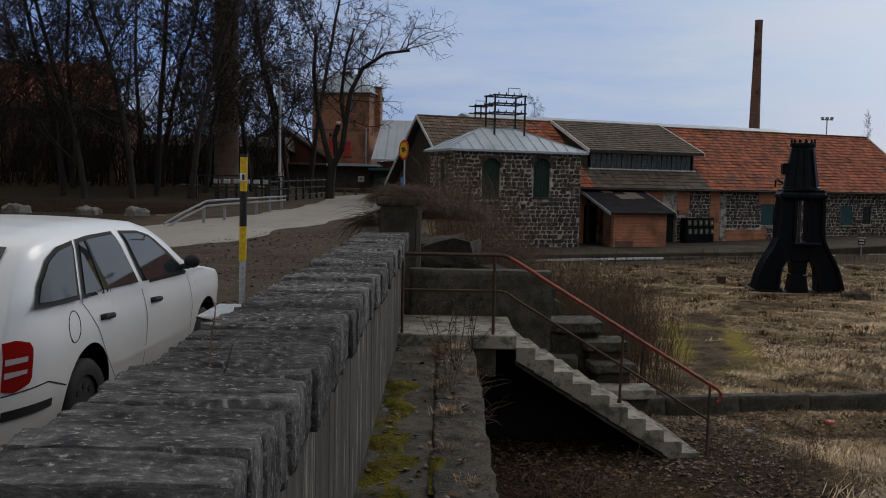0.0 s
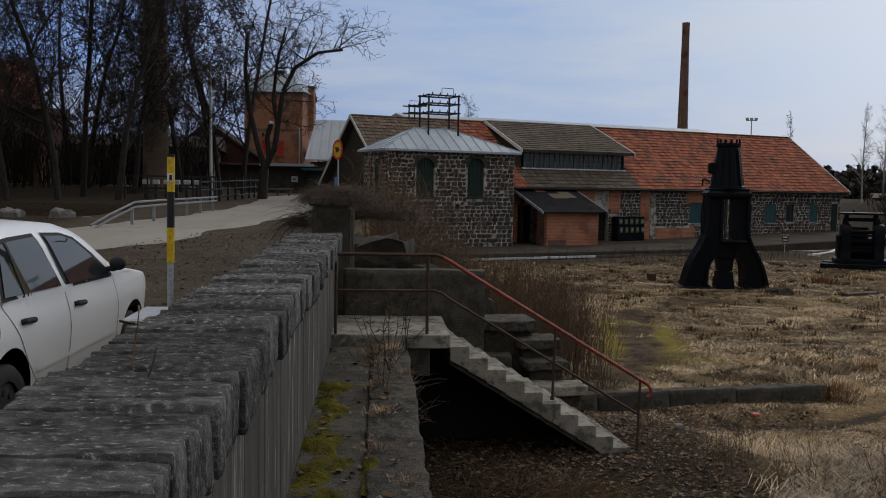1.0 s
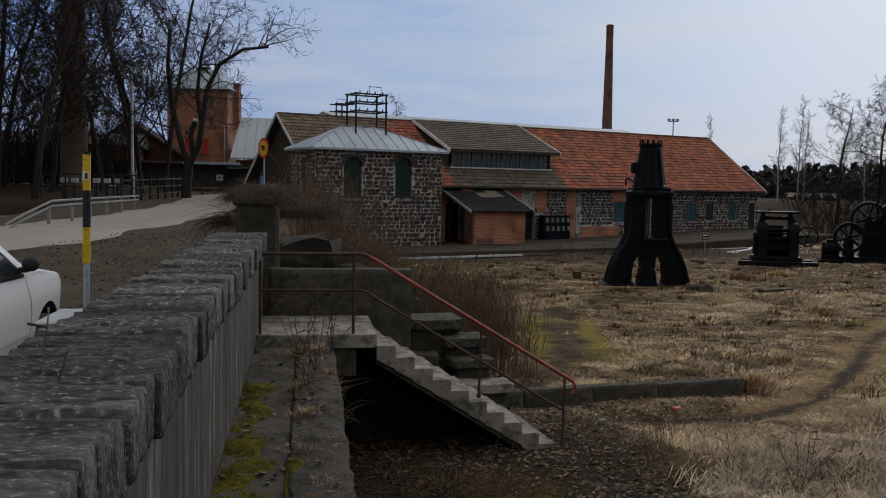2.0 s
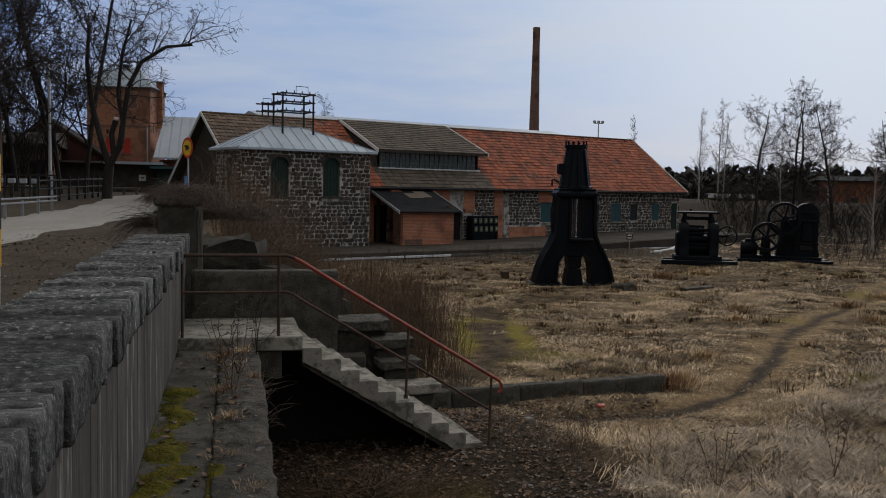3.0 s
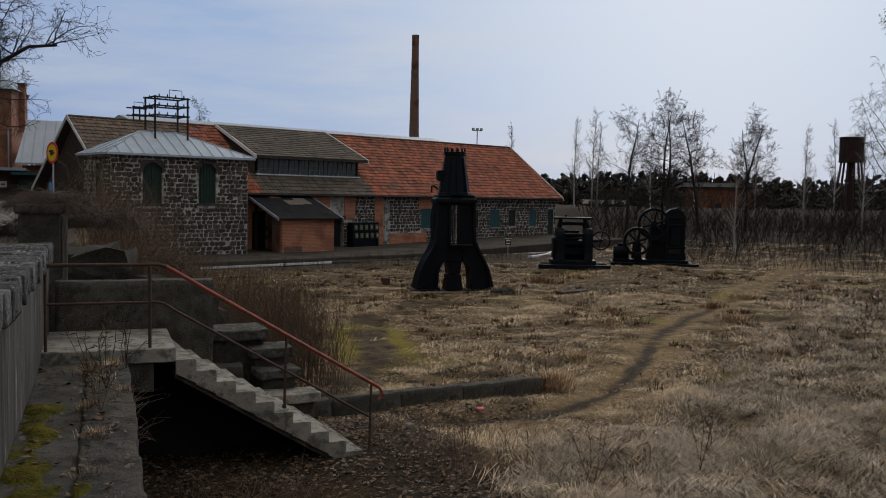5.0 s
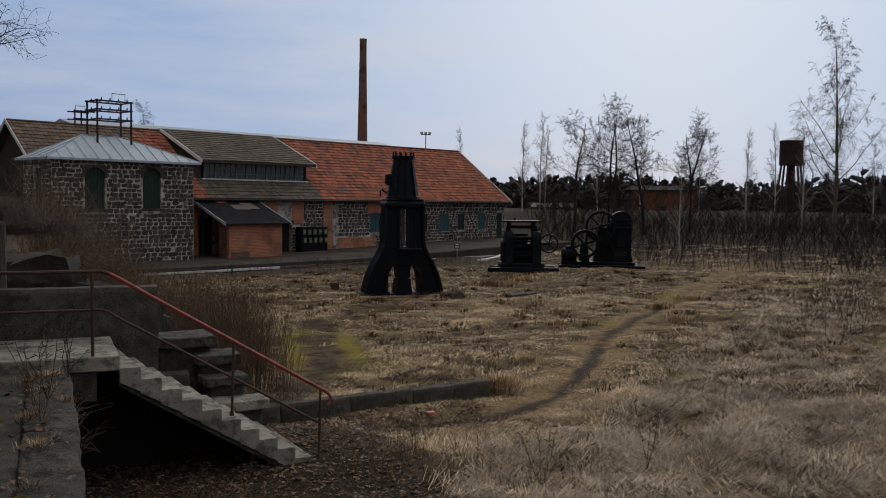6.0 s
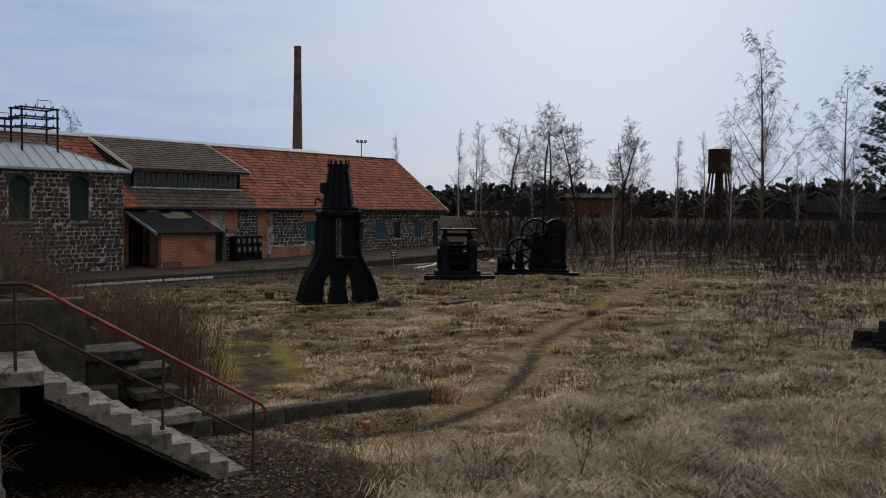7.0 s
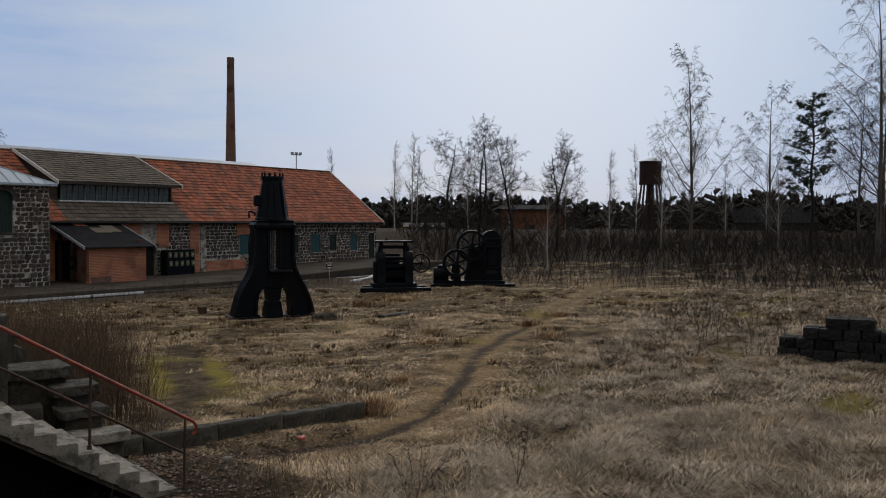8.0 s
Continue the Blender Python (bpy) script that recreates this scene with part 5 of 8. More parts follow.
def dock():
    """The raised apron in front of the hall, rising to the far end."""
    us = np.linspace(-44, 1.2, 60)
    verts, faces = [], []
    for u in us:
        z = 0.33 + 0.42 * float(smooth01(u, -20, 0))
        r = 0.03 * math.sin(u * 2.7) + 0.02 * math.sin(u * 7.1)
        for v, zz in ((0.4, z), (-3, z), (-6.1 + r, z - 0.03), (-6.2 + r, z - 0.07), (-6.22 + r, -0.3)):
            verts.append((u, v, zz))
    for i in range(len(us) - 1):
        for j in range(4):
            a = i * 5 + j
            faces.append((a, a + 1, a + 6, a + 5))
    ob = sheet("dock", verts, faces, M_ROADD)
    ob.matrix_basis = HALL
    tagged(ob, "raised grey concrete apron with broken edge before the workshop", "apron", kind="structure")
    k = empty("rail_line", HALL)
    rng = random.Random(8)
    u = -37.0
    while u < -1:
        w = rng.uniform(2.2, 4.2)
        part("rail", boxed(u, u + w - 0.03, -6.45, -6.38, 0.0, 0.10 + 0.02 * rng.random(), 0.01), M_SNOW if rng.random() > 0.4 else M_CONCRETE, k)
        u += w
    tagged(k, "pale edging rail along the foot of the apron", "edging", kind="structure")


M_ROADD = surface("old_apron", (0.042, 0.034, 0.028), (0.088, 0.074, 0.06), 0.7, 30, 0.98, 0.6, (0.035, 0.029, 0.023), 0.7, spec=0.05)
dock()


def chimney_stack(name, x, y, z0, h, r0, r1, material, label, square=False):
    ob = empty(name, pose(x, y, z0))
    n = 4 if square else 24
    bm = bmesh.new()
    rings = []
    for k in range(13):
        z = h * k / 12
        r = r0 + (r1 - r0) * k / 12
        if k == 12:
            r *= 1.08
        rings.append([bm.verts.new((r * math.cos(a), r * math.sin(a), z)) for a in (2 * math.pi * (i + 0.5) / n for i in range(n))])
    for a, b in zip(rings, rings[1:]):
        for i in range(n):
            bm.faces.new((a[i], a[(i + 1) % n], b[(i + 1) % n], b[i]))
    bm.faces.new(rings[-1])
    part("shaft", bm, material, ob)
    part("crown", cone(bmesh.new(), (0, 0, h - 0.02), (0, 0, h + 0.3), r1 * 1.1, r1 * 1.1, n), M_BRICKD, ob)
    tagged(ob, label, "chimney")


chimney_stack("factory_chimney", 32.45, 95.2, 0, 20.7, 0.72, 0.36, M_BRICKD, "slender tapering dark brick factory chimney")


def rear_building():
    ob = empty("rear_building", HALL)
    part("wall", boxed(-22, 7.2, 16, 26, 0, 7.4), M_BRICKD, ob)
    bm = bmesh.new()
    prof = [(15.6, 7.35), (15.6, 7.5), (21, 8.72), (26.4, 7.5), (26.4, 7.35)]
    lo = [bm.verts.new((-22.4, v, z)) for v, z in prof]
    hi = [bm.verts.new((7.6, v, z)) for v, z in prof]
    bm.faces.new(lo)
    bm.faces.new(hi[::-1])
    for i in range(5):
        bm.faces.new((lo[i], lo[(i + 1) % 5], hi[(i + 1) % 5], hi[i]))
    part("roof", bm, M_SHEETG, ob, "grey sheet-metal roof")
    tagged(ob, "long brick hall with low grey sheet roof behind", "building")


rear_building()

# ---- machines standing in the field ----


def steam_hammer():
    ob = empty("steam_hammer", pose(11.85, 29.95, 0.0, 0, 0, -8))
    # two bow-legged side frames, drawn as outlines and given depth, with thick rims
    def leg(s):
        outer = [(1.43, 0.0), (1.37, 0.35), (1.26, 0.75), (1.09, 1.12), (0.88, 1.48), (0.74, 1.82), (0.70, 2.3), (0.69, 3.18)]
        inner = [(0.19, 3.18), (0.19, 2.4), (0.20, 1.75), (0.26, 1.22), (0.34, 1.10), (0.46, 1.02), (0.56, 0.84), (0.60, 0.58), (0.60, 0.30), (0.56, 0.0)]
        return [(s * x, z) for x, z in outer + inner]

    for s in (-1, 1):
        bm = slab(bmesh.new(), leg(s), -0.32, 0.32)
        frame_part = part("side_frame", bm, M_IRON, ob, "bow-legged black cast iron frame")
        rim = bmesh.new()
        pts = [(1.43, 0.0), (1.37, 0.35), (1.26, 0.75), (1.09, 1.12), (0.88, 1.48), (0.74, 1.82), (0.70, 2.3), (0.69, 3.18)]
        for a, b in zip(pts, pts[1:]):
            slab(rim, [(s * a[0], a[1]), (s * b[0], b[1]), (s * (b[0] - 0.09), b[1]), (s * (a[0] - 0.09), a[1])], -0.46, 0.46)
        part("outer_flange", rim, M_IRON, frame_part)
        rim = bmesh.new()
        pts = [(0.26, 1.18), (0.34, 1.10), (0.46, 1.02), (0.56, 0.84), (0.60, 0.58), (0.61, 0.35), (0.66, 0.0)]
        for a, b in zip(pts, pts[1:]):
            slab(rim, [(s * a[0], a[1]), (s * b[0], b[1]), (s * (b[0] + 0.08), b[1]), (s * (a[0] + 0.08), a[1])], -0.45, 0.45)
        part("inner_flange", rim, M_IRON, frame_part)
        part("foot", boxed(min(s * 0.40, s * 1.56), max(s * 0.40, s * 1.56), -0.55, 0.55, -0.1, 0.09, 0.02), M_IRON, frame_part)
        for k in range(3):
            part("bolt", cone(bmesh.new(), (s * (0.6 + 0.35 * k), -0.48, 0.09), (s * (0.6 + 0.35 * k), -0.48, 0.17), 0.05, 0.05, 6), M_IRON, frame_part)
        part("guide", boxed(min(s * 0.16, s * 0.26), max(s * 0.16, s * 0.26), -0.40, -0.31, 1.7, 3.1, 0.01), M_IRON, frame_part)
    part("collar", boxed(-0.74, 0.74, -0.52, 0.52, 3.08, 3.36, 0.09), M_IRON, ob, "heavy bolted collar")
    part("collar_lip", boxed(-0.66, 0.66, -0.46, 0.46, 3.36, 3.43, 0.03), M_IRON, ob)
    for k in range(6):
        part("collar_bolt", cone(bmesh.new(), (-0.65 + 0.26 * k, -0.57, 3.22), (-0.65 + 0.26 * k, -0.51, 3.22), 0.05, 0.05, 6), M_IRON, ob)
    bm = bmesh.new()
    rings = []
    for z, rx in ((3.42, 0.60), (3.50, 0.59), (3.52, 0.565), (4.3, 0.445), (4.80, 0.365), (4.84, 0.365), (4.85, 0.405), (4.95, 0.405), (4.96, 0.38), (4.96, 0.2)):
        rings.append([bm.verts.new((rx * math.cos(a), rx * 0.9 * math.sin(a), z)) for a in (2 * math.pi * i / 12 + 0.26 for i in range(12))])
    for a, b in zip(rings, rings[1:]):
        for i in range(12):
            bm.faces.new((a[i], a[(i + 1) % 12], b[(i + 1) % 12], b[i]))
    bm.faces.new(rings[-1])
    cyl = part("cylinder", bm, M_IRON, ob, "tapered black cylinder housing")
    for k in range(12):
        a = 2 * math.pi * k / 12
        x, y = 0.37 * math.cos(a), 0.33 * math.sin(a)
        part("stud", cone(bmesh.new(), (x, y, 4.95), (x, y, 5.07 + 0.02 * (k % 2)), 0.028, 0.028, 6), M_IRON, cyl)
    for a in (-2.2, -1.57, -0.94):
        ca, sa = math.cos(a), math.sin(a)
        part("rib", pipe(bmesh.new(), [(0.605 * ca, 0.545 * sa, 3.5), (0.40 * ca, 0.36 * sa, 4.74)], 0.03, 6), M_IRON, cyl)
    part("steam_chest", boxed(-0.62, -0.38, -0.16, 0.18, 3.92, 4.30, 0.03, pose(0, 0, 0)), M_IRON, ob)
    part("chest_cover", boxed(-0.64, -0.62, -0.12, 0.14, 3.96, 4.26, 0.008), M_IRON, ob)
    part("valve_lever", pipe(bmesh.new(), [(-0.6, -0.1, 3.62), (-0.78, -0.1, 3.74), (-0.84, -0.1, 3.72), (-0.84, -0.1, 3.5)], 0.03, 6), M_IRON, ob)
    part("piston_rod", cone(bmesh.new(), (0.0, 0.0, 1.70), (0.0, 0.0, 3.2), 0.05, 0.05, 12), M_STEEL, ob, "worn dull steel rod")
    part("hammer_head", boxed(-0.3, 0.3, -0.34, 0.34, 1.02, 1.72, 0.05), M_IRON, ob, "hanging hammer block")
    part("tray", boxed(-0.28, 0.56, -0.72, -0.3, 1.60, 1.70, 0.03), M_IRON, ob)
    bm = bmesh.new()
    for z0, z1, a, b in ((0.62, 1.04, 0.25, 0.21), ):
        slab(bm, [(-a, z1), (a, z1), (b, z0), (-b, z0)], -0.3, 0.3)
    part("die", bm, M_IRON, ob)
    bm = slab(bmesh.new(), [(-0.22, 0.6), (0.22, 0.6), (0.31, 0.0), (-0.31, 0.0)], -0.36, 0.36)
    part("anvil", bm, M_IRON, ob, "iron anvil block")
    part("pipe", pipe(bmesh.new(), [(-0.8, -0.3, 3.2), (-0.9, -0.34, 2.6), (-0.88, -0.36, 1.9)], 0.025, 6), M_IRON, ob)
    tagged(ob, "tall black cast iron steam hammer on bowed legs", "steam hammer")


M_STEEL = surface("dull_steel", (0.16, 0.15, 0.14), (0.24, 0.22, 0.2), 3, 30, 0.4, 0.1, metal=0.7)
steam_hammer()


def plate_press():
    """Machine of two frames under a flat table, with a hand wheel."""
    ob = empty("rolling_machine", pose(21.4, 38.35, 0.02, 0, 0, -22))
    part("base_beam", boxed(-1.75, 1.65, -1.0, -0.65, 0, 0.22, 0.03), M_IRON, ob)
    part("base_beam", boxed(-1.55, 1.65, 0.35, 0.7, 0, 0.22, 0.03), M_IRON, ob)
    part("bed", boxed(-1.15, 1.0, -0.75, 0.6, 0.2, 0.42, 0.04), M_IRON, ob)
    for x in (-0.72, 0.62):
        bm = slab(bmesh.new(), [(-0.66, 0.4), (0.50, 0.4), (0.46, 0.75), (0.42, 1.62), (0.36, 1.80), (0.24, 1.91), (0.08, 1.95), (-0.30, 1.95), (-0.46, 1.90), (-0.56, 1.78), (-0.60, 1.6), (-0.60, 0.8)], -0.2, 0.2)
        bmesh.ops.rotate(bm, cent=(0, 0, 0), matrix=Matrix.Rotation(math.pi / 2, 3, "Z"), verts=bm.verts)
        bmesh.ops.translate(bm, vec=(x, -0.1, 0), verts=bm.verts)
        bmesh.ops.bevel(bm, geom=list(bm.edges), offset=0.03, segments=2, affect="EDGES")
        f = part("side_frame", bm, M_IRON, ob, "heavy black cast frame")
        part("boss", cone(bmesh.new(), (x - 0.24, -0.15, 1.2), (x + 0.24, -0.15, 1.2), 0.22, 0.22, 14), M_IRON, f)
        part("boss", cone(bmesh.new(), (x - 0.24, -0.15, 0.75), (x + 0.24, -0.15, 0.75), 0.2, 0.2, 14), M_IRON, f)
    for z, r in ((0.72, 0.17), (1.18, 0.16), (1.6, 0.09)):
        part("roller", cone(bmesh.new(), (-0.6, -0.12, z), (0.55, -0.12, z), r, r, 16), M_IRON, ob, "black iron roller")
    part("back_plate", boxed(-0.7, 0.25, 0.1, 0.16, 0.4, 1.8), M_IRON, ob)
    part("back_plate", boxed(0.25, 0.62, 0.1, 0.16, 0.4, 1.3), M_IRON, ob)
    part("tie_bar", boxed(-0.75, 0.65, -0.5, -0.42, 0.92, 1.0), M_IRON, ob)
    part("tie_bar", boxed(-0.75, 0.65, -0.45, -0.37, 1.42, 1.5), M_IRON, ob)
    for x in (-0.68, 0.5):
        for y in (-0.3, 0.2):
            part("column", cone(bmesh.new(), (x, y, 1.8), (x, y, 2.35), 0.07, 0.07, 10), M_IRON, ob)
    part("table_top", boxed(-1.0, 0.85, -0.5, 0.45, 2.36, 2.45, 0.02), M_IRON, ob)
    part("screw_beam", boxed(-0.80, 0.66, -0.16, 0.12, 2.06, 2.22, 0.03), M_IRON, ob)
    for x in (-0.72, 0.62):
        part("screw_nut", cone(bmesh.new(), (x, -0.02, 1.93), (x, -0.02, 2.10), 0.13, 0.11, 8), M_IRON, ob)
    part("screw", cone(bmesh.new(), (-0.4, 0, 2.46), (-0.4, 0, 2.56), 0.05, 0.05, 8), M_IRON, ob)
    part("cover", boxed(-1.05, -0.72, -0.5, 0.4, 0.42, 1.5, 0.08), M_IRON, ob)
    part("shaft", cone(bmesh.new(), (0.6, -0.25, 1.35), (1.2, -0.25, 1.35), 0.05, 0.05, 8), M_IRON, ob)
    spoked_wheel("hand_wheel", (1.25, -0.25, 1.35), 0.46, 0.06, 0.07, 6, ob, "spoked hand wheel", 0.07)
    tagged(ob, "black iron rolling machine with a spoked hand wheel", "machine")


plate_press()


def power_shear():
    """A tall housing with a round head, driven through a belt wheel and a flywheel by a motor."""
    ob = empty("flywheel_machine", pose(26.7, 39.6, 0.02, 0, 0, -28))
    for y in (-0.85, 0.35):
        part("base_beam", boxed(-2.15, 2.25, y, y + 0.5, 0, 0.14, 0.03), M_IRON, ob)
    part("bed_plate", boxed(-1.2, 1.75, -0.6, 0.6, 0.13, 0.30, 0.03), M_IRON, ob)
    arc = [(1.03 + 0.5 * math.cos(a), 2.50 + 0.42 * math.sin(a)) for a in np.linspace(0, math.pi, 11)]
    outline = [(0.42, 0.28), (1.66, 0.28), (1.62, 0.55), (1.53, 0.75), (1.53, 1.35), (1.57, 1.45), (1.57, 2.30)] + arc + [(0.50, 1.5), (0.46, 0.8)]
    bm = slab(bmesh.new(), outline, -0.42, 0.42)
    bmesh.ops.bevel(bm, geom=list(bm.edges), offset=0.035, segments=2, affect="EDGES")
    body = part("body", bm, M_IRON, ob, "massive black cast iron body with rounded head")
    for z, d in ((0.95, 0.10), (1.42, 0.07), (2.06, 0.12), (2.46, 0.06)):
        part("shelf_rib", boxed(0.56, 1.60, -0.42 - d, -0.40, z - 0.05, z + 0.05, 0.015), M_IRON, body)
    for x in (0.62, 1.48):
        part("upright_rib", boxed(x - 0.06, x + 0.06, -0.50, -0.40, 0.35, 2.40, 0.015), M_IRON, body)
    part("slide", boxed(0.80, 1.30, -0.52, -0.40, 1.05, 1.98, 0.03), M_IRON, body)
    # Flat near-black plate: the opening's shade is only in its colour.
    part("die_opening", boxed(0.74, 1.36, -0.47, -0.41, 0.62, 0.88, 0.01), M_VOID, body)
    for k in range(6):
        x, z = (0.72 if k % 2 else 1.38), 2.18 + 0.1 * (k // 2)
        part("bolt", cone(bmesh.new(), (x, -0.48, z), (x, -0.41, z), 0.035, 0.035, 6), M_IRON, body)
    part("gear_case", slab(bmesh.new(), [(-0.35, 0.28), (0.50, 0.28), (0.50, 1.95), (0.30, 2.05), (0.02, 1.90), (-0.20, 1.35)], -0.30, 0.30), M_IRON, ob, "dark gear case")
    part("gear_guard", cone(bmesh.new(), (0.42, -0.46, 1.62), (0.42, -0.34, 1.62), 0.50, 0.50, 24), M_IRON, ob, "round gear guard")
    spoked_wheel("flywheel", (-0.05, -0.72, 2.14), 0.80, 0.13, 0.22, 6, ob, "large spoked flywheel", 0.15)
    part("axle", cone(bmesh.new(), (-0.05, -0.95, 2.14), (-0.05, 0.5, 2.14), 0.08, 0.08, 10), M_IRON, ob)
    part("axle_bracket", slab(bmesh.new(), [(-0.22, 1.2), (0.16, 1.2), (0.08, 2.26), (-0.18, 2.26)], -0.56, -0.40), M_IRON, ob)
    spoked_wheel("belt_wheel", (-0.86, -0.98, 1.24), 0.72, 0.15, 0.24, 6, ob, "smaller broad-rimmed belt wheel", 0.13)
    part("axle", cone(bmesh.new(), (-0.86, -1.2, 1.24), (-0.86, 0.5, 1.24), 0.07, 0.07, 10), M_IRON, ob)
    part("bearing_stand", slab(bmesh.new(), [(-0.98, 0.0), (-0.56, 0.0), (-0.72, 1.32), (-0.96, 1.32)], -0.80, -0.60), M_IRON, ob)
    part("bearing_stand", slab(bmesh.new(), [(-1.05, 0.28), (-0.62, 0.28), (-0.76, 1.3), (-0.96, 1.3)], 0.25, 0.42), M_IRON, ob)
    part("lever", cone(bmesh.new(), (0.42, -0.2, 1.95), (0.40, -0.2, 3.25), 0.05, 0.04, 8), M_IRON, ob)
    part("lever_grip", cone(bmesh.new(), (0.40, -0.2, 3.08), (0.40, -0.2, 3.25), 0.075, 0.06, 8), M_IRON, ob)
    m = part("motor", cone(bmesh.new(), (-2.0, -0.3, 0.62), (-1.25, -0.3, 0.62), 0.36, 0.36, 18), M_IRON, ob, "round electric motor")
    part("motor_foot", boxed(-2.02, -1.2, -0.66, 0.06, 0.12, 0.34, 0.02), M_IRON, m)
    part("terminal_box", boxed(-1.8, -1.45, -0.45, -0.15, 0.95, 1.10, 0.03), M_IRON, m)
    part("shaft_end", cone(bmesh.new(), (-1.25, -0.3, 0.62), (-0.95, -0.3, 0.62), 0.09, 0.09, 10), M_IRON, m)
    for k in range(6):
        part("fin", cone(bmesh.new(), (-1.95 + 0.12 * k, -0.3, 0.62), (-1.92 + 0.12 * k, -0.3, 0.62), 0.40, 0.40, 18), M_IRON, m)
    tagged(ob, "black iron shearing machine with two spoked flywheels", "machine")


power_shear()

# ---- the white estate car ----
GROUND_CAR = 1.72


def estate_car():
    ob = empty("estate_car", pose(-3.13, 4.90, GROUND_CAR, 0, 0, 87.5))
    # local x runs from the tail to the nose, z up, the car's right side is -y
    tops = [(0.0, 0.52), (0.02, 0.70), (0.06, 0.88), (0.12, 1.04), (0.20, 1.18), (0.28, 1.255), (0.42, 1.305), (0.7, 1.345), (1.1, 1.365), (1.6, 1.365), (1.95, 1.345), (2.2, 1.285), (2.5, 1.15), (2.8, 0.99), (3.0, 0.925), (3.3, 0.885), (3.7, 0.825), (4.0, 0.74), (4.13, 0.66), (4.2, 0.55), (4.22, 0.45)]
    W = 0.815

    def top(x):
        return float(np.interp(x, [p[0] for p in tops], [p[1] for p in tops]))

    def belt(x):
        return 0.91 - 0.03 * (x - 0.3) / 2.5

    axles, ra = (0.92, 3.38), 0.345

    def low(x):
        z = 0.235 + 0.1 * max(0, (0.35 - x)) + 0.02 * max(0, x - 3.9)
        for c in axles:
            if abs(x - c) < ra:
                z = max(z, 0.29 + math.sqrt(ra * ra - (x - c) ** 2))
        return z

    def half(x, z):
        """Half the car's width at a place of its side."""
        w = W
        w -= 0.13 * max(0, (0.45 - x) / 0.45) ** 2 + 0.24 * max(0, (x - 3.55) / 0.67) ** 2
        b = belt(x)
        if z > b:
            w -= 0.24 * (z - b) + 0.9 * max(0, (z - b - 0.32)) ** 1.5
        w -= 0.05 * max(0, (0.62 - z) / 0.35) ** 2
        w += 0.012 * math.exp(-((z - 0.70) / 0.09) ** 2) - 0.02 * max(0, (z - 0.8) / 0.13) * (z <= b)
        return w

    xs = sorted(set([round(v, 4) for v in np.linspace(0, 4.22, 90)] + [c + ra * math.cos(a) for c in axles for a in np.linspace(0, math.pi, 19)]))
    nz = 22
    for name in ("body",):
        bm = bmesh.new()
        rows = {1: [], -1: []}
        for x in xs:
            lo, hi = low(x), top(x)
            for s in (1, -1):
                col = []
                for k in range(nz + 1):
                    z = lo + (hi - lo) * k / nz
                    col.append(bm.verts.new((x, s * half(x, z) * (1 if k < nz else 0.985), z)))
                rows[s].append(col)
        for s in (1, -1):
            for a, b in zip(rows[s], rows[s][1:]):
                for k in range(nz):
                    bm.faces.new((a[k], b[k], b[k + 1], a[k + 1]))
        # across the top
        na = 8
        bridge = []
        for i, x in enumerate(xs):
            l, r = rows[1][i][nz], rows[-1][i][nz]
            line = [l]
            for k in range(1, na):
                t = k / na
                crown = 0.03 * (1 - (2 * t - 1) ** 2)
                line.append(bm.verts.new((x, l.co.y + (r.co.y - l.co.y) * t, l.co.z + crown)))
            line.append(r)
            bridge.append(line)
        for a, b in zip(bridge, bridge[1:]):
            for k in range(na):
                bm.faces.new((a[k], b[k], b[k + 1], a[k + 1]))
        # floor and ends
        for i in (0, len(xs) - 1):
            bm.faces.new(rows[1][i][:-1] + bridge[i] + rows[-1][i][:-1][::-1])
        body = part("body", bm, M_CARPAINT, ob, "dusty white painted body", smooth=True)
    part("underbody", boxed(0.15, 4.05, -0.66, 0.66, 0.2, 0.5), M_RUBBER, body)

    def side_panel(name, outline, off, material, parent, label="", thick=0.0):
        """A panel that follows the car's flank, from an outline in x and z."""
        for s in (-1, 1):
            bm = bmesh.new()
            n = 8
            # fan of strips between the lower and upper edge of the outline
            lo = outline[0]
            hi = outline[1]
            cols = []
            for k in range(n * 2 + 1):
                t = k / (n * 2)
                p = np.array([np.interp(t, np.linspace(0, 1, len(lo)), [q[0] for q in lo]), np.interp(t, np.linspace(0, 1, len(lo)), [q[1] for q in lo])])
                r = np.array([np.interp(t, np.linspace(0, 1, len(hi)), [q[0] for q in hi]), np.interp(t, np.linspace(0, 1, len(hi)), [q[1] for q in hi])])
                col = []
                for j in range(n + 1):
                    x, z = p + (r - p) * j / n
                    col.append(bm.verts.new((x, s * (half(x, z) + off), z)))
                cols.append(col)
            for a, b in zip(cols, cols[1:]):
                for j in range(n):
                    bm.faces.new((a[j], b[j], b[j + 1], a[j + 1]))
            part(name, bm, material, parent, label, smooth=True)

    # dark surrounds, then glass
    side_panel("window_seal", ([(0.235, 0.915), (0.42, 0.910), (0.755, 0.905)], [(0.30, 1.05), (0.44, 1.185), (0.60, 1.245), (0.85, 1.272)]), 0.008, M_RUBBER, body)
    side_panel("side_window", ([(0.275, 0.945), (0.45, 0.940), (0.715, 0.938)], [(0.335, 1.05), (0.465, 1.165), (0.61, 1.22), (0.81, 1.245)]), 0.016, M_CARGLASS, body, "dark quarter window")
    side_panel("window_seal", ([(0.80, 0.905), (1.75, 0.885)], [(0.895, 1.275), (1.10, 1.29), (1.50, 1.297)]), 0.008, M_RUBBER, body)
    side_panel("side_window", ([(0.835, 0.932), (1.715, 0.912)], [(0.92, 1.252), (1.11, 1.267), (1.48, 1.274)]), 0.016, M_CARGLASS, body, "rear door window")
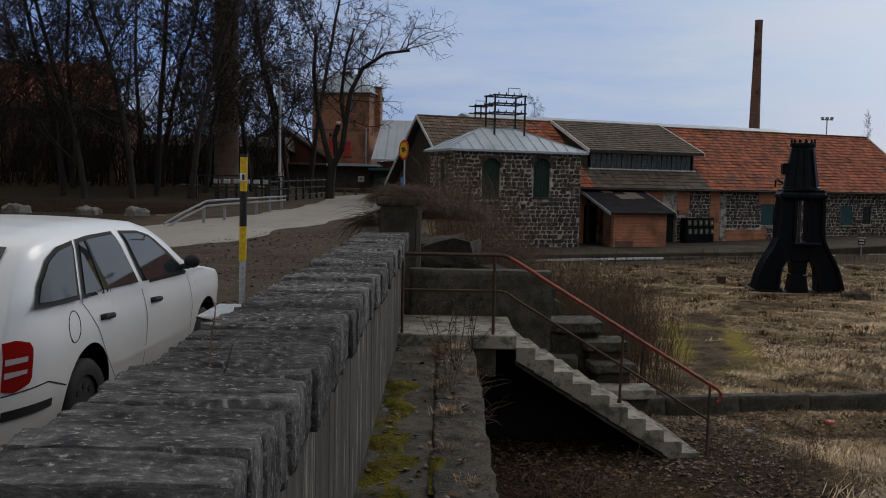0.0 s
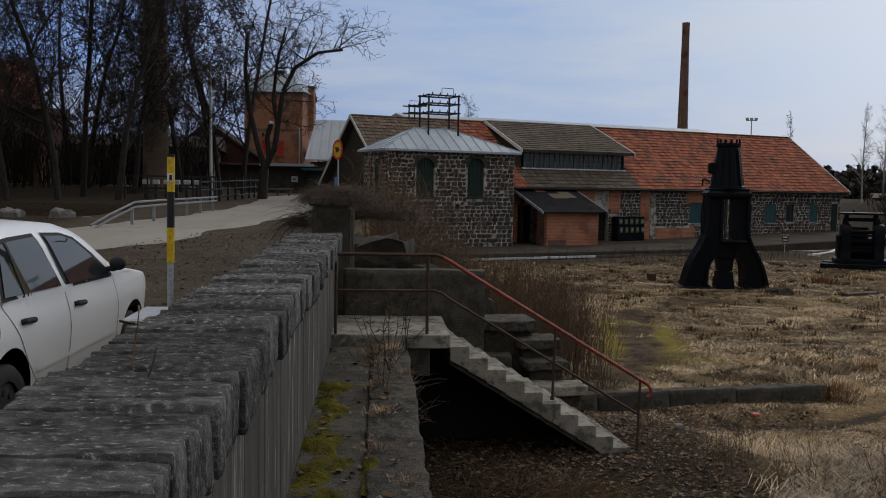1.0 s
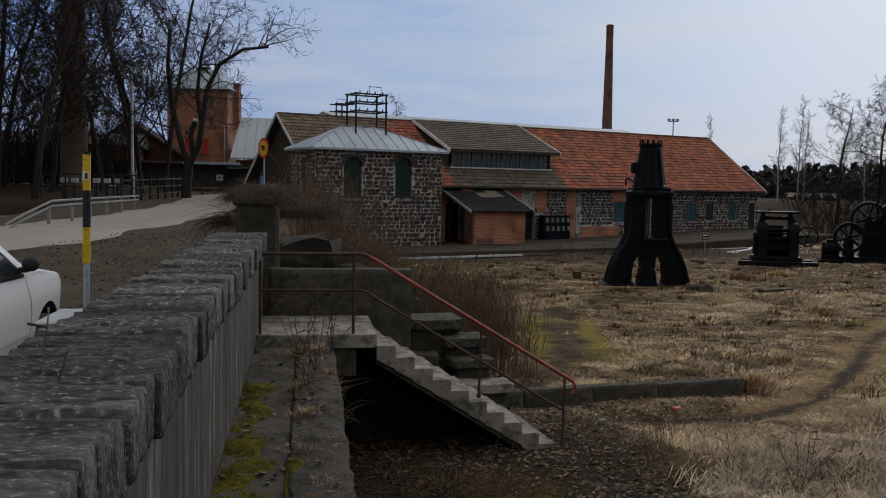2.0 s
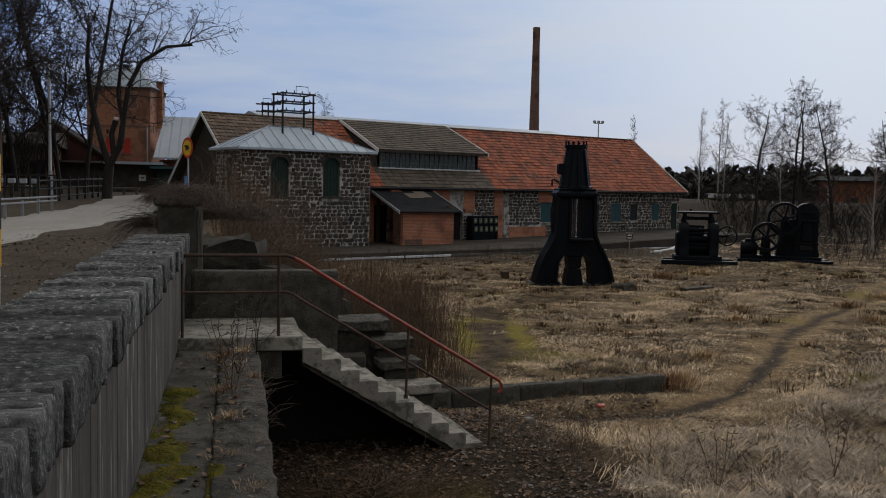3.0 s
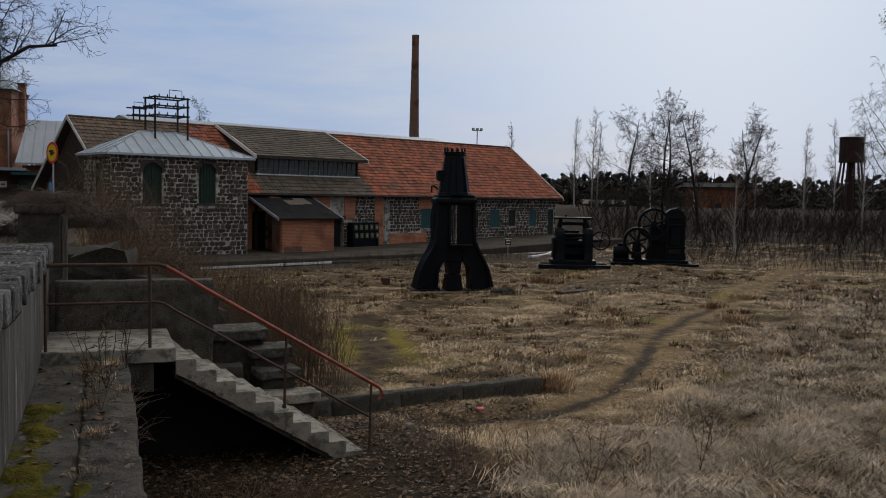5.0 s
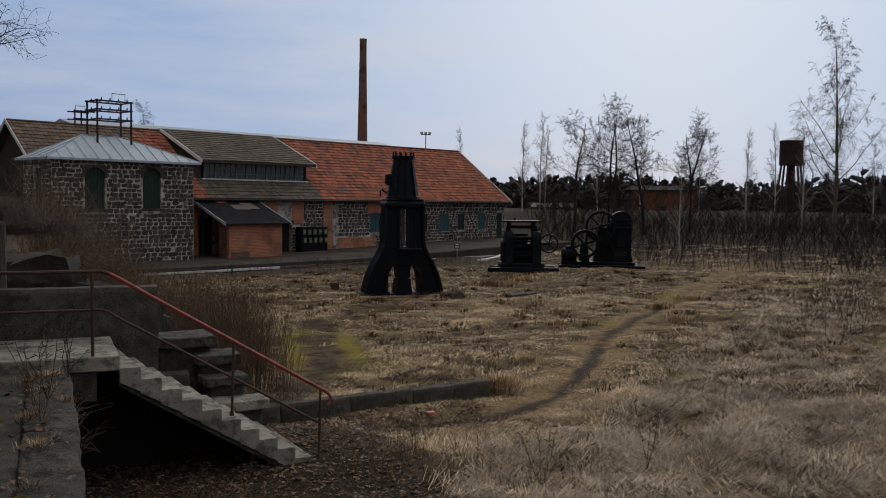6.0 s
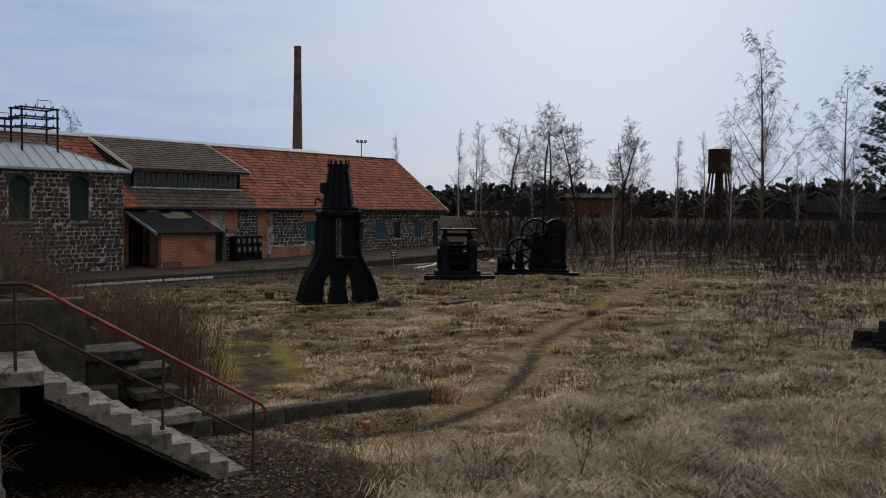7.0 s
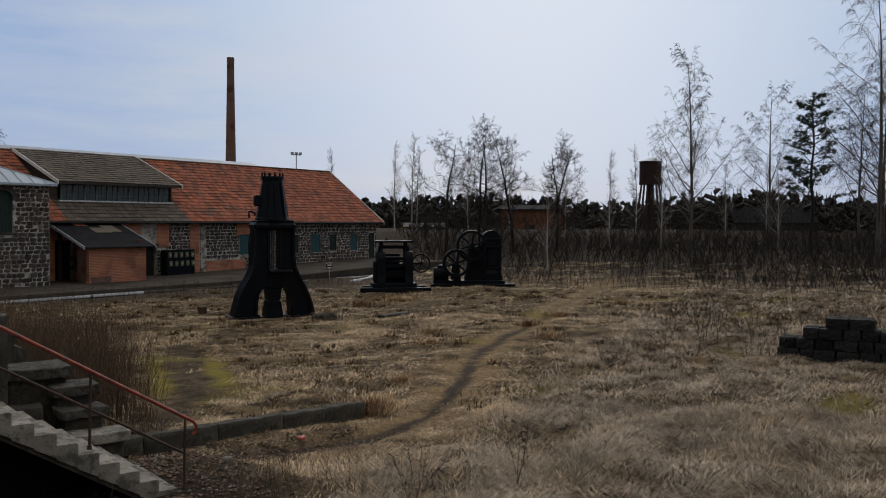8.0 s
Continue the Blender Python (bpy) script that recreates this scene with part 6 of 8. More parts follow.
    side_panel("window_bar", ([(1.10, 0.925), (1.13, 0.925)], [(1.00, 1.262), (1.03, 1.262)]), 0.021, M_RUBBER, body)
    side_panel("window_seal", ([(1.83, 0.883), (2.80, 0.868)], [(1.62, 1.295), (1.95, 1.278), (2.15, 1.235), (2.45, 1.09), (2.77, 0.90)]), 0.008, M_RUBBER, body)
    side_panel("side_window", ([(1.865, 0.910), (2.70, 0.895)], [(1.65, 1.272), (1.94, 1.256), (2.12, 1.215), (2.40, 1.08), (2.67, 0.92)]), 0.016, M_CARGLASS, body, "front door window")
    # shut lines
    for pts in ([(1.88, 0.30), (1.90, 0.6), (1.80, 0.89)], [(1.36, 0.36), (1.20, 0.50), (1.02, 0.70), (0.79, 0.905)], [(2.92, 0.30), (2.95, 0.6), (2.82, 0.88)]):
        side_panel("door_gap", ([(x - 0.004, z) for x, z in pts], [(x + 0.004, z) for x, z in pts]), 0.002, M_RUBBER, body)
    side_panel("door_gap", ([(1.36, 0.30), (2.92, 0.29)], [(1.36, 0.308), (2.92, 0.298)]), 0.002, M_RUBBER, body)
    side_panel("rub_strip", ([(1.34, 0.435), (2.88, 0.445)], [(1.34, 0.465), (2.88, 0.475)]), 0.010, M_CARPAINT, body)
    side_panel("bumper_strip", ([(0.03, 0.38), (0.40, 0.39)], [(0.03, 0.43), (0.40, 0.435)]), 0.012, M_RUBBER, body, "black bumper strip")
    side_panel("bumper_seam", ([(0.03, 0.500), (0.36, 0.520), (0.58, 0.46)], [(0.03, 0.507), (0.36, 0.527), (0.585, 0.466)]), 0.003, M_RUBBER, body)
    side_panel("tail_light", ([(0.02, 0.53), (0.10, 0.515), (0.19, 0.545), (0.205, 0.575)], [(0.02, 0.765), (0.10, 0.77), (0.185, 0.75), (0.205, 0.72)]), 0.012, M_REDLENS, body, "red tail light with clear bands")
    side_panel("light_band", ([(0.03, 0.655), (0.165, 0.66)], [(0.03, 0.685), (0.165, 0.685)]), 0.016, M_CLEARLENS, body)
    side_panel("light_band", ([(0.03, 0.59), (0.165, 0.60)], [(0.03, 0.62), (0.165, 0.62)]), 0.016, M_CLEARLENS, body)
    # round fuel flap on the right flank
    ring = bmesh.new()
    fy = lambda x, z: -(half(x, z) + 0.001)
    loop_pts = [(0.68 + 0.078 * math.cos(a), 0.76 + 0.085 * math.sin(a)) for a in (2 * math.pi * k / 24 for k in range(25))]
    pipe(ring, [(x, fy(x, z), z) for x, z in loop_pts], 0.0028, 5)
    part("fuel_flap", ring, M_RUBBER, body)
    # door handles and mirrors
    for s in (-1, 1):
        for x in (1.08, 1.98):
            y = s * (half(x, 0.80) + 0.022)
            h = part("door_handle", pipe(bmesh.new(), [(x - 0.02, s * half(x, 0.76), 0.76), (x, y, 0.765), (x + 0.08, y, 0.76), (x + 0.15, y, 0.755), (x + 0.17, s * half(x, 0.76), 0.75)], 0.017, 8), M_RUBBER, body, "black door handle")
        mx = 2.70
        mir = bmesh.new()
        bmesh.ops.create_uvsphere(mir, u_segments=14, v_segments=10, radius=1, matrix=Matrix.Translation((mx, s * (half(mx, 0.95) + 0.10), 0.985)) @ Matrix.Diagonal((0.05, 0.07, 0.058, 1)))
        mob = part("wing_mirror", mir, M_RUBBER, body, "black plastic wing mirror", smooth=True)
        part("mirror_stalk", boxed(mx - 0.03, mx + 0.04, min(s * half(mx, 0.93), s * (half(mx, 0.93) + 0.08)), max(s * half(mx, 0.93), s * (half(mx, 0.93) + 0.08)), 0.92, 0.96, 0.01), M_RUBBER, mob)
    # windscreen and rear window lie on the top sheet
    def top_panel(name, x0, x1, w, off, label):
        bm = bmesh.new()
        grid = []
        for i in range(9):
            x = x0 + (x1 - x0) * i / 8
            z = top(x)
            hw = half(x, z) * 0.985 * w
            grid.append([bm.verts.new((x, -hw + 2 * hw * j / 8, z + 0.03 * (1 - (w * (2 * j / 8 - 1)) ** 2) + off)) for j in range(9)])
        for a, b in zip(grid, grid[1:]):
            for j in range(8):
                bm.faces.new((a[j], b[j], b[j + 1], a[j + 1]))
        part(name, bm, M_CARGLASS, body, label, smooth=True)

    top_panel("windscreen", 2.18, 2.86, 0.9, 0.012, "dark windscreen")
    top_panel("rear_window", 0.06, 0.27, 0.88, 0.014, "dark rear window")
    part("rear_bumper", boxed(-0.05, 0.12, -0.66, 0.66, 0.30, 0.58, 0.04), M_CARPAINT, body)
    for c in axles:
        for s in (-1, 1):
            y0 = s * 0.60
            y1 = s * 0.795
            w = bmesh.new()
            prof = [(0.17, y0), (0.275, y0), (0.298, y0 + s * 0.03), (0.298, y1 - s * 0.03), (0.27, y1), (0.19, y1 - s * 0.012)]
            rings = [[w.verts.new((c + r * math.cos(a), y, 0.298 + r * math.sin(a))) for r, y in prof] for a in (2 * math.pi * k / 30 for k in range(30))]
            for k in range(30):
                a, b = rings[k], rings[(k + 1) % 30]
                for j in range(len(prof) - 1):
                    w.faces.new((a[j], a[j + 1], b[j + 1], b[j]))
            wheel = empty("wheel")
            wheel.parent = ob
            part("tyre", w, M_RUBBER, wheel, smooth=True)
            rim = cone(bmesh.new(), (c, y1 - s * 0.06, 0.298), (c, y1 - s * 0.03, 0.298), 0.19, 0.185, 26)
            r = part("rim", rim, M_RIM, wheel, "dull dark steel rim")
            for k in range(8):
                a = 2 * math.pi * k / 8
                q = (c + 0.12 * math.cos(a), 0.298 + 0.12 * math.sin(a))
                part("rim_slot", cone(bmesh.new(), (q[0], y1 - s * 0.035, q[1]), (q[0], y1 - s * 0.022, q[1]), 0.022, 0.022, 8), M_RUBBER, wheel)
            part("arch_liner", cone(bmesh.new(), (c, s * 0.45, 0.31), (c, s * 0.62, 0.31), 0.34, 0.34, 26), M_RUBBER, wheel)
    # the flanks reach lower than the belt line's proportions, and the wheels stand lower with them
    for child in ob.children_recursive:
        if child.type != "MESH":
            continue
        wheel_piece = child.parent.name.startswith("wheel")
        for v in child.data.vertices:
            if wheel_piece:
                v.co.z -= 0.10
            elif v.co.z < 0.85:
                v.co.z = 0.85 - (0.85 - v.co.z) * 1.16
    tagged(ob, "white estate car, dusty, parked beside the parapet", "car")


M_RIM = surface("dirty_steel_rim", (0.05, 0.05, 0.05), (0.1, 0.1, 0.1), 5, 30, 0.5, 0.2, metal=0.5)
estate_car()


def marker_pole():
    x, y, z0 = -1.64, 7.3, 1.72
    ob = empty("marker_pole", pose(x, y, z0, 0, 0.6, 0))
    r = 0.03
    for name, a, b, mat, label in (("shaft", 0.0, 1.02, M_ZINC, "grey steel shaft"), ("yellow_band", 1.02, 1.30, M_YELLOW, "yellow band"), ("black_band", 1.30, 1.585, M_BLACK, "black band"), ("yellow_band", 1.585, 1.86, M_YELLOW, "yellow band"), ("cap", 1.86, 1.885, M_BLACK, "black cap")):
        part(name, cone(bmesh.new(), (0, 0, a), (0, 0, b), r if a else r * 0.8, r if a else r * 0.8, 16), mat, ob, label, smooth=False)
    st = bmesh.new()
    box(st, -0.024, 0.024, -0.0335, -0.030, 1.665, 1.73)
    part("sticker", st, M_WHITE, ob, "small pale worn sticker")
    part("sticker_bar", boxed(-0.006, 0.014, -0.036, -0.0335, 1.675, 1.72), M_BLACK, ob)
    tagged(ob, "yellow and black banded marker pole behind the parapet", "marker pole")


marker_pole()


def meter_box():
    ob = empty("meter_box", pose(-1.44, 6.27, 1.72, 0, 0, 0))
    part("cabinet", boxed(-0.18, 0.18, -0.28, 0.28, 0, 0.73, 0.01), M_ZINC, ob, "grey sheet-steel cabinet")
    part("lid", boxed(-0.205, 0.205, -0.31, 0.31, 0.735, 0.765, 0.01), M_ZINC, ob, "pale grey sloping lid")
    tagged(ob, "low pale grey sheet-steel cabinet behind the parapet", "cabinet")


meter_box()

# ---- across the road: brick tower, sheds, rails, fence ----


def hood(x, y):
    return float(height(x, y))


def brick_tower():
    ob = empty("brick_tower", pose(-9.75, 91.0, 2.3, 0, 0, -9))
    w, h = 2.85, 9.65
    holes = [(0.35, 1.05, 3.6, 5.0), (-1.2, -0.6, 3.7, 5.0)]
    bm = bmesh.new()
    for a, b, c, d in cells(-w, w, -1, h, holes):
        box(bm, a, b, -w, -w + 0.4, c, d)
    part("front_wall", bm, M_BRICKT, ob, "orange-red brick with dark stains")
    part("side_wall", boxed(w - 0.4, w, -w + 0.4, w, -1, h), M_BRICKT, ob)
    part("side_wall", boxed(-w, -w + 0.4, -w + 0.4, w, -1, h), M_BRICKT, ob)
    part("back_wall", boxed(-w + 0.4, w - 0.4, w - 0.4, w, -1, h), M_BRICKT, ob)
    part("cornice", boxed(-w - 0.1, w + 0.1, -w - 0.1, w + 0.1, h - 0.25, h + 0.05), M_BRICKD, ob)
    part("string_course", boxed(-w - 0.06, w + 0.06, -w - 0.06, -w, h - 3.6, h - 3.45), M_BRICKD, ob)
    for a, b, c, d in holes:
        s = part("window", boxed(a, b, -w + 0.1, -w + 0.16, c, d), M_RED, ob, "bright red shutter")
        part("window_sill", boxed(a - 0.1, b + 0.1, -w - 0.08, -w, c - 0.12, c), M_BRICKD, s)
    # Flat near-black plates: the vents' inner shade is in their colour.
    for x, z in ((-0.15, 6.4), (1.4, 6.9), (-1.0, 5.6)):
        part("vent", boxed(x - 0.12, x + 0.12, -w - 0.01, -w + 0.02, z - 0.16, z + 0.16), M_VOID, ob, "small dark vent")
    part("niche", boxed(1.0, 1.6, -w - 0.012, -w + 0.02, 7.8, 8.9), M_BRICKD, ob)
    bm = bmesh.new()
    lo = [bm.verts.new(p) for p in ((-w - 0.3, -w - 0.3, h + 0.05), (w + 0.3, -w - 0.3, h + 0.05), (w + 0.3, w + 0.3, h + 0.05), (-w - 0.3, w + 0.3, h + 0.05))]
    hi = [bm.verts.new(p) for p in ((-1.2, -1.2, h + 1.95), (1.2, -1.2, h + 1.95), (1.2, 1.2, h + 1.95), (-1.2, 1.2, h + 1.95))]
    bm.faces.new(lo[::-1])
    bm.faces.new(hi)
    for i in range(4):
        bm.faces.new((lo[i], lo[(i + 1) % 4], hi[(i + 1) % 4], hi[i]))
    roof = part("roof", bm, M_SHEETT, ob, "blue-grey sheet hip roof")
    part("hood", boxed(-0.3, 0.3, -0.3, 0.3, h + 1.9, h + 2.4), M_BLACK, roof)
    ch = part("chimney", boxed(w - 0.05, w + 0.5, -0.3, 0.4, h - 3.5, h + 0.7), M_BRICKT, ob, "brick side chimney")
    part("chimney_cap", boxed(w - 0.11, w + 0.57, -0.38, 0.48, h + 0.7, h + 0.9), M_BRICKD, ch)
    part("downpipe", cone(bmesh.new(), (w - 0.25, -w - 0.06, -1), (w - 0.25, -w - 0.06, h - 3.4), 0.07, 0.07, 8), M_ZINC, ob)
    tagged(ob, "square orange-red brick tower with red shutters", "tower")


M_SHEETT = surface("blue_grey_sheet", (0.22, 0.27, 0.31), (0.33, 0.38, 0.42), 0.7, 15, 0.5, 0.1, metal=0.2)
brick_tower()


def sheet_roof_house():
    ob = empty("sheet_roof_house", pose(-4.3, 86.5, 2.3, 0, 0, 0))
    part("wall", boxed(-2.0, 5.0, -2.5, 2.5, -1, 3.0), M_BRICKT, ob, "orange brick")
    bm = bmesh.new()
    prof = [(-3.4, 3.05), (-3.4, 3.2), (0.6, 7.05), (3.4, 4.2), (3.4, 4.05)]
    lo = [bm.verts.new((-2.45 + (0.7 if z > 6 else 0), v, z)) for v, z in prof]
    hi = [bm.verts.new((5.2, v, z)) for v, z in prof]
    bm.faces.new(lo)
    bm.faces.new(hi[::-1])
    for i in range(5):
        bm.faces.new((lo[i], lo[(i + 1) % 5], hi[(i + 1) % 5], hi[i]))
    roof = part("roof", bm, M_SHEETG, ob, "plain grey sheet-metal roof")
    for k in range(9):
        x = -2.0 + 0.8 * k
        part("seam", pipe(bmesh.new(), [(x, -3.4, 3.24), (x + 0.2, 0.6, 7.09)], 0.025, 4), M_SHEETG, roof)
    tagged(ob, "brick house with steep grey sheet-metal roof", "building")


sheet_roof_house()


def long_shed():
    """Low dark sheds with pale eaves behind the fence."""
    ob = empty("long_shed", pose(-13.5, 79.5, 2.3))
    part("wall", boxed(-16, 7.6, 0, 3, -1, 2.45), M_DARKSTONE, ob, "dark stone wall")
    part("roof", boxed(-16.3, 7.9, -0.7, 3.3, 2.45, 2.62), M_TIMBER, ob)
    part("fascia", boxed(3.2, 7.9, -0.78, -0.71, 2.45, 2.68), M_SHEETG, ob, "pale metal eaves board")
    part("fascia", boxed(-16.3, 3.1, -0.78, -0.71, 2.50, 2.66), M_BARKG, ob, "weathered grey eaves board")
    part("notice", boxed(5.9, 6.45, -0.06, -0.01, 1.1, 1.6), M_WHITE, ob, "white notice board")
    part("notice_mark", boxed(6.05, 6.3, -0.07, -0.061, 1.3, 1.4), M_BLACK, ob)
    tagged(ob, "low dark stone shed with pale eaves", "shed")
    ob = empty("timber_shed", pose(-4.0, 77.2, 2.3))
    part("wall", boxed(-2.0, 3.0, 0, 3, -1, 2.1), M_GREEN, ob, "dark green boards")
    part("roof", boxed(-2.5, 3.4, -0.5, 3.3, 2.1, 2.3), M_TEAL, ob, "faded green roof edge")
    part("window", boxed(-1.4, -0.5, -0.02, 0.02, 0.6, 1.5), M_PANE, ob)
    tagged(ob, "small dark green timber shed", "shed")
    ob = empty("dark_barn", pose(-15.8, 84, 2.3))
    bm = slab(bmesh.new(), [(-4.5, -1), (5.2, -1), (5.2, 2.9), (0.3, 6.3), (-4.5, 2.9)], 0, 6)
    part("wall", bm, M_BARNRED, ob, "dark red boards")
    for s in (-1, 1):
        bm = slab(bmesh.new(), [(0.3, 6.4), (0.3, 6.2), (0.3 + s * 5.4, 2.6), (0.3 + s * 5.4, 2.8)], -0.4, 6.4)
        part("roof", bm, M_TIMBER, ob, "dark roof")
    tagged(ob, "dark red timber barn behind the trees", "barn")


M_DARKSTONE = surface("dark_stone_wall", (0.04, 0.035, 0.03), (0.085, 0.072, 0.06), 1.5, 14, 0.95, 0.4, (0.13, 0.11, 0.09), 0.3)
M_BARNRED = surface("dark_red_boards", (0.045, 0.015, 0.012), (0.075, 0.025, 0.018), 1.2, 12, 0.9, 0.2, stretch=(6, 6, 0.5))
long_shed()


def ochre_works(x, y, wide, tall, name, label, arch_z, roof_h, n, wall):
    ob = empty(name, pose(x, y, 2.0, 0, 0, 6))
    wins = []
    for k in range(n):
        u = -wide / 2 + (k + 0.5) * wide / n
        wins.append((u - 0.6, u + 0.6, arch_z, arch_z + 1.9))
    bm = bmesh.new()
    for a, b, c, d in cells(-wide / 2, wide / 2, -1, tall, wins):
        box(bm, a, b, 0, 0.4, c, d)
    part("front_wall", bm, wall, ob, "ochre-orange brick")
    part("side_wall", boxed(wide / 2 - 0.4, wide / 2, 0.4, 9, -1, tall), wall, ob)
    part("side_wall", boxed(-wide / 2, -wide / 2 + 0.4, 0.4, 9, -1, tall), wall, ob)
    for a, b, c, d in wins:
        w = part("window", boxed(a, b, 0.25, 0.28, c, d), M_PANE, ob, "dark tall window")
        fr = bmesh.new()
        for t in (0.25, 0.5, 0.75):
            box(fr, a + t * (b - a) - 0.03, a + t * (b - a) + 0.03, 0.2, 0.248, c, d)
        part("glazing_bar", fr, M_TIMBER, w)
        part("window_arch", slab(bmesh.new(), [(a - 0.1, d), (a + 0.1, d + 0.3), (b - 0.1, d + 0.3), (b + 0.1, d)], -0.03, 0.1), M_BRICKD, w)
    bm = bmesh.new()
    prof = [(-0.6, tall - 0.05), (-0.6, tall + 0.12), (4.7, tall + roof_h), (9.6, tall + 0.12), (9.6, tall - 0.05)]
    lo = [bm.verts.new((-wide / 2 - 0.5, v, z)) for v, z in prof]
    hi = [bm.verts.new((wide / 2 + 0.5, v, z)) for v, z in prof]
    bm.faces.new(lo)
    bm.faces.new(hi[::-1])
    for i in range(5):
        bm.faces.new((lo[i], lo[(i + 1) % 5], hi[(i + 1) % 5], hi[i]))
    part("roof", bm, M_TILE_RED if roof_h > 2 else M_TIMBER, ob, "orange tiled roof" if roof_h > 2 else "dark low roof")
    tagged(ob, label, "building")
    return ob


M_OCHRED = brickwork("dull_ochre_brick", (0.28, 0.11, 0.045), (0.2, 0.08, 0.035), (0.17, 0.13, 0.09))
ochre_works(-38.0, 80, 13.0, 7.6, "ochre_works", "large ochre brick works behind bare trees", 1.6, 4.4, 5, M_OCHRED)
ochre_works(-31.5, 67, 14.0, 6.2, "ochre_wing", "dark brick wing with tall windows behind bare trees", 1.6, 0.6, 5, M_BRICKD)
ochre_works(-19.5, 75, 12.0, 4.0, "ochre_hall", "low ochre brick hall with arched windows", 1.0, 1.2, 5, M_OCHRED)
M_BRICKC = brickwork("old_chimney_brick", (0.20, 0.11, 0.06), (0.13, 0.075, 0.045), (0.16, 0.13, 0.10), c=(0.06, 0.045, 0.032))
chimney_stack("brick_chimney", -14.05, 58.2, 1.9, 34, 0.80, 0.66, M_BRICKC, "massive tall weathered brick chimney between bare trees")


def street_lamp():
    ob = empty("street_lamp", pose(-10.95, 60.0, hood(-10.95, 60)))
    part("pole", cone(bmesh.new(), (0, 0, -0.2), (0, 0, 8.0), 0.11, 0.07, 12), M_WHITE, ob, "pale galvanised pole")
    part("sleeve", cone(bmesh.new(), (0, 0, 0), (0, 0, 1.5), 0.14, 0.13, 12), M_ZINC, ob)
    part("arm", cone(bmesh.new(), (0, 0, 7.95), (0.5, 0, 8.0), 0.045, 0.04, 8), M_ZINC, ob)
    part("lamp_head", boxed(0.3, 1.05, -0.14, 0.14, 7.94, 8.06, 0.04), M_ZINC, ob, "flat grey lamp head")
    tagged(ob, "tall pale steel street lamp beside the road", "street lamp")


street_lamp()


def guard_rail():
    ob = empty("guard_rail")
    pts = [(-8.65, 27.8, 0.12), (-8.3, 28.6, 0.42), (-7.85, 29.8, 0.76), (-7.55, 32.0, 0.74), (-7.2, 35.5, 0.67), (-6.87, 39.0, 0.6)]
    for z_off in (0.0, -0.16):
        bm = bmesh.new()
        for a, b in zip(pts, pts[1:]):
            p, q = Vector((a[0], a[1], float(road_height(a[1])) + a[2] + z_off)), Vector((b[0], b[1], float(road_height(b[1])) + b[2] + z_off))
            cone(bm, p, q, 0.038, 0.038, 6)
        part("beam", bm, M_ZINCD, ob, "galvanised steel beam")
    for x, y in ((-7.85, 29.8), (-7.6, 31.6), (-7.42, 33.4), (-7.24, 35.2), (-7.06, 37.0), (-6.9, 38.8)):
        z = float(road_height(y))
        part("post", boxed(x - 0.14, x - 0.05, y - 0.04, y + 0.04, z - 0.3, z + 0.60), M_ZINCD, ob)
    tagged(ob, "galvanised guard rail sloping into the verge", "guard rail")


guard_rail()


def road_fence():
    ob = empty("road_fence")
    line = [(-8.9, 46.0), (-8.2, 50.0), (-7.7, 54.5), (-7.4, 59.0)]
    for a, b in zip(line, line[1:]):
        for z in (0.25, 0.65, 1.05):
            za, zb = float(road_height(a[1])) + z, float(road_height(b[1])) + z
            part("fence_rail", cone(bmesh.new(), (a[0], a[1], za), (b[0], b[1], zb), 0.045, 0.045, 6), M_BLACK, ob)
        for k in range(3):
            t = k / 3
            x, y = a[0] + (b[0] - a[0]) * t, a[1] + (b[1] - a[1]) * t
            z = float(road_height(y))
            part("fence_post", boxed(x - 0.06, x + 0.06, y - 0.06, y + 0.06, z - 0.3, z + 1.25), M_BLACK, ob)
    tagged(ob, "black painted timber fence along the road", "fence")
    # sluice gear behind the fence
    for k in range(6):
        x = -12.6 + 0.55 * k
        s = empty("sluice_post", pose(x, 50.0, 2.1))
        part("post", boxed(-0.09, 0.09, -0.1, 0.1, -0.6, 1.05, 0.01), M_DARKCON, s)
        part("head", boxed(-0.17, 0.17, -0.14, 0.14, 1.05, 1.3, 0.03), M_ZINC, s)
        tagged(s, "grey steel sluice post behind the black fence", "sluice post", "row of sluice posts")
    b = empty("sluice_railing", pose(-11.2, 49.6, 2.1))
    for z in (0.1, 0.8, 1.45):
        part("bar", boxed(-2.4, 2.4, -0.04, 0.04, z, z + 0.08), M_BLACK, b)
    for x in (-2.4, -1.2, 0, 1.2, 2.4):
        part("upright", boxed(x - 0.04, x + 0.04, -0.05, 0.05, -0.4, 1.5), M_BLACK, b)
    tagged(b, "black steel railing round the sluice", "railing")
    w = empty("bench", pose(-6.9, 62.5, 2.35))
    part("seat", boxed(-1.0, 1.0, -0.2, 0.2, 0.45, 0.6, 0.02), M_BARKG, w, "weathered grey planks")
    for x in (-0.8, 0.0, 0.8):
        part("leg", boxed(x - 0.08, x + 0.08, -0.15, 0.15, -0.1, 0.45), M_BARKG, w)
    tagged(w, "weathered grey plank bench at the roadside", "bench")


road_fence()


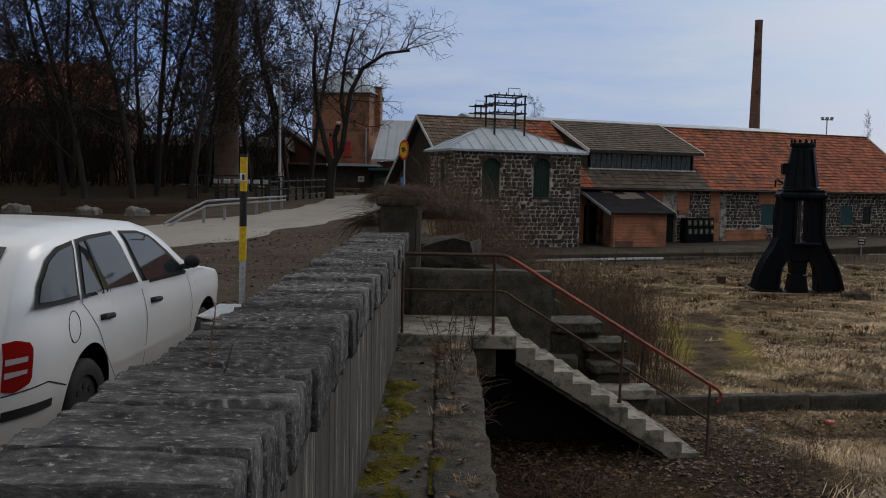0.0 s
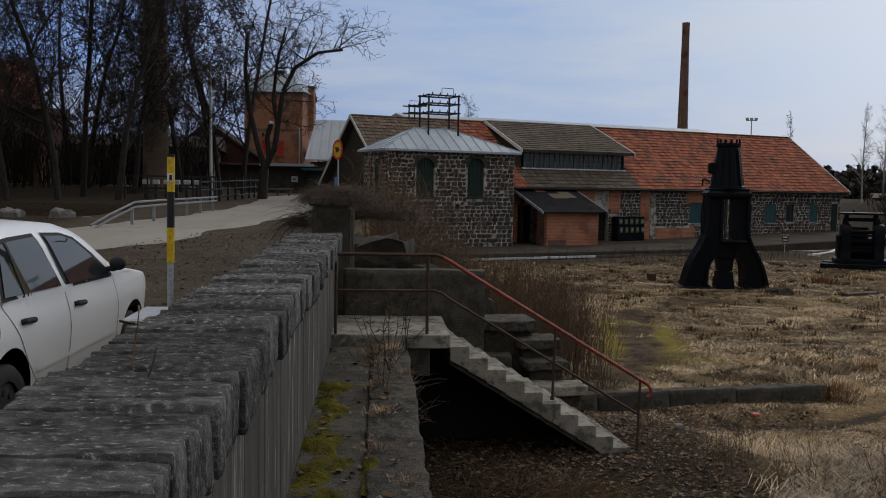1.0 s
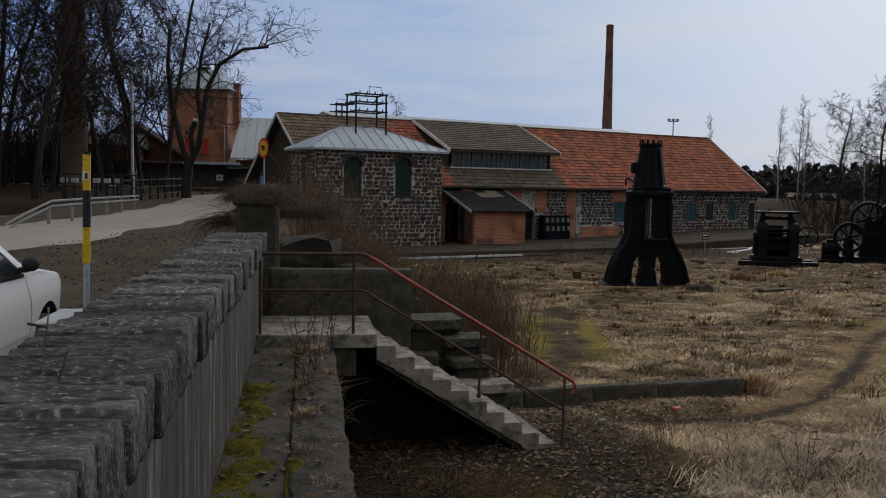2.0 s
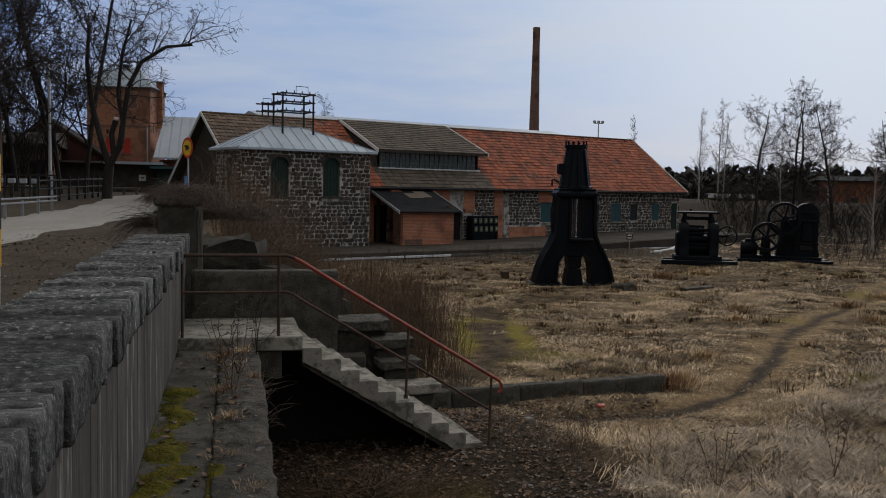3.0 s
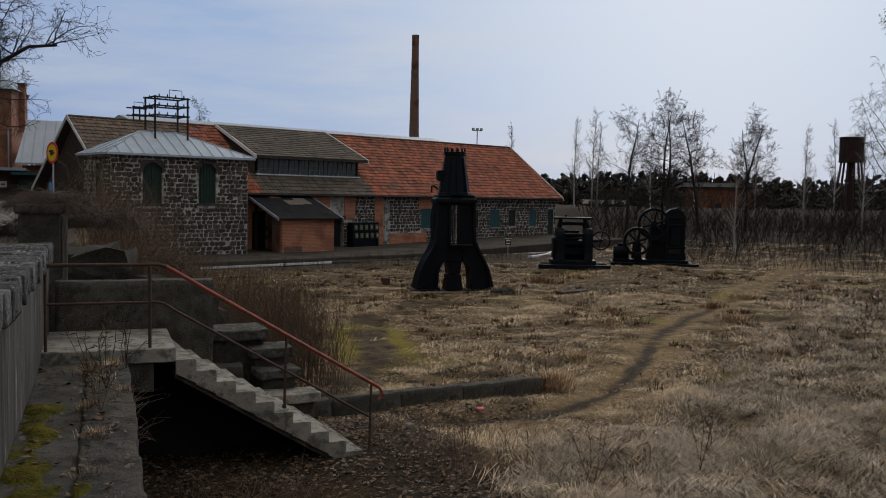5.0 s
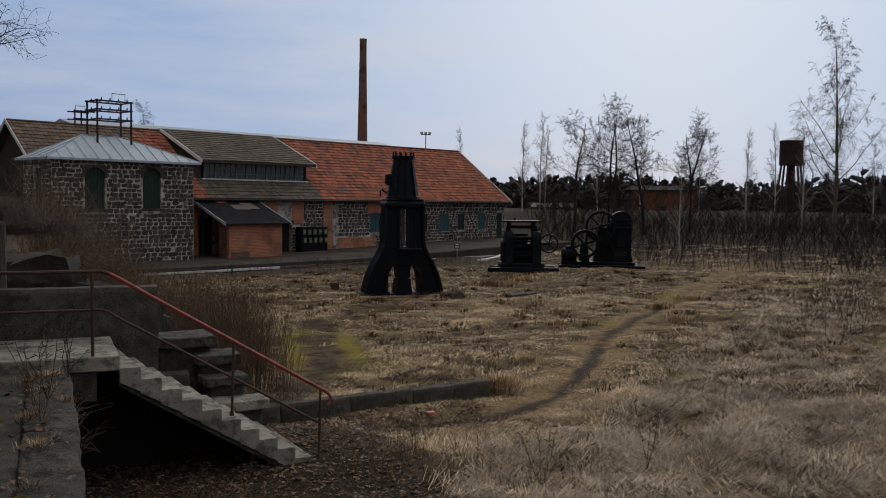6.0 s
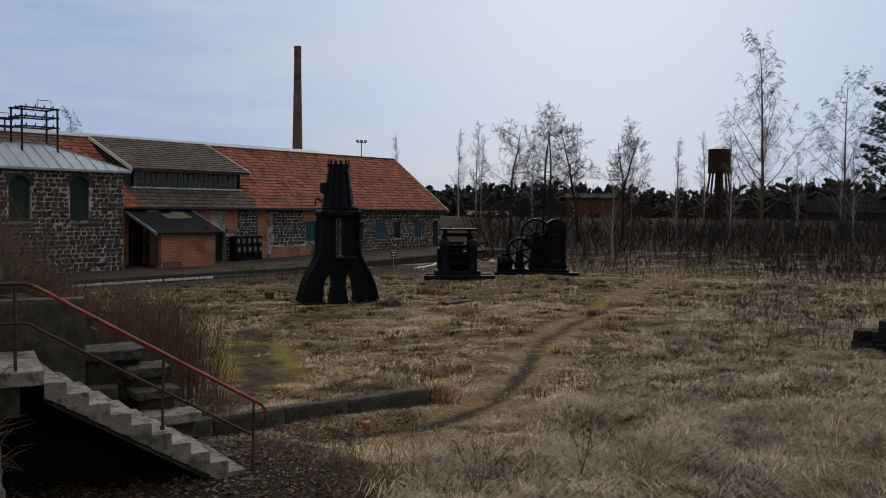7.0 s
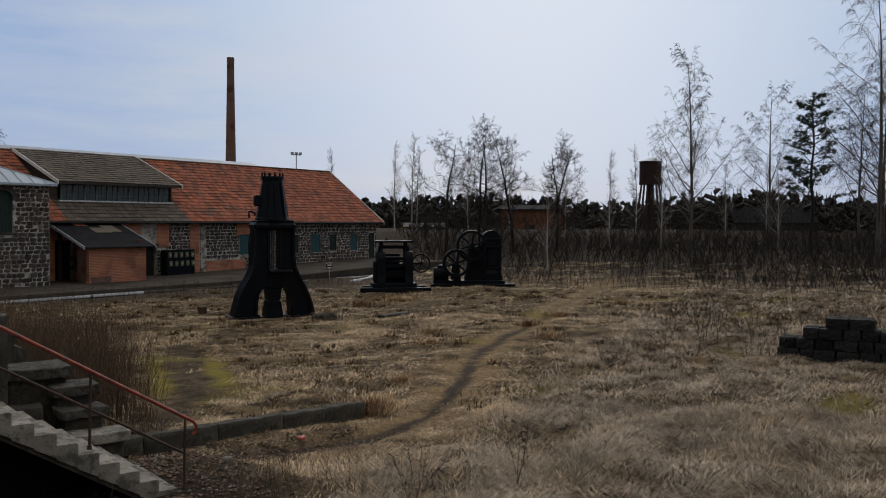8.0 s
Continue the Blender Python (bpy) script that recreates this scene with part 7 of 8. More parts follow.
def road_sign():
    ob = empty("road_sign", pose(-1.78, 40.2, 1.6, 0, 0, -58))
    part("pole", cone(bmesh.new(), (0, 0, -0.6), (0, 0, 3.7), 0.035, 0.035, 8), M_ZINC, ob)
    # a round board seen at a slant
    d = part("board", cone(bmesh.new(), (0, -0.05, 3.25), (0, -0.03, 3.25), 0.44, 0.44, 30), M_RED, ob, "round board with red rim")
    part("board_field", cone(bmesh.new(), (0, -0.058, 3.25), (0, -0.051, 3.25), 0.34, 0.34, 30), M_YELLOW, d, "yellow field")
    sym = bmesh.new()
    box(sym, -0.2, 0.12, -0.066, -0.059, 3.28, 3.36)
    box(sym, -0.12, 0.06, -0.067, -0.0595, 3.14, 3.30)
    box(sym, 0.02, 0.2, -0.068, -0.060, 3.20, 3.27)
    part("board_symbol", sym, M_BLACK, d, "dark plain symbol")
    part("lower_board", boxed(-0.26, 0.02, -0.04, -0.02, 1.4, 2.05), M_BLUE, ob, "small blue board")
    tagged(ob, "round red and yellow traffic sign on a pole", "traffic sign")


road_sign()
for k, (px_, py_, s) in enumerate([(-13.2, 33.5, 0.9), (-11.4, 33.5, 0.85), (-10.6, 33.8, 0.45), (-9.9, 33.5, 0.3), (-15.9, 33.5, 1.0), (-8.5, 32.5, 0.4)]):
    block("boulder", px_, py_, float(road_height(py_)) - 0.22, s * 0.85, s * 0.7, s * 0.55, 40 * k, 70 + k, M_GRANITE, "pale rounded granite boulder on the verge", "boulder", "boulders along the verge", 0.12 * s, (5, 5), (10, 10, 9), 0.22)

# ---- trees ----


def grow(rng, segs, p, d, length, r, level, st):
    """Adds a branch and its side branches to segs[level]."""
    steps = st["steps"][level]
    seg = length / steps
    kids = st["kids"][level] if level < len(st["kids"]) else 0
    start = st["bare"] if level == 0 else 0.18
    for i in range(steps):
        t0, t1 = i / steps, (i + 1) / steps
        d = d + Vector((rng.gauss(0, 1), rng.gauss(0, 1), rng.gauss(0, 1))) * st["wild"][level]
        d.z += st["rise"][level] - st["droop"] * (level >= st["droop_from"]) * t1
        d.normalize()
        q = p + d * seg
        ra = r * (1 - t0 * 0.86)
        rb = r * (1 - t1 * 0.86)
        segs[level].append((*p, *q, max(ra, st["thin"]), max(rb, st["thin"] * 0.7)))
        if kids and t1 > start:
            share = kids / (steps * (1 - start))
            n = int(share) + (rng.random() < share % 1)
            for _ in range(n):
                az = rng.uniform(0, 2 * math.pi)
                side = d.orthogonal().normalized()
                side = Matrix.Rotation(az, 3, d) @ side
                ang = radians(rng.uniform(*st["angle"][level]))
                e = (d * math.cos(ang) + side * math.sin(ang)).normalized()
                f = rng.uniform(0.6, 1.1) * (1 - st["crown"] * abs((t1 - start) / (1 - start) - st["belly"]))
                grow(rng, segs, p + (q - p) * rng.random(), e, length * st["ratio"][level] * f, rb * rng.uniform(0.3, 0.48), level + 1, st)
        p = q


STYLES = {
    "park": dict(steps=(10, 7, 4, 2, 1), kids=(17, 10, 7, 1.6), wild=(0.075, 0.15, 0.22, 0.28, 0.3), rise=(0.06, 0.12, 0.05, 0.0, 0), bare=0.13, angle=((38, 70), (32, 65), (35, 75), (30, 70)), ratio=(0.42, 0.46, 0.48, 0.5), crown=0.5, belly=0.15, droop=0.0, droop_from=9, thin=0.018),
    "alder": dict(steps=(9, 6, 4, 2), kids=(19, 10, 8), wild=(0.07, 0.20, 0.26, 0.3), rise=(0.08, 0.05, 0.03, 0.02), bare=0.28, angle=((45, 80), (35, 70), (35, 75)), ratio=(0.33, 0.46, 0.46), crown=0.5, belly=0.45, droop=0.0, droop_from=9, thin=0.010),
    "birch": dict(steps=(12, 6, 4, 2), kids=(28, 11, 8), wild=(0.014, 0.09, 0.14, 0.14), rise=(0.08, 0.06, -0.04, -0.08), bare=0.18, angle=((36, 58), (28, 58), (30, 60)), ratio=(0.43, 0.44, 0.55), crown=0.7, belly=0.2, droop=0.5, droop_from=2, thin=0.009),
    "slim": dict(steps=(10, 5, 3), kids=(36, 12), wild=(0.02, 0.1, 0.2), rise=(0.08, 0.08, -0.02), bare=0.28, angle=((30, 55), (30, 60)), ratio=(0.22, 0.45), crown=0.7, belly=0.1, droop=0.3, droop_from=2, thin=0.010),
    "lean": dict(steps=(8, 7, 6, 4, 3), kids=(8, 8, 7, 4), wild=(0.10, 0.16, 0.2, 0.25, 0.3), rise=(0.05, 0.05, 0.03, 0.0, 0), bare=0.3, angle=((30, 60), (30, 60), (30, 70), (30, 70)), ratio=(0.62, 0.45, 0.45, 0.5), crown=0.3, belly=0.4, droop=0.0, droop_from=9, thin=0.011),
}


def make_tree(name, style, tall, r, seed, bark, twig, lean=(0, 0), label="", category="tree", group=""):
    st = STYLES[style]
    rng = random.Random(seed)
    segs = [[] for _ in range(len(st["steps"]))]
    grow(rng, segs, Vector((0, 0, -0.3)), Vector((lean[0], lean[1], 1)).normalized(), tall, r, 0, st)
    ob = empty(name)
    v, f = bars(segs[0] + segs[1], 7)
    tr = new("trunk", fast_mesh("trunk", v, f, bark))
    tr.parent = ob
    tr.data.polygons.foreach_set("use_smooth", [True] * len(tr.data.polygons))
    v, f = bars([s for level in segs[2:] for s in level], 3)
    cr = new("crown", fast_mesh("crown", v, f, twig))
    cr.parent = ob
    return tagged(ob, label, category, group)


def plant(proto, spots):
    """The first spot takes the tree itself, the others take copies."""
    for k, (x, y, s, turn) in enumerate(spots):
        z = float(height(x, y)) - 0.05
        if k == 0:
            proto.matrix_basis = pose(x, y, z, 0, 0, turn) @ Matrix.Scale(s, 4)
            base = proto
        else:
            c = copy_thing(base, pose(x, y, z, 0, 0, turn))
            c.scale = (s, s, s)


park = [make_tree("park_tree", "park", 19, 0.165, 11 + k, M_BARK, M_TWIG, (0.05 * (k - 1), 0), "tall bare deciduous tree with dark trunk", group="bare trees beyond the road") for k in range(3)]
plant(park[0], [(-18.3, 46.0, 1.0, 0), (-24.5, 47.5, 1.05, 120), (-13.7, 48.5, 1.1, 220), (-10.9, 63.5, 1.1, 40), (-21.0, 63, 1.1, 300)])
plant(park[1], [(-20.6, 49.0, 1.05, 30), (-16.6, 52.0, 1.1, 150), (-27.5, 52, 1.1, 80), (-9.8, 66.0, 1.2, 260), (-12.4, 58, 1.0, 10)])
plant(park[2], [(-16.2, 47.0, 1.1, 75), (-23.0, 56.0, 1.15, 190), (-14.6, 55.0, 1.05, 320), (-11.9, 66, 1.15, 140), (-25.8, 46.0, 1.0, 10), (-18.5, 59, 1.15, 250)])


def lopped_tree():
    """A tree with a forked trunk, one long limb reaching over the road and two sawn stubs."""
    rng = random.Random(5)
    st = STYLES["lean"]
    segs = [[] for _ in range(5)]
    limbs = [([(0, 0, -0.3), (0.05, 0, 0.9), (0.15, 0, 1.8)], 0.30, 0.26), ([(0.15, 0, 1.8), (-0.25, 0, 3.2), (-0.75, 0.1, 5.2), (-1.0, 0.2, 7.4), (-0.9, 0.3, 9.5)], 0.20, 0.09), ([(0.15, 0, 1.8), (0.75, -0.1, 3.0), (0.95, -0.1, 4.6), (1.2, -0.2, 6.2), (1.9, -0.2, 7.6), (3.2, -0.1, 8.5), (4.6, 0, 8.7)], 0.20, 0.07), ([(0.4, 0, 2.4), (0.3, -0.1, 3.6), (0.55, -0.3, 4.4)], 0.16, 0.14), ([(0.9, -0.1, 4.2), (0.6, 0.2, 5.8), (0.8, 0.4, 8.0), (1.3, 0.5, 10.0)], 0.13, 0.06)]
    for pts, r0, r1 in limbs:
        m = len(pts) - 1
        for k, (a, b) in enumerate(zip(pts, pts[1:])):
            ra, rb = r0 + (r1 - r0) * k / m, r0 + (r1 - r0) * (k + 1) / m
            segs[0].append((*a, *b, ra, rb))
            if a[2] > 3.5 and r1 < 0.12:
                for _ in range(4):
                    t = rng.random()
                    o = Vector(a) + (Vector(b) - Vector(a)) * t
                    d = Vector((rng.gauss(0.25, 0.6), rng.gauss(0, 0.6), rng.uniform(0.1, 1.0))).normalized()
                    grow(rng, segs, o, d, rng.uniform(2.2, 4.2), 0.05, 2, dict(st, kids=(0, 0, 9, 5), steps=(8, 7, 6, 4, 3)))
    ob = empty("lopped_tree", pose(-6.75, 53.0, float(height(-6.75, 53.0))))
    v, f = bars(segs[0], 9)
    tr = new("trunk", fast_mesh("trunk", v, f, M_BARK))
    tr.parent = ob
    v, f = bars(segs[2] + segs[3] + segs[4], 3)
    cr = new("crown", fast_mesh("crown", v, f, M_TWIG))
    cr.parent = ob
    part("cut_face", cone(bmesh.new(), (0.53, -0.28, 4.36), (0.57, -0.33, 4.46), 0.145, 0.14, 12), M_MORTAR, ob, "pale sawn limb end")
    tagged(ob, "forked bare tree with lopped limbs beside the road", "tree")


lopped_tree()

alder = [make_tree("alder", "alder", 10.0, 0.17, 31 + k, M_BARK, M_TWIG, label="bare dark alder with dense fine twigs", group="bare trees at the field edge") for k in range(2)]
plant(alder[0], [(39.6, 62.6, 0.95, 20), (44.6, 60.0, 0.96, 130), (48.9, 59.6, 0.86, 200)])
plant(alder[1], [(42.3, 61.0, 1.02, 60), (47.0, 58.4, 0.9, 310), (43.2, 63.0, 1.0, 250)])
birch = make_tree("birch", "birch", 16.5, 0.17, 41, M_BARKG, M_TWIG, label="tall bare birch with drooping twigs", group="bare birches")
plant(birch, [(53.7, 49.2, 0.91, 0), (70.5, 55.0, 0.87, 90), (77.8, 50.8, 0.92, 200), (56.8, 35.6, 1.1, 300), (66, 41, 0.95, 150), (9.0, 90.0, 0.56, 40)])
slim = make_tree("young_birch", "slim", 9.0, 0.085, 44, M_BIRCH, M_TWIGB, label="slender young birch with white stem", group="young birches")
plant(slim, [(36.6, 45.5, 0.72, 0), (43.6, 78.6, 0.98, 40), (45.2, 78.0, 1.08, 120), (37.6, 80.5, 0.9, 220), (57.0, 62.0, 1.0, 20), (61.5, 60.0, 1.05, 200), (72, 66, 1.2, 80), (64, 49, 0.95, 300), (50, 75, 0.9, 10), (54, 73.5, 1.0, 70), (60, 72, 0.85, 140), (68, 70, 1.05, 230), (75, 64, 0.95, 310), (84, 66, 1.1, 30), (47, 80, 0.95, 100)])


def pine():
    rng = random.Random(77)
    ob = empty("pine", pose(65.8, 47.2, float(height(65.8, 47.2)), 0, 0, 20))
    tall = 13.2
    trunk, limbs, spots = [], [], []
    p = Vector((0, 0, -0.3))
    for i in range(12):
        q = Vector((0.1 * math.sin(i), 0.08 * math.cos(i * 1.3), tall * (i + 1) / 12))
        trunk.append((*p, *q, 0.2 * (1 - i / 13), 0.2 * (1 - (i + 1) / 13)))
        p = q
    for k in range(46):
        z = tall * (0.33 + 0.66 * (k / 46))
        z = tall * (0.33 + 0.66 * (k // 4 * 4 / 46)) + rng.uniform(-0.15, 0.15)
        L = 4.3 * (1.04 - z / tall) ** 0.6 * rng.uniform(0.55, 1.05)
        a = rng.uniform(0, 2 * math.pi)
        d = Vector((math.cos(a), math.sin(a), rng.uniform(0.0, 0.45)))
        p = Vector((0, 0, z))
        for i in range(5):
            d.z += 0.05
            q = p + d.normalized() * L / 5
            limbs.append((*p, *q, 0.05 * (1 - i / 6), 0.05 * (1 - (i + 1) / 6)))
            if i > 1:
                spots += [q + Vector((rng.gauss(0, 0.30), rng.gauss(0, 0.30), rng.gauss(0.08, 0.09))) for _ in range(4)]
            p = q
    v, f = bars(trunk + limbs, 6)
    tr = new("trunk", fast_mesh("trunk", v, f, M_BARK))
    tr.parent = ob
    needles = []
    for c in spots:
        for _ in range(26):
            d = Vector((rng.gauss(0, 1), rng.gauss(0, 1), rng.gauss(0.35, 0.7))).normalized()
            needles.append((*c, *(c + d * rng.uniform(0.14, 0.26)), 0.019, 0.008))
    v, f = bars(needles, 3)
    cr = new("crown", fast_mesh("crown", v, f, M_NEEDLE))
    cr.parent = ob
    tagged(ob, "dark green pine with tiered open crown", "pine")


pine()


def water_tower():
    ob = empty("water_tower", pose(80.0, 80.0, 0.8, 0, 0, 10))
    tank = part("tank", cone(bmesh.new(), (0, 0, 7.4), (0, 0, 10.0), 1.28, 1.28, 28), M_TANK, ob, "rust-brown steel tank")
    for k in range(14):
        a = 2 * math.pi * k / 14
        part("strake", boxed(-0.03, 0.03, -0.02, 0.02, 7.4, 10.0), M_TANK, tank, m=pose(1.29 * math.cos(a), 1.29 * math.sin(a), 0, 0, 0, math.degrees(a)))
    part("rim", cone(bmesh.new(), (0, 0, 9.9), (0, 0, 10.06), 1.36, 1.36, 28), M_TANK, tank)
    part("roof", cone(bmesh.new(), (0, 0, 10.06), (0, 0, 10.5), 1.36, 0.1, 28), M_SHEETG, tank, "pale conical roof")
    part("platform", cone(bmesh.new(), (0, 0, 7.2), (0, 0, 7.4), 1.35, 1.35, 28), M_TANK, ob)
    for k in range(6):
        a = 2 * math.pi * k / 6 + 0.3
        part("leg", cone(bmesh.new(), (2.0 * math.cos(a), 2.0 * math.sin(a), -0.5), (1.05 * math.cos(a), 1.05 * math.sin(a), 7.3), 0.14, 0.12, 8), M_TANK, ob)
        b = a + 2 * math.pi / 6
        part("brace", cone(bmesh.new(), (1.6 * math.cos(a), 1.6 * math.sin(a), 3.0), (1.6 * math.cos(b), 1.6 * math.sin(b), 3.0), 0.05, 0.05, 6), M_TANK, ob)
    part("riser", cone(bmesh.new(), (0, 0, -0.5), (0, 0, 7.3), 0.42, 0.42, 12), M_TANK, ob, "brown riser pipe")
    tagged(ob, "rusty brown water tower on splayed legs", "water tower")


M_TANK = surface("rusty_tank", (0.020, 0.011, 0.009), (0.042, 0.022, 0.016), 1.0, 15, 0.8, 0.2, (0.03, 0.02, 0.018), 0.5)
water_tower()


def lamp_mast():
    ob = empty("light_mast", pose(40.6, 96.5, 0.8))
    part("mast", cone(bmesh.new(), (0, 0, -0.5), (0, 0, 10.2), 0.1, 0.06, 8), M_ZINC, ob)
    part("crossbar", boxed(-0.6, 0.6, -0.05, 0.05, 10.1, 10.2), M_ZINC, ob)
    for x in (-0.5, 0.0, 0.5):
        part("floodlight", boxed(x - 0.15, x + 0.15, -0.12, 0.12, 10.2, 10.45, 0.02), M_ZINC, ob)
    tagged(ob, "slim floodlight mast far behind the roof", "light mast")


lamp_mast()

# ---- thickets and far woods ----


def stems(rng, n, place, tall, thick, side=3, bend=0.12, rise=0.5):
    """Thin bent stems with side twigs; place(rng) gives x and y."""
    rows = []
    for _ in range(n):
        x, y = place(rng)
        z = float(height(x, y)) - 0.05
        h = rng.uniform(*tall)
        d = Vector((rng.gauss(0, bend), rng.gauss(0, bend), 1)).normalized()
        p = Vector((x, y, z))
        r = thick * rng.uniform(0.7, 1.3)
        for i in range(4):
            d = (d + Vector((rng.gauss(0, bend * 0.6), rng.gauss(0, bend * 0.6), 0.02))).normalized()
            q = p + d * h / 4
            rows.append((*p, *q, r * (1 - i * 0.2), r * (1 - (i + 1) * 0.2)))
            if i:
                for _k in range(side):
                    a = rng.uniform(0, 2 * math.pi)
                    e = (d * rise + Vector((math.cos(a), math.sin(a), 0)) * rng.uniform(0.25, 0.6)).normalized()
                    o = p + (q - p) * rng.random()
                    m = o + e * h * rng.uniform(0.12, 0.26)
                    rows.append((*o, *m, r * 0.5, r * 0.28))
            p = q
    return rows


def thicket(name, rows, material, label, category="thicket"):
    v, f = bars(rows, 3)
    return tagged(new(name, fast_mesh(name, v, f, material)), label, category, kind="stuff")


def polar(a0, a1, d0, d1):
    def f(rng):
        a, d = radians(rng.uniform(a0, a1)), math.sqrt(rng.uniform(d0 * d0, d1 * d1))
        return d * math.sin(a), d * math.cos(a)
    return f


rng = random.Random(100)
thicket("field_edge_thicket", stems(rng, 2300, polar(30, 68, 60, 88), (0.7, 2.4), 0.021, 4, 0.34) + stems(rng, 450, polar(47, 68, 50, 61), (0.6, 1.6), 0.018, 4, 0.28), M_BRUSH, "dense bare brown thicket beyond the field")
thicket("tall_scrub", stems(rng, 750, polar(29, 68, 78, 116), (1.4, 3.3), 0.027, 6, 0.25), M_BRUSH, "taller bare scrub behind the thicket")
thicket("far_left_scrub", stems(rng, 900, polar(-42, -10.5, 62, 76), (1.8, 9.0), 0.038, 5, 0.17), M_BRUSH, "dark undergrowth beneath the park trees")


def far_woods():
    """Distant wooded rise: many small overlapping crowns, bare and coniferous."""
    rng = random.Random(55)
    rows = []
    for _ in range(3000):
        a = radians(rng.uniform(-48, 72))
        d = rng.uniform(125, 230)
        x, y = d * math.sin(a), d * math.cos(a)
        h = rng.uniform(4.6, 8.2) + 0.024 * (d - 125) + 1.2 * math.sin(a * 9) + 0.8 * math.sin(a * 23)
        z = 0.8
        h *= 1.0 - 0.24 * min(1.0, max(0.0, (math.degrees(a) - 30) / 10))
        fir = rng.random() < 0.35
        w = h * (0.13 if fir else 0.2)
        rows.append((x, y, z, x, y, z + h, 0.25, 0.05))
        for i in range(8):
            t = rng.uniform(0.2, 0.94)
            b = rng.uniform(0, 2 * math.pi)
            s = w * ((1 - t) if fir else math.sin(math.pi * min(t, 0.95)) * 0.9) + 0.3
            o = (x, y, z + h * t)
            rows.append((*o, x + s * math.cos(b) * 1.15, y + s * math.sin(b) * 1.15, z + h * t + (-0.2 if fir else 0.5), 0.42, 0.3))
    v, f = bars(rows, 3)
    tagged(new("far_woods", fast_mesh("far_woods", v, f, M_FARWOOD)), "distant dark mixed woods along the horizon", "woods", kind="stuff")


far_woods()


def far_house(name, x, y, w, h, roof_h, wall, roof, label, turn=0):
    ob = empty(name, pose(x, y, 0.8, 0, 0, turn))
    part("wall", boxed(-w / 2, w / 2, -3, 3, -0.5, h), wall, ob)
    for s in (-1, 1):
        bm = bmesh.new()
        q = [bm.verts.new(p) for p in ((-w / 2 - 0.3, s * 3.4, h - 0.1), (w / 2 + 0.3, s * 3.4, h - 0.1), (w / 2 + 0.3, 0, h + roof_h), (-w / 2 - 0.3, 0, h + roof_h))]
        top_q = [bm.verts.new(v.co + Vector((0, 0, 0.15))) for v in q]
        bm.faces.new(q)
        bm.faces.new(top_q)
        for i in range(4):
            bm.faces.new((q[i], q[(i + 1) % 4], top_q[(i + 1) % 4], top_q[i]))
        part("roof", bm, roof, ob)
    for k in range(3):
        u = -w / 2 + (k + 0.5) * w / 3
        part("window", boxed(u - 0.4, u + 0.4, -3.04, -2.98, 1.2, 2.2), M_PANE, ob)
    tagged(ob, label, "house")


M_YELLOWD = surface("faded_yellow", (0.36, 0.25, 0.04), (0.45, 0.32, 0.06), 1.5, 12, 0.8, 0.1)
M_REDHOUSE = surface("red_timber_house", (0.17, 0.065, 0.032), (0.24, 0.09, 0.045), 1, 12, 0.9, 0.1)
far_house("yellow_shed", 57.0, 95.5, 5.0, 1.9, 0.4, M_YELLOWD, M_TIMBER, "faded yellow shed far beyond the field", -25)
far_house("red_house", 77.8, 100.8, 8.5, 4.3, 0.5, M_REDHOUSE, M_FELT, "dull orange-brick house half hidden by far trees", -36)
far_house("grey_house", 100.0, 78.0, 10.0, 2.6, 2.0, M_TIMBER, M_FELT, "low house with dull dark roof among bare scrub", -40)

# ---- grass, weeds and litter ----


def blades(name, x, y, tall, width, way, lie, material, label, seed, z_off=0.0, zs=None, tone=None):
    """Bent blades of grass: way is the direction in which each lies, lie how far over it bends."""
    rs = np.random.RandomState(seed)
    n = len(x)
    z = (height(x, y) if zs is None else zs) + z_off
    d = np.stack([np.cos(way), np.sin(way)], 1)
    side = np.stack([-d[:, 1], d[:, 0]], 1) * (width / 2)[:, None]
    twist = rs.uniform(-0.6, 0.6, n)
    side = side * np.cos(twist)[:, None] + d * (np.sin(twist) * width / 2)[:, None]
    v = np.zeros((n, 5, 3))
    base = np.stack([x, y, z - 0.015], 1)
    m_out, t_out = lie * 0.35 * tall, lie * 0.95 * tall
    m_up, t_up = tall * (0.62 - 0.36 * lie), tall * (1.0 - 0.90 * lie)
    mid = base + np.stack([d[:, 0] * m_out, d[:, 1] * m_out, m_up], 1)
    tip = base + np.stack([d[:, 0] * t_out, d[:, 1] * t_out, t_up], 1)
    v[:, 0, :2], v[:, 1, :2] = base[:, :2] - side, base[:, :2] + side
    v[:, 0, 2] = v[:, 1, 2] = base[:, 2]
    v[:, 2, :2], v[:, 3, :2] = mid[:, :2] - side * 0.8, mid[:, :2] + side * 0.8
    v[:, 2, 2] = v[:, 3, 2] = mid[:, 2]
    v[:, 4] = tip
    o = (np.arange(n) * 5)[:, None]
    faces = np.concatenate([o + np.array([[0, 1, 3]]), o + np.array([[0, 3, 2]]), o + np.array([[2, 3, 4]])])
    me = fast_mesh(name, v.reshape(-1, 3), faces, material)
    shade = np.ones(n) if tone is None else tone
    me.attributes.new("tone", "FLOAT", "POINT").data.foreach_set("value", np.repeat(shade, 5).astype(np.float32))
    return tagged(new(name, me), label, "grass", kind="stuff")


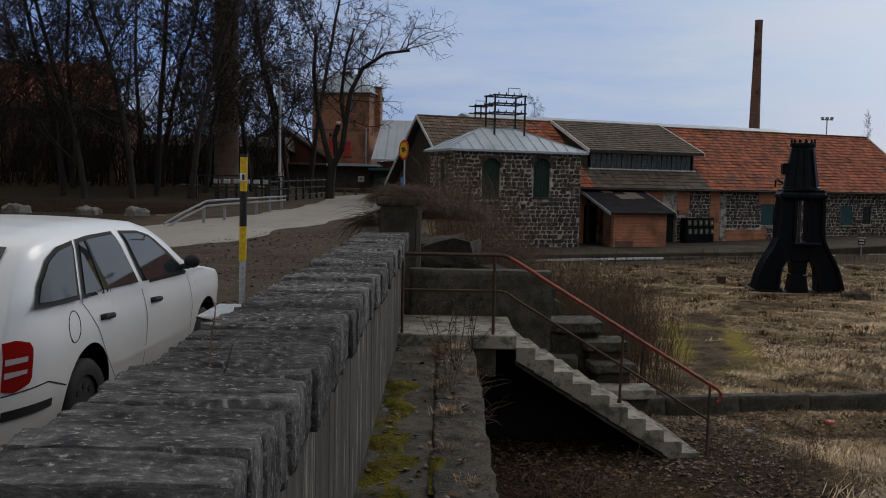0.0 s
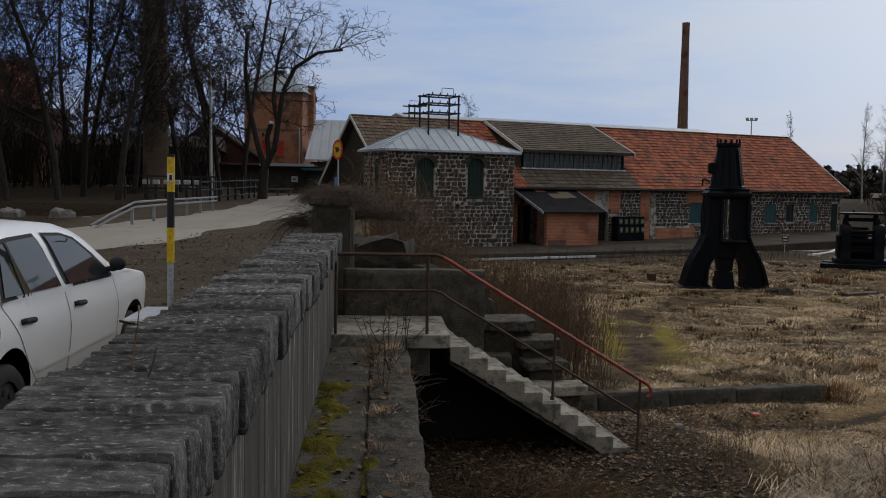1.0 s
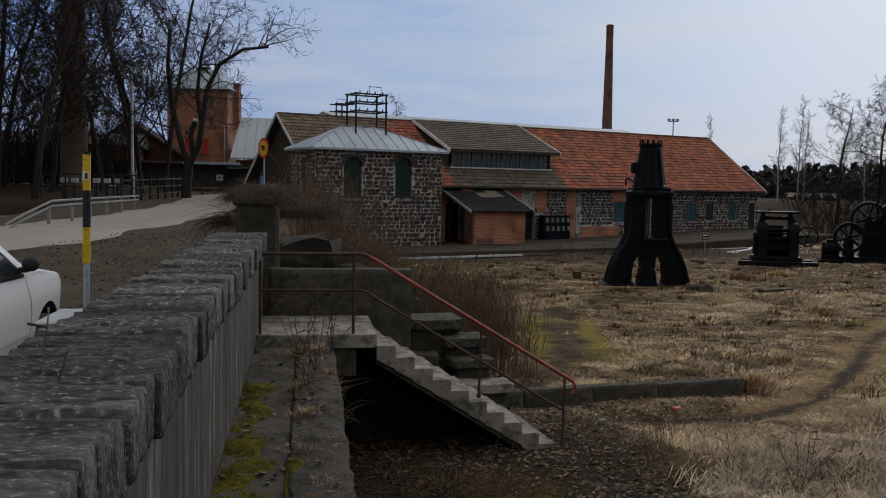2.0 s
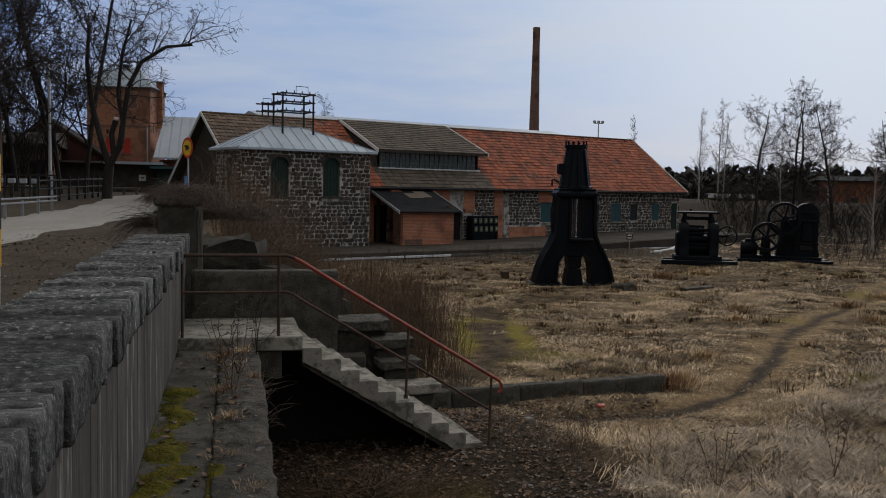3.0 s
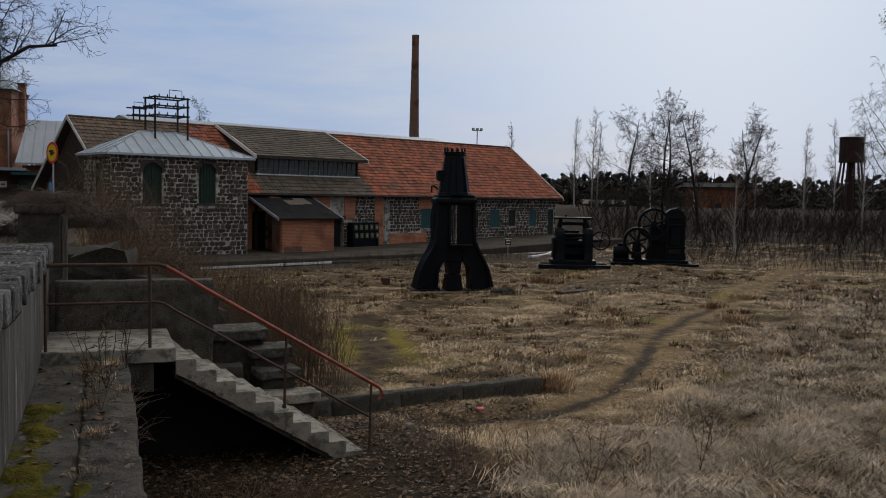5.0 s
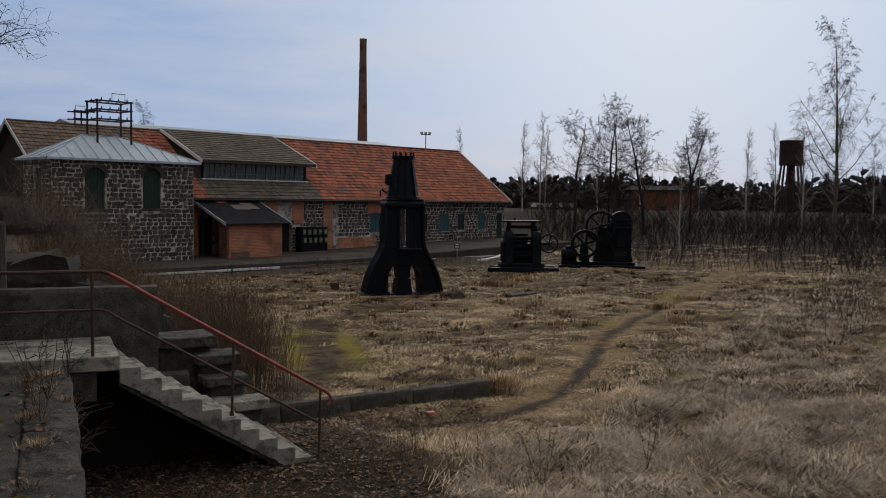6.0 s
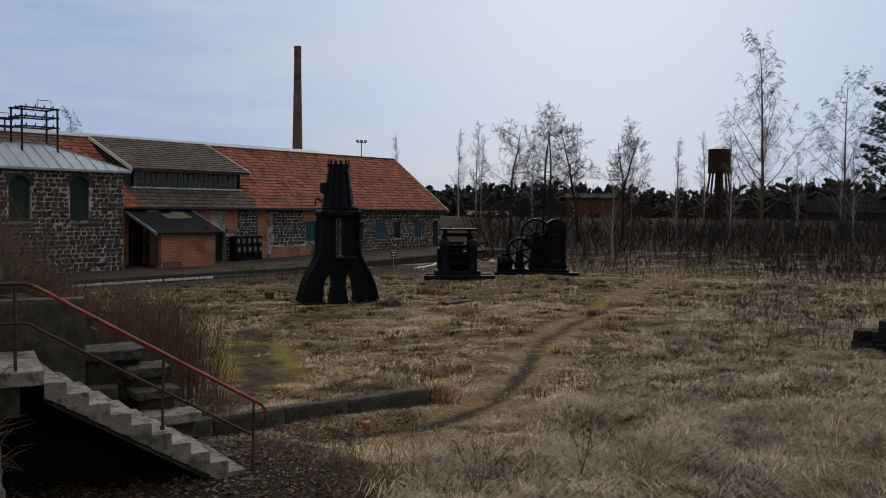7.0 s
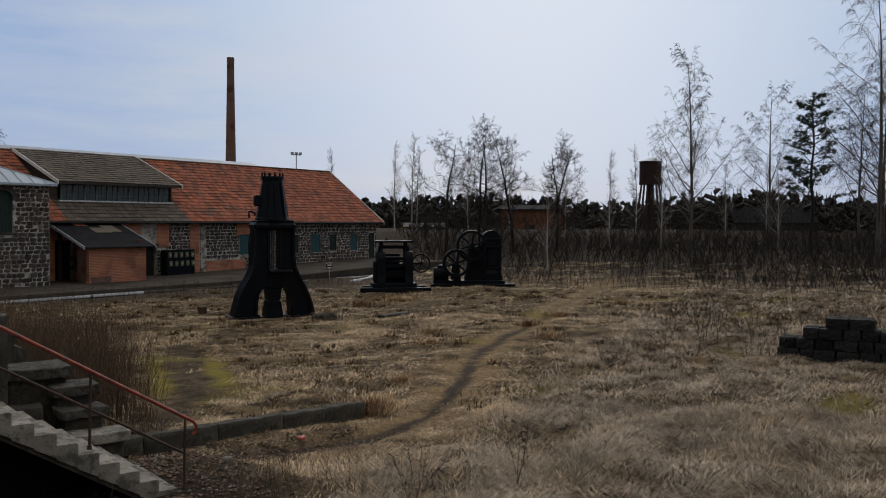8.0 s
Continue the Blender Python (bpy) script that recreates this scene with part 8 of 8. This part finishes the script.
def field_grass():
    rs = np.random.RandomState(12)

    def spread(n, az0, az1, d0, d1):
        a = np.radians(rs.uniform(az0, az1, n))
        d = np.sqrt(rs.uniform(d0 * d0, d1 * d1, n))
        return d * np.sin(a), d * np.cos(a)

    for name, tufts, per, az, ds, tall, wide, tuft_r in (
        ("grass_near", 15000, 16, (4, 66), (6.5, 17), (0.18, 0.46), 0.0080, 0.10),
        ("grass_middle", 19000, 12, (2, 66), (16, 33), (0.16, 0.36), 0.0145, 0.15),
        ("grass_far", 11000, 9, (4, 68), (32, 66), (0.20, 0.40), 0.030, 0.3),
    ):
        cx, cy = spread(tufts, *az, *ds)
        pd = path_distance(cx, cy, PATH) + 0.12 * wob(cx, cy, 2.3, 4)
        td = path_distance(cx, cy, TRACK)
        bare = smooth01(pd, 0.34, 0.16) + 0.15 * smooth01(pd, 1.0, 0.5) + smooth01(td, 0.7, 0.3) * 0.9 + 0.75 * smooth01(cy - 0.25 * cx, 12.4, 11.2) * smooth01(cx, 5.2, 3.4)
        bare = bare + 0.97 * smooth01(np.abs(td - 0.66), 0.45, 0.2) * smooth01(cy, 16, 18) * smooth01(cy, 23.5, 21)
        bare = bare + smooth01(cx, 1.2, 0.4) + 0.7 * smooth01(cy - 0.16 * (cx - 2.4), 13.6, 13.2) * smooth01(cx, 5.5, 3.6)
        bare = bare + 0.75 * smooth01(wob(cx, cy, 2.9, 27), 0.35, 0.7) + 0.7 * smooth01(wob(cx, cy, 1.1, 9), 0.3, 0.7) + 0.45 * smooth01(wob(cx, cy, 0.45, 14), 0.1, 0.6)
        # the hall's apron
        hall_v = (cx - 29.83) * -math.sin(radians(TURN)) + (cy - 57.44) * math.cos(radians(TURN))
        hall_u = (cx - 29.83) * math.cos(radians(TURN)) + (cy - 57.44) * math.sin(radians(TURN))
        bare = bare + (hall_v > -6.7) * (hall_u < 1.5) * 1.0 + 0.5 * (hall_v > -11) * (hall_u < -4)
        keep = rs.uniform(0, 1, tufts) > bare
        cx, cy = cx[keep], cy[keep]
        n = len(cx)
        x = np.repeat(cx, per) + rs.normal(0, tuft_r, n * per)
        y = np.repeat(cy, per) + rs.normal(0, tuft_r, n * per)
        rank = smooth01(cy - 0.75 * cx, 9.0, 4.5)
        lush = 0.5 + 0.55 * smooth01(wob(cx, cy, 0.7, 3), -0.3, 0.8) + 0.75 * rank
        lush = lush * (1 - 0.6 * smooth01(path_distance(cx, cy, PATH), 1.3, 0.4))
        h = np.repeat(lush * rs.uniform(0.7, 1.2, n), per) * rs.uniform(*tall, n * per)
        # laid over in swirls by wind and snow
        comb = 2.0 * wob(cx, cy, 0.45, 6) + 2.2 * wob(cx, cy, 1.9, 8)
        way = np.repeat(comb + rs.normal(0, 0.8, n), per) + rs.normal(0, 0.5, n * per)
        lie = np.clip(np.repeat(rs.normal(1.055, 0.045, n), per) + rs.normal(0, 0.05, n * per), 0.4, 1.10)
        w = rs.uniform(0.6, 1.4, n * per) * wide
        old = np.exp(rs.normal(0, 0.36, n)) * (0.62 + 0.5 * smooth01(wob(cx, cy, 2.3, 17) + 0.6 * wob(cx, cy, 6.1, 41) + rs.normal(0, 0.25, n), -0.7, 0.5))
        old = np.repeat(np.clip(old, 0.25, 1.5), per)
        grey = np.repeat(rs.uniform(0, 1, n) < (0.15 + 0.75 * rank) * smooth01(path_distance(cx, cy, PATH), 0.8, 1.8), per)
        for pick, mat, label in ((~grey, M_STRAW, "matted pale straw-coloured dead grass"), (grey, M_STRAWG, "matted greyish long dead grass laid in swirls")):
            blades(name, x[pick], y[pick], h[pick], w[pick], way[pick], lie[pick], mat, label, 3, tone=old[pick])


field_grass()


def brown_clumps():
    """Darker last year's tussocks, sunk and half upright, strewn over the field."""
    rs = np.random.RandomState(71)
    k = 620
    a, d = np.radians(rs.uniform(8, 64, k)), np.sqrt(rs.uniform(9.0 ** 2, 44.0 ** 2, k))
    cx, cy = d * np.sin(a), d * np.cos(a)
    hall_v = (cx - 29.83) * -math.sin(radians(TURN)) + (cy - 57.44) * math.cos(radians(TURN))
    keep = (path_distance(cx, cy, PATH) > 0.6) & (path_distance(cx, cy, TRACK) > 1.3) & (cx > 4.2) & (cy - 0.16 * (cx - 2.4) > 10.5) & (hall_v < -9)
    cx, cy, d = cx[keep], cy[keep], d[keep]
    n, per = len(cx), 60
    r = np.repeat(rs.uniform(0.08, 0.26, n), per)
    b = rs.uniform(0, 2 * np.pi, n * per)
    q = np.abs(rs.normal(0, 1, n * per)) * r
    x, y = np.repeat(cx, per) + q * np.cos(b) * 1.5, np.repeat(cy, per) + q * np.sin(b)
    tall = np.repeat(rs.uniform(0.14, 0.30, n), per) * rs.uniform(0.6, 1.2, n * per)
    wide = (0.005 + 0.0005 * np.repeat(d, per)) * rs.uniform(0.7, 1.4, n * per)
    tone = np.repeat(np.exp(rs.normal(0, 0.3, n)), per)
    blades("brown_tussocks", x, y, tall, wide, b + rs.normal(0, 0.5, n * per), rs.uniform(0.35, 1.0, n * per), M_TUSSOCK, "dark brown sunken tussocks among the straw", 5, tone=tone)


M_TUSSOCK = surface("brown_tussock", (0.075, 0.048, 0.026), (0.17, 0.112, 0.062), 1.2, 8, 0.95, 0.0, (0.09, 0.085, 0.03), 0.5, island=0.45, spec=0.1, tone="tone")
brown_clumps()


def tuft(name, x, y, z, n, tall, spread_r, seed, material, label, lie=(0.2, 0.8), width=0.006):
    rs = np.random.RandomState(seed)
    a = rs.uniform(0, 2 * np.pi, n)
    r = np.abs(rs.normal(0, spread_r, n))
    ob = blades(name, x + r * np.cos(a), y + r * np.sin(a), rs.uniform(0.5, 1.0, n) * tall, rs.uniform(0.6, 1.3, n) * width, a + rs.normal(0, 0.5, n), rs.uniform(*lie, n), material, label, seed, zs=np.full(n, z))
    ob["category"] = "grass tuft"
    return ob


M_RUSTGRASS = surface("rust_grass", (0.22, 0.13, 0.07), (0.33, 0.21, 0.12), 1.5, 8, 0.9, 0.0, island=0.4)
for k, (x, y, n, tall, r) in enumerate([(7.5, 14.2, 420, 0.5, 0.18), (7.9, 14.5, 300, 0.45, 0.2), (9.4, 16.4, 260, 0.35, 0.2), (13.3, 28.6, 200, 0.5, 0.3), (16.9, 20.8, 300, 0.4, 0.3), (14.4, 23.5, 260, 0.35, 0.3), (18.6, 24.0, 260, 0.4, 0.3), (25.9, 27.4, 260, 0.45, 0.35), (12.9, 21.0, 240, 0.3, 0.25), (16.5, 32.2, 260, 0.5, 0.4), (19.0, 33.8, 260, 0.5, 0.5), (21.5, 26.0, 260, 0.4, 0.35)]):
    tuft("grass_tuft", x, y, float(height(x, y)), n, tall, r, 200 + k, M_STRAW if k % 3 else M_RUSTGRASS, "tall tuft of %s dead grass" % ("straw-pale" if k % 3 else "rust-brown"), width=0.006 + 0.0006 * y)
# tufts and dry weeds on the ledge
for k, (x, y, n, tall, r) in enumerate([(0.08, 7.35, 130, 0.16, 0.06), (0.02, 8.3, 150, 0.18, 0.08), (0.12, 9.4, 120, 0.16, 0.08), (-0.02, 9.9, 140, 0.22, 0.1), (0.2, 10.2, 120, 0.2, 0.08), (0.05, 6.3, 100, 0.14, 0.06), (0.22, 5.6, 90, 0.12, 0.08), (0.30, 8.8, 120, 0.2, 0.06)]):
    tuft("ledge_grass", x, y, 1.49, n, tall, r, 300 + k, M_RUSTGRASS if k % 2 else M_STRAW, "dry grass tuft growing on the ledge", width=0.005)


def brush(name, rows, material, label, category="brush"):
    return thicket(name, rows, material, label, category)


rng = random.Random(7)


def patch(x0, x1, y0, y1):
    return lambda r: (r.uniform(x0, x1), r.uniform(y0, y1))


brush("stair_brush", stems(rng, 1150, lambda r: (r.uniform(1.8, 3.9), r.uniform(14.2, 18.5)), (0.6, 1.85), 0.0042, 3, 0.13, 1.0), M_TWIGR, "upright red-brown dry stems behind the stair")
brush("stair_brush_far", stems(rng, 800, lambda r: (r.uniform(1.5, 4.4), r.uniform(18, 28)), (0.5, 1.4), 0.006, 3, 0.16, 0.9), M_TWIGR, "dry brown stems towards the apron")
brush("foot_brush", stems(rng, 120, patch(3.3, 5.2, 9.2, 11.4), (0.25, 0.75), 0.0035, 2, 0.16), M_TWIGR, "thin dry stalks at the stair foot")
brush("bank_brush", stems(rng, 420, lambda r: (r.uniform(-0.2, 1.9), r.uniform(16.5, 25)), (0.9, 2.5), 0.008, 4, 0.12), M_TWIGR, "reddish bare thicket on the bank")
brush("apron_brush", stems(rng, 380, lambda r: (lambda u, v: (29.83 + u * 0.927 - v * 0.375, 57.44 + u * 0.375 + v * 0.927))(r.uniform(-33, -12), r.uniform(-10, -6.8)), (0.25, 0.8), 0.008, 2, 0.15), M_TWIG, "low dark dry stems along the apron")
brush("field_scrub", stems(rng, 260, lambda r: (lambda a, d: (d * math.sin(a), d * math.cos(a)))(radians(r.uniform(46, 62)), r.uniform(24, 34)), (0.4, 1.3), 0.007, 3, 0.2), M_TWIG, "thin bare shrubs scattered in the field")
brush("edge_scrub", stems(rng, 800, polar(36, 66, 46, 62), (0.4, 1.3), 0.012, 3, 0.2), M_BRUSH, "low brown scrub where the field ends")


def twig_mass(name, n, centre, radius, seed, material, label, droop=0.5, thick=0.005, length=(0.3, 0.7)):
    """A tangle of thin arching twigs."""
    r = random.Random(seed)
    rows = []
    for _ in range(n):
        a, u = r.uniform(0, 2 * math.pi), math.sqrt(r.random())
        p = Vector((centre[0] + radius[0] * u * math.cos(a) * 0.75, centre[1] + radius[1] * u * math.sin(a) * 0.75, centre[2] + radius[2] * (1 - u * u) * r.uniform(0.0, 0.8)))
        b = a + r.gauss(0, 0.9)
        d = Vector((math.cos(b) * 0.8, math.sin(b) * 0.8, r.uniform(0.1, 0.9))).normalized()
        L = r.uniform(*length)
        for i in range(4):
            d.z -= droop * 0.45
            d = (d + Vector((r.gauss(0, 0.2), r.gauss(0, 0.2), r.gauss(0, 0.12)))).normalized()
            q = p + d * L / 4
            rows.append((*p, *q, thick * (1 - 0.2 * i), thick * (1 - 0.2 * (i + 1))))
            p = q
    return brush(name, rows, material, label, "bush")


twig_mass("pier_bush", 2200, (-0.55, 13.3, 3.16), (0.55, 0.45, 0.25), 1, M_TWIGB, "dense dry creeper tangle over the pier", 0.7, 0.0032, (0.2, 0.45))
twig_mass("pier_bush_side", 1300, (0.15, 13.9, 2.85), (0.6, 0.5, 0.35), 2, M_TWIGB, "dry twigs beside the pier", 0.5, 0.0035, (0.2, 0.5))
twig_mass("bank_bush", 900, (0.8, 15.0, 2.1), (0.8, 0.7, 0.5), 3, M_TWIGR, "bare twigs hanging over the boulders", 0.4, 0.0035, (0.2, 0.6))
twig_mass("verge_bush", 420, (-1.0, 13.3, 2.75), (0.22, 0.4, 0.35), 4, M_TWIG, "drooping twigs at the road side of the pier", 0.9, 0.0032, (0.3, 0.7))
twig_mass("ledge_twigs", 70, (0.38, 8.6, 1.25), (0.08, 1.3, 0.25), 5, M_TWIGB, "dry twigs along the ledge edge", 0.3, 0.003, (0.15, 0.4))
twig_mass("stair_twigs", 500, (1.6, 9.6, -0.1), (1.3, 0.8, 0.35), 6, M_TWIGR, "dry brambles before the dark opening", 0.3, 0.004, (0.3, 0.8))


def weed(x, y, z, tall, seed, label, n=5, heads=3):
    r = random.Random(seed)
    rows = []
    for _ in range(n):
        p, d = Vector((x, y, z)), Vector((r.gauss(0, 0.25), r.gauss(0, 0.2), 1)).normalized()
        for i in range(5):
            d = (d + Vector((r.gauss(0, 0.12), r.gauss(0, 0.12), 0))).normalized()
            q = p + d * tall / 5 * r.uniform(0.7, 1.1)
            rows.append((*p, *q, 0.004, 0.003))
            for _k in range(heads):
                e = Vector((r.gauss(0, 1), r.gauss(0, 1), 0.5)).normalized()
                rows.append((*q, *(q + e * 0.07), 0.002, 0.006 if i > 2 else 0.002))
            p = q
    v, f = bars(rows, 3)
    return tagged(new("dry_weed", fast_mesh("dry_weed", v, f, M_TWIGR if seed % 2 else M_TWIG)), label, "weed", "dry weeds")


weed(0.0, 9.6, 1.48, 0.75, 1, "dry branching weed with dark seed heads on the ledge")
weed(0.15, 9.0, 1.50, 0.6, 2, "thin dry weed on the ledge")
weed(0.1, 8.1, 1.50, 0.45, 3, "thin dry weed on the ledge")
weed(0.35, 10.0, 1.50, 0.8, 4, "tall dry weed before the landing")
weed(7.15, 9.25, 0.0, 0.9, 5, "tall dead stalk standing in the grass")
weed(12.5, 21.5, 0.0, 0.9, 6, "thin dead stalk in the field")
weed(5.4, 8.9, 0.0, 0.8, 7, "thin dead stalk in the field")
weed(-0.78, 3.15, 2.68, 0.2, 8, "wiry dry stem rooted in the coping", 1, 0)
weed(-0.86, 3.3, 2.68, 0.26, 9, "wiry dry stem rooted in the coping", 1, 1)


def leaf_litter():
    rs = np.random.RandomState(31)
    spots = []
    for n, x0, x1, y0, y1 in ((4200, 0.4, 4.6, 7.4, 11.8), (2600, 2.6, 7.0, 11.5, 13.6), (1200, 1.6, 3.6, 12.0, 14.5), (4200, -6.5, -1.15, 6.0, 27.0), (1500, -1.0, 0.3, 12.6, 14.0), (260, -0.5, 0.34, 4.0, 10.5)):
        spots.append(np.stack([rs.uniform(x0, x1, n), rs.uniform(y0, y1, n)], 1))
    p = np.concatenate(spots)
    z = height(p[:, 0], p[:, 1]) + rs.uniform(0.004, 0.03, len(p))
    on_ledge = np.arange(len(p)) >= len(p) - 260
    z = np.where(on_ledge, np.where(p[:, 0] > -0.04, 1.53, 1.49) + rs.uniform(0, 0.012, len(p)), z)
    for name, lo, hi, size, mat, label in (("leaf_litter", 0.0, 0.8, (0.018, 0.05), M_LEAF, "brown fallen leaves"), ("stone_chips", 0.8, 1.0, (0.012, 0.04), M_GRANITE, "pale stone chips among the leaves")):
        u = rs.uniform(0, 1, len(p))
        pick = (u >= lo) & (u < hi)
        q, zz = p[pick], z[pick]
        n = len(q)
        a, s = rs.uniform(0, 6.28, n), rs.uniform(*size, n)
        t = rs.uniform(-0.6, 0.6, (n, 4))
        v = np.zeros((n, 4, 3))
        for k in range(4):
            b = a + k * math.pi / 2 + rs.uniform(-0.25, 0.25, n)
            rr = s * (1.0 if k % 2 else 0.6)
            v[:, k, 0], v[:, k, 1] = q[:, 0] + rr * np.cos(b), q[:, 1] + rr * np.sin(b)
            v[:, k, 2] = zz + t[:, k] * s * 0.7
        f = (np.arange(n) * 4)[:, None] + np.array([[0, 1, 2, 3]])
        tagged(new(name, fast_mesh(name, v.reshape(-1, 3), f, mat)), label, "litter", kind="stuff")


leaf_litter()

# ---- small things in the field ----


def ruin():
    ob = empty("stone_stack", pose(20.4, 13.6, 0.0, 0, 0, -62))
    rng = random.Random(6)
    me = [rough_stone("stone", 1, 1, 1, 90 + k, (5, 5, 4), 0.07) for k in range(3)]
    for m in me:
        m.materials.append(M_RUIN)
    for row, (a, b) in enumerate(((-1.5, 2.6), (-1.45, 2.6), (-0.9, 2.3), (-0.35, 0.5))):
        for layer in (0, 1):
            x = a
            while x < b:
                w = rng.uniform(0.32, 0.6)
                s = new("stone", me[rng.randrange(3)])
                s.parent = ob
                s.matrix_basis = Matrix.LocRotScale((x + w / 2, layer * 0.38 + rng.uniform(-0.04, 0.04), 0.12 + row * 0.27), Euler((0, 0, rng.uniform(-0.08, 0.08))), (w - 0.02, 0.36, 0.26))
                x += w
    tagged(ob, "crumbling stack of dark slag blocks in the grass", "ruin")


M_RUIN = surface("ruin_slag", (0.012, 0.012, 0.013), (0.03, 0.029, 0.028), 3, 30, 0.75, 0.6, (0.05, 0.05, 0.045), 0.4, per_object=0.4, spec=0.1)
ruin()


def number_post():
    ob = empty("track_sign", pose(22.0, 47.2, 0.0, 0, 0, -20))
    part("post", cone(bmesh.new(), (0, 0, -0.2), (0, 0, 0.62), 0.025, 0.025, 8), M_ZINC, ob)
    b = part("board", boxed(-0.17, 0.17, -0.03, 0.03, 0.62, 0.94, 0.01), M_BLACK, ob, "small black board")
    part("board_bar", boxed(-0.12, 0.12, -0.04, -0.031, 0.84, 0.9), M_WHITE, b)
    part("board_bar", boxed(-0.12, 0.12, -0.04, -0.031, 0.68, 0.74), M_WHITE, b)
    part("board_edge", boxed(-0.2, 0.2, -0.028, 0.028, 0.985, 1.0), M_WHITE, b)
    tagged(ob, "small black track sign with white bars on a post", "sign")


number_post()


def stake(x, y, h, r, label, material=None):
    ob = new("stake", None)
    ob.matrix_basis = pose(x, y, float(height(x, y)), 3, 4, 0)
    part("shaft", cone(bmesh.new(), (0, 0, -0.1), (0, 0, h), r, r * 0.9, 8), material or M_RUST, ob)
    part("top", cone(bmesh.new(), (0, 0, h), (0, 0, h + 0.03), r * 1.2, r * 0.8, 8), material or M_RUST, ob)
    tagged(ob, label, "stake")


stake(3.35, 14.9, 0.75, 0.018, "rusty iron stake standing in dry grass")
block("iron_stump", 10.1, 32.4, -0.02, 0.24, 0.22, 0.28, 10, 81, M_RUST, "rusty iron stump in the grass", "stump", "", 0.02)
block("timber_baulk", 15.6, 27.9, -0.02, 1.5, 0.3, 0.16, 24, 82, M_TIMBER, "dark rotten timber lying in the grass", "timber", "", 0.03)
block("earth_mound", 13.0, 28.1, -0.12, 0.7, 0.55, 0.32, 24, 84, M_ROCK, "low dark earth mound overgrown with grass", "mound", "", 0.12)
M_PINK = surface("red_plastic", (0.5, 0.1, 0.08), (0.6, 0.16, 0.12), 5, 30, 0.5, 0.1)
block("plastic_scrap", 5.72, 12.95, 0.0, 0.13, 0.07, 0.05, 30, 85, M_PINK, "crumpled red plastic scrap on the ground", "litter", "", 0.02, cuts=(5, 4, 3))
block("concrete_scrap", 4.3, 12.3, 0.0, 0.12, 0.1, 0.06, 30, 86, M_GRANITE, "pale broken concrete scrap among leaves", "rubble", "rubble by the stair", 0.02, cuts=(5, 4, 3))
block("concrete_scrap", 1.25, 8.7, -0.25, 0.16, 0.1, 0.06, 70, 87, M_SNOW, "pale broken concrete scrap among leaves", "rubble", "rubble by the stair", 0.02, cuts=(5, 4, 3))


def edge_plank():
    """A long pale board lying bent along the broken edge of the apron."""
    bm = bmesh.new()
    pts = [(22.3, 44.9, 0.13), (23.4, 46.0, 0.11), (24.6, 47.2, 0.12), (25.3, 47.9, 0.22)]
    for a, b in zip(pts, pts[1:]):
        a, b = Vector(a), Vector(b)
        side = (b - a).cross(Vector((0, 0, 1))).normalized() * 0.11
        q = [bm.verts.new(p) for p in (a - side, a + side, b + side, b - side)]
        low = [bm.verts.new(v.co - Vector((0, 0, 0.12))) for v in q]
        bm.faces.new(q)
        bm.faces.new(low[::-1])
        for i in range(4):
            bm.faces.new((q[i], low[i], low[(i + 1) % 4], q[(i + 1) % 4]))
    bmesh.ops.remove_doubles(bm, verts=bm.verts, dist=0.004)
    tagged(part("plank", bm, M_SNOW), "long pale weathered plank on the ground beside the apron", "plank")


edge_plank()


def cut_log():
    bm = pipe(bmesh.new(), [(52.5, 60.2, 0.9), (56, 58.6, 1.1), (60, 56.8, 0.75), (63, 54.8, 0.6)], 0.07, 6)
    tagged(part("fallen_pole", bm, M_BARKG), "pale fallen pole at the thicket's edge", "pole")


cut_log()
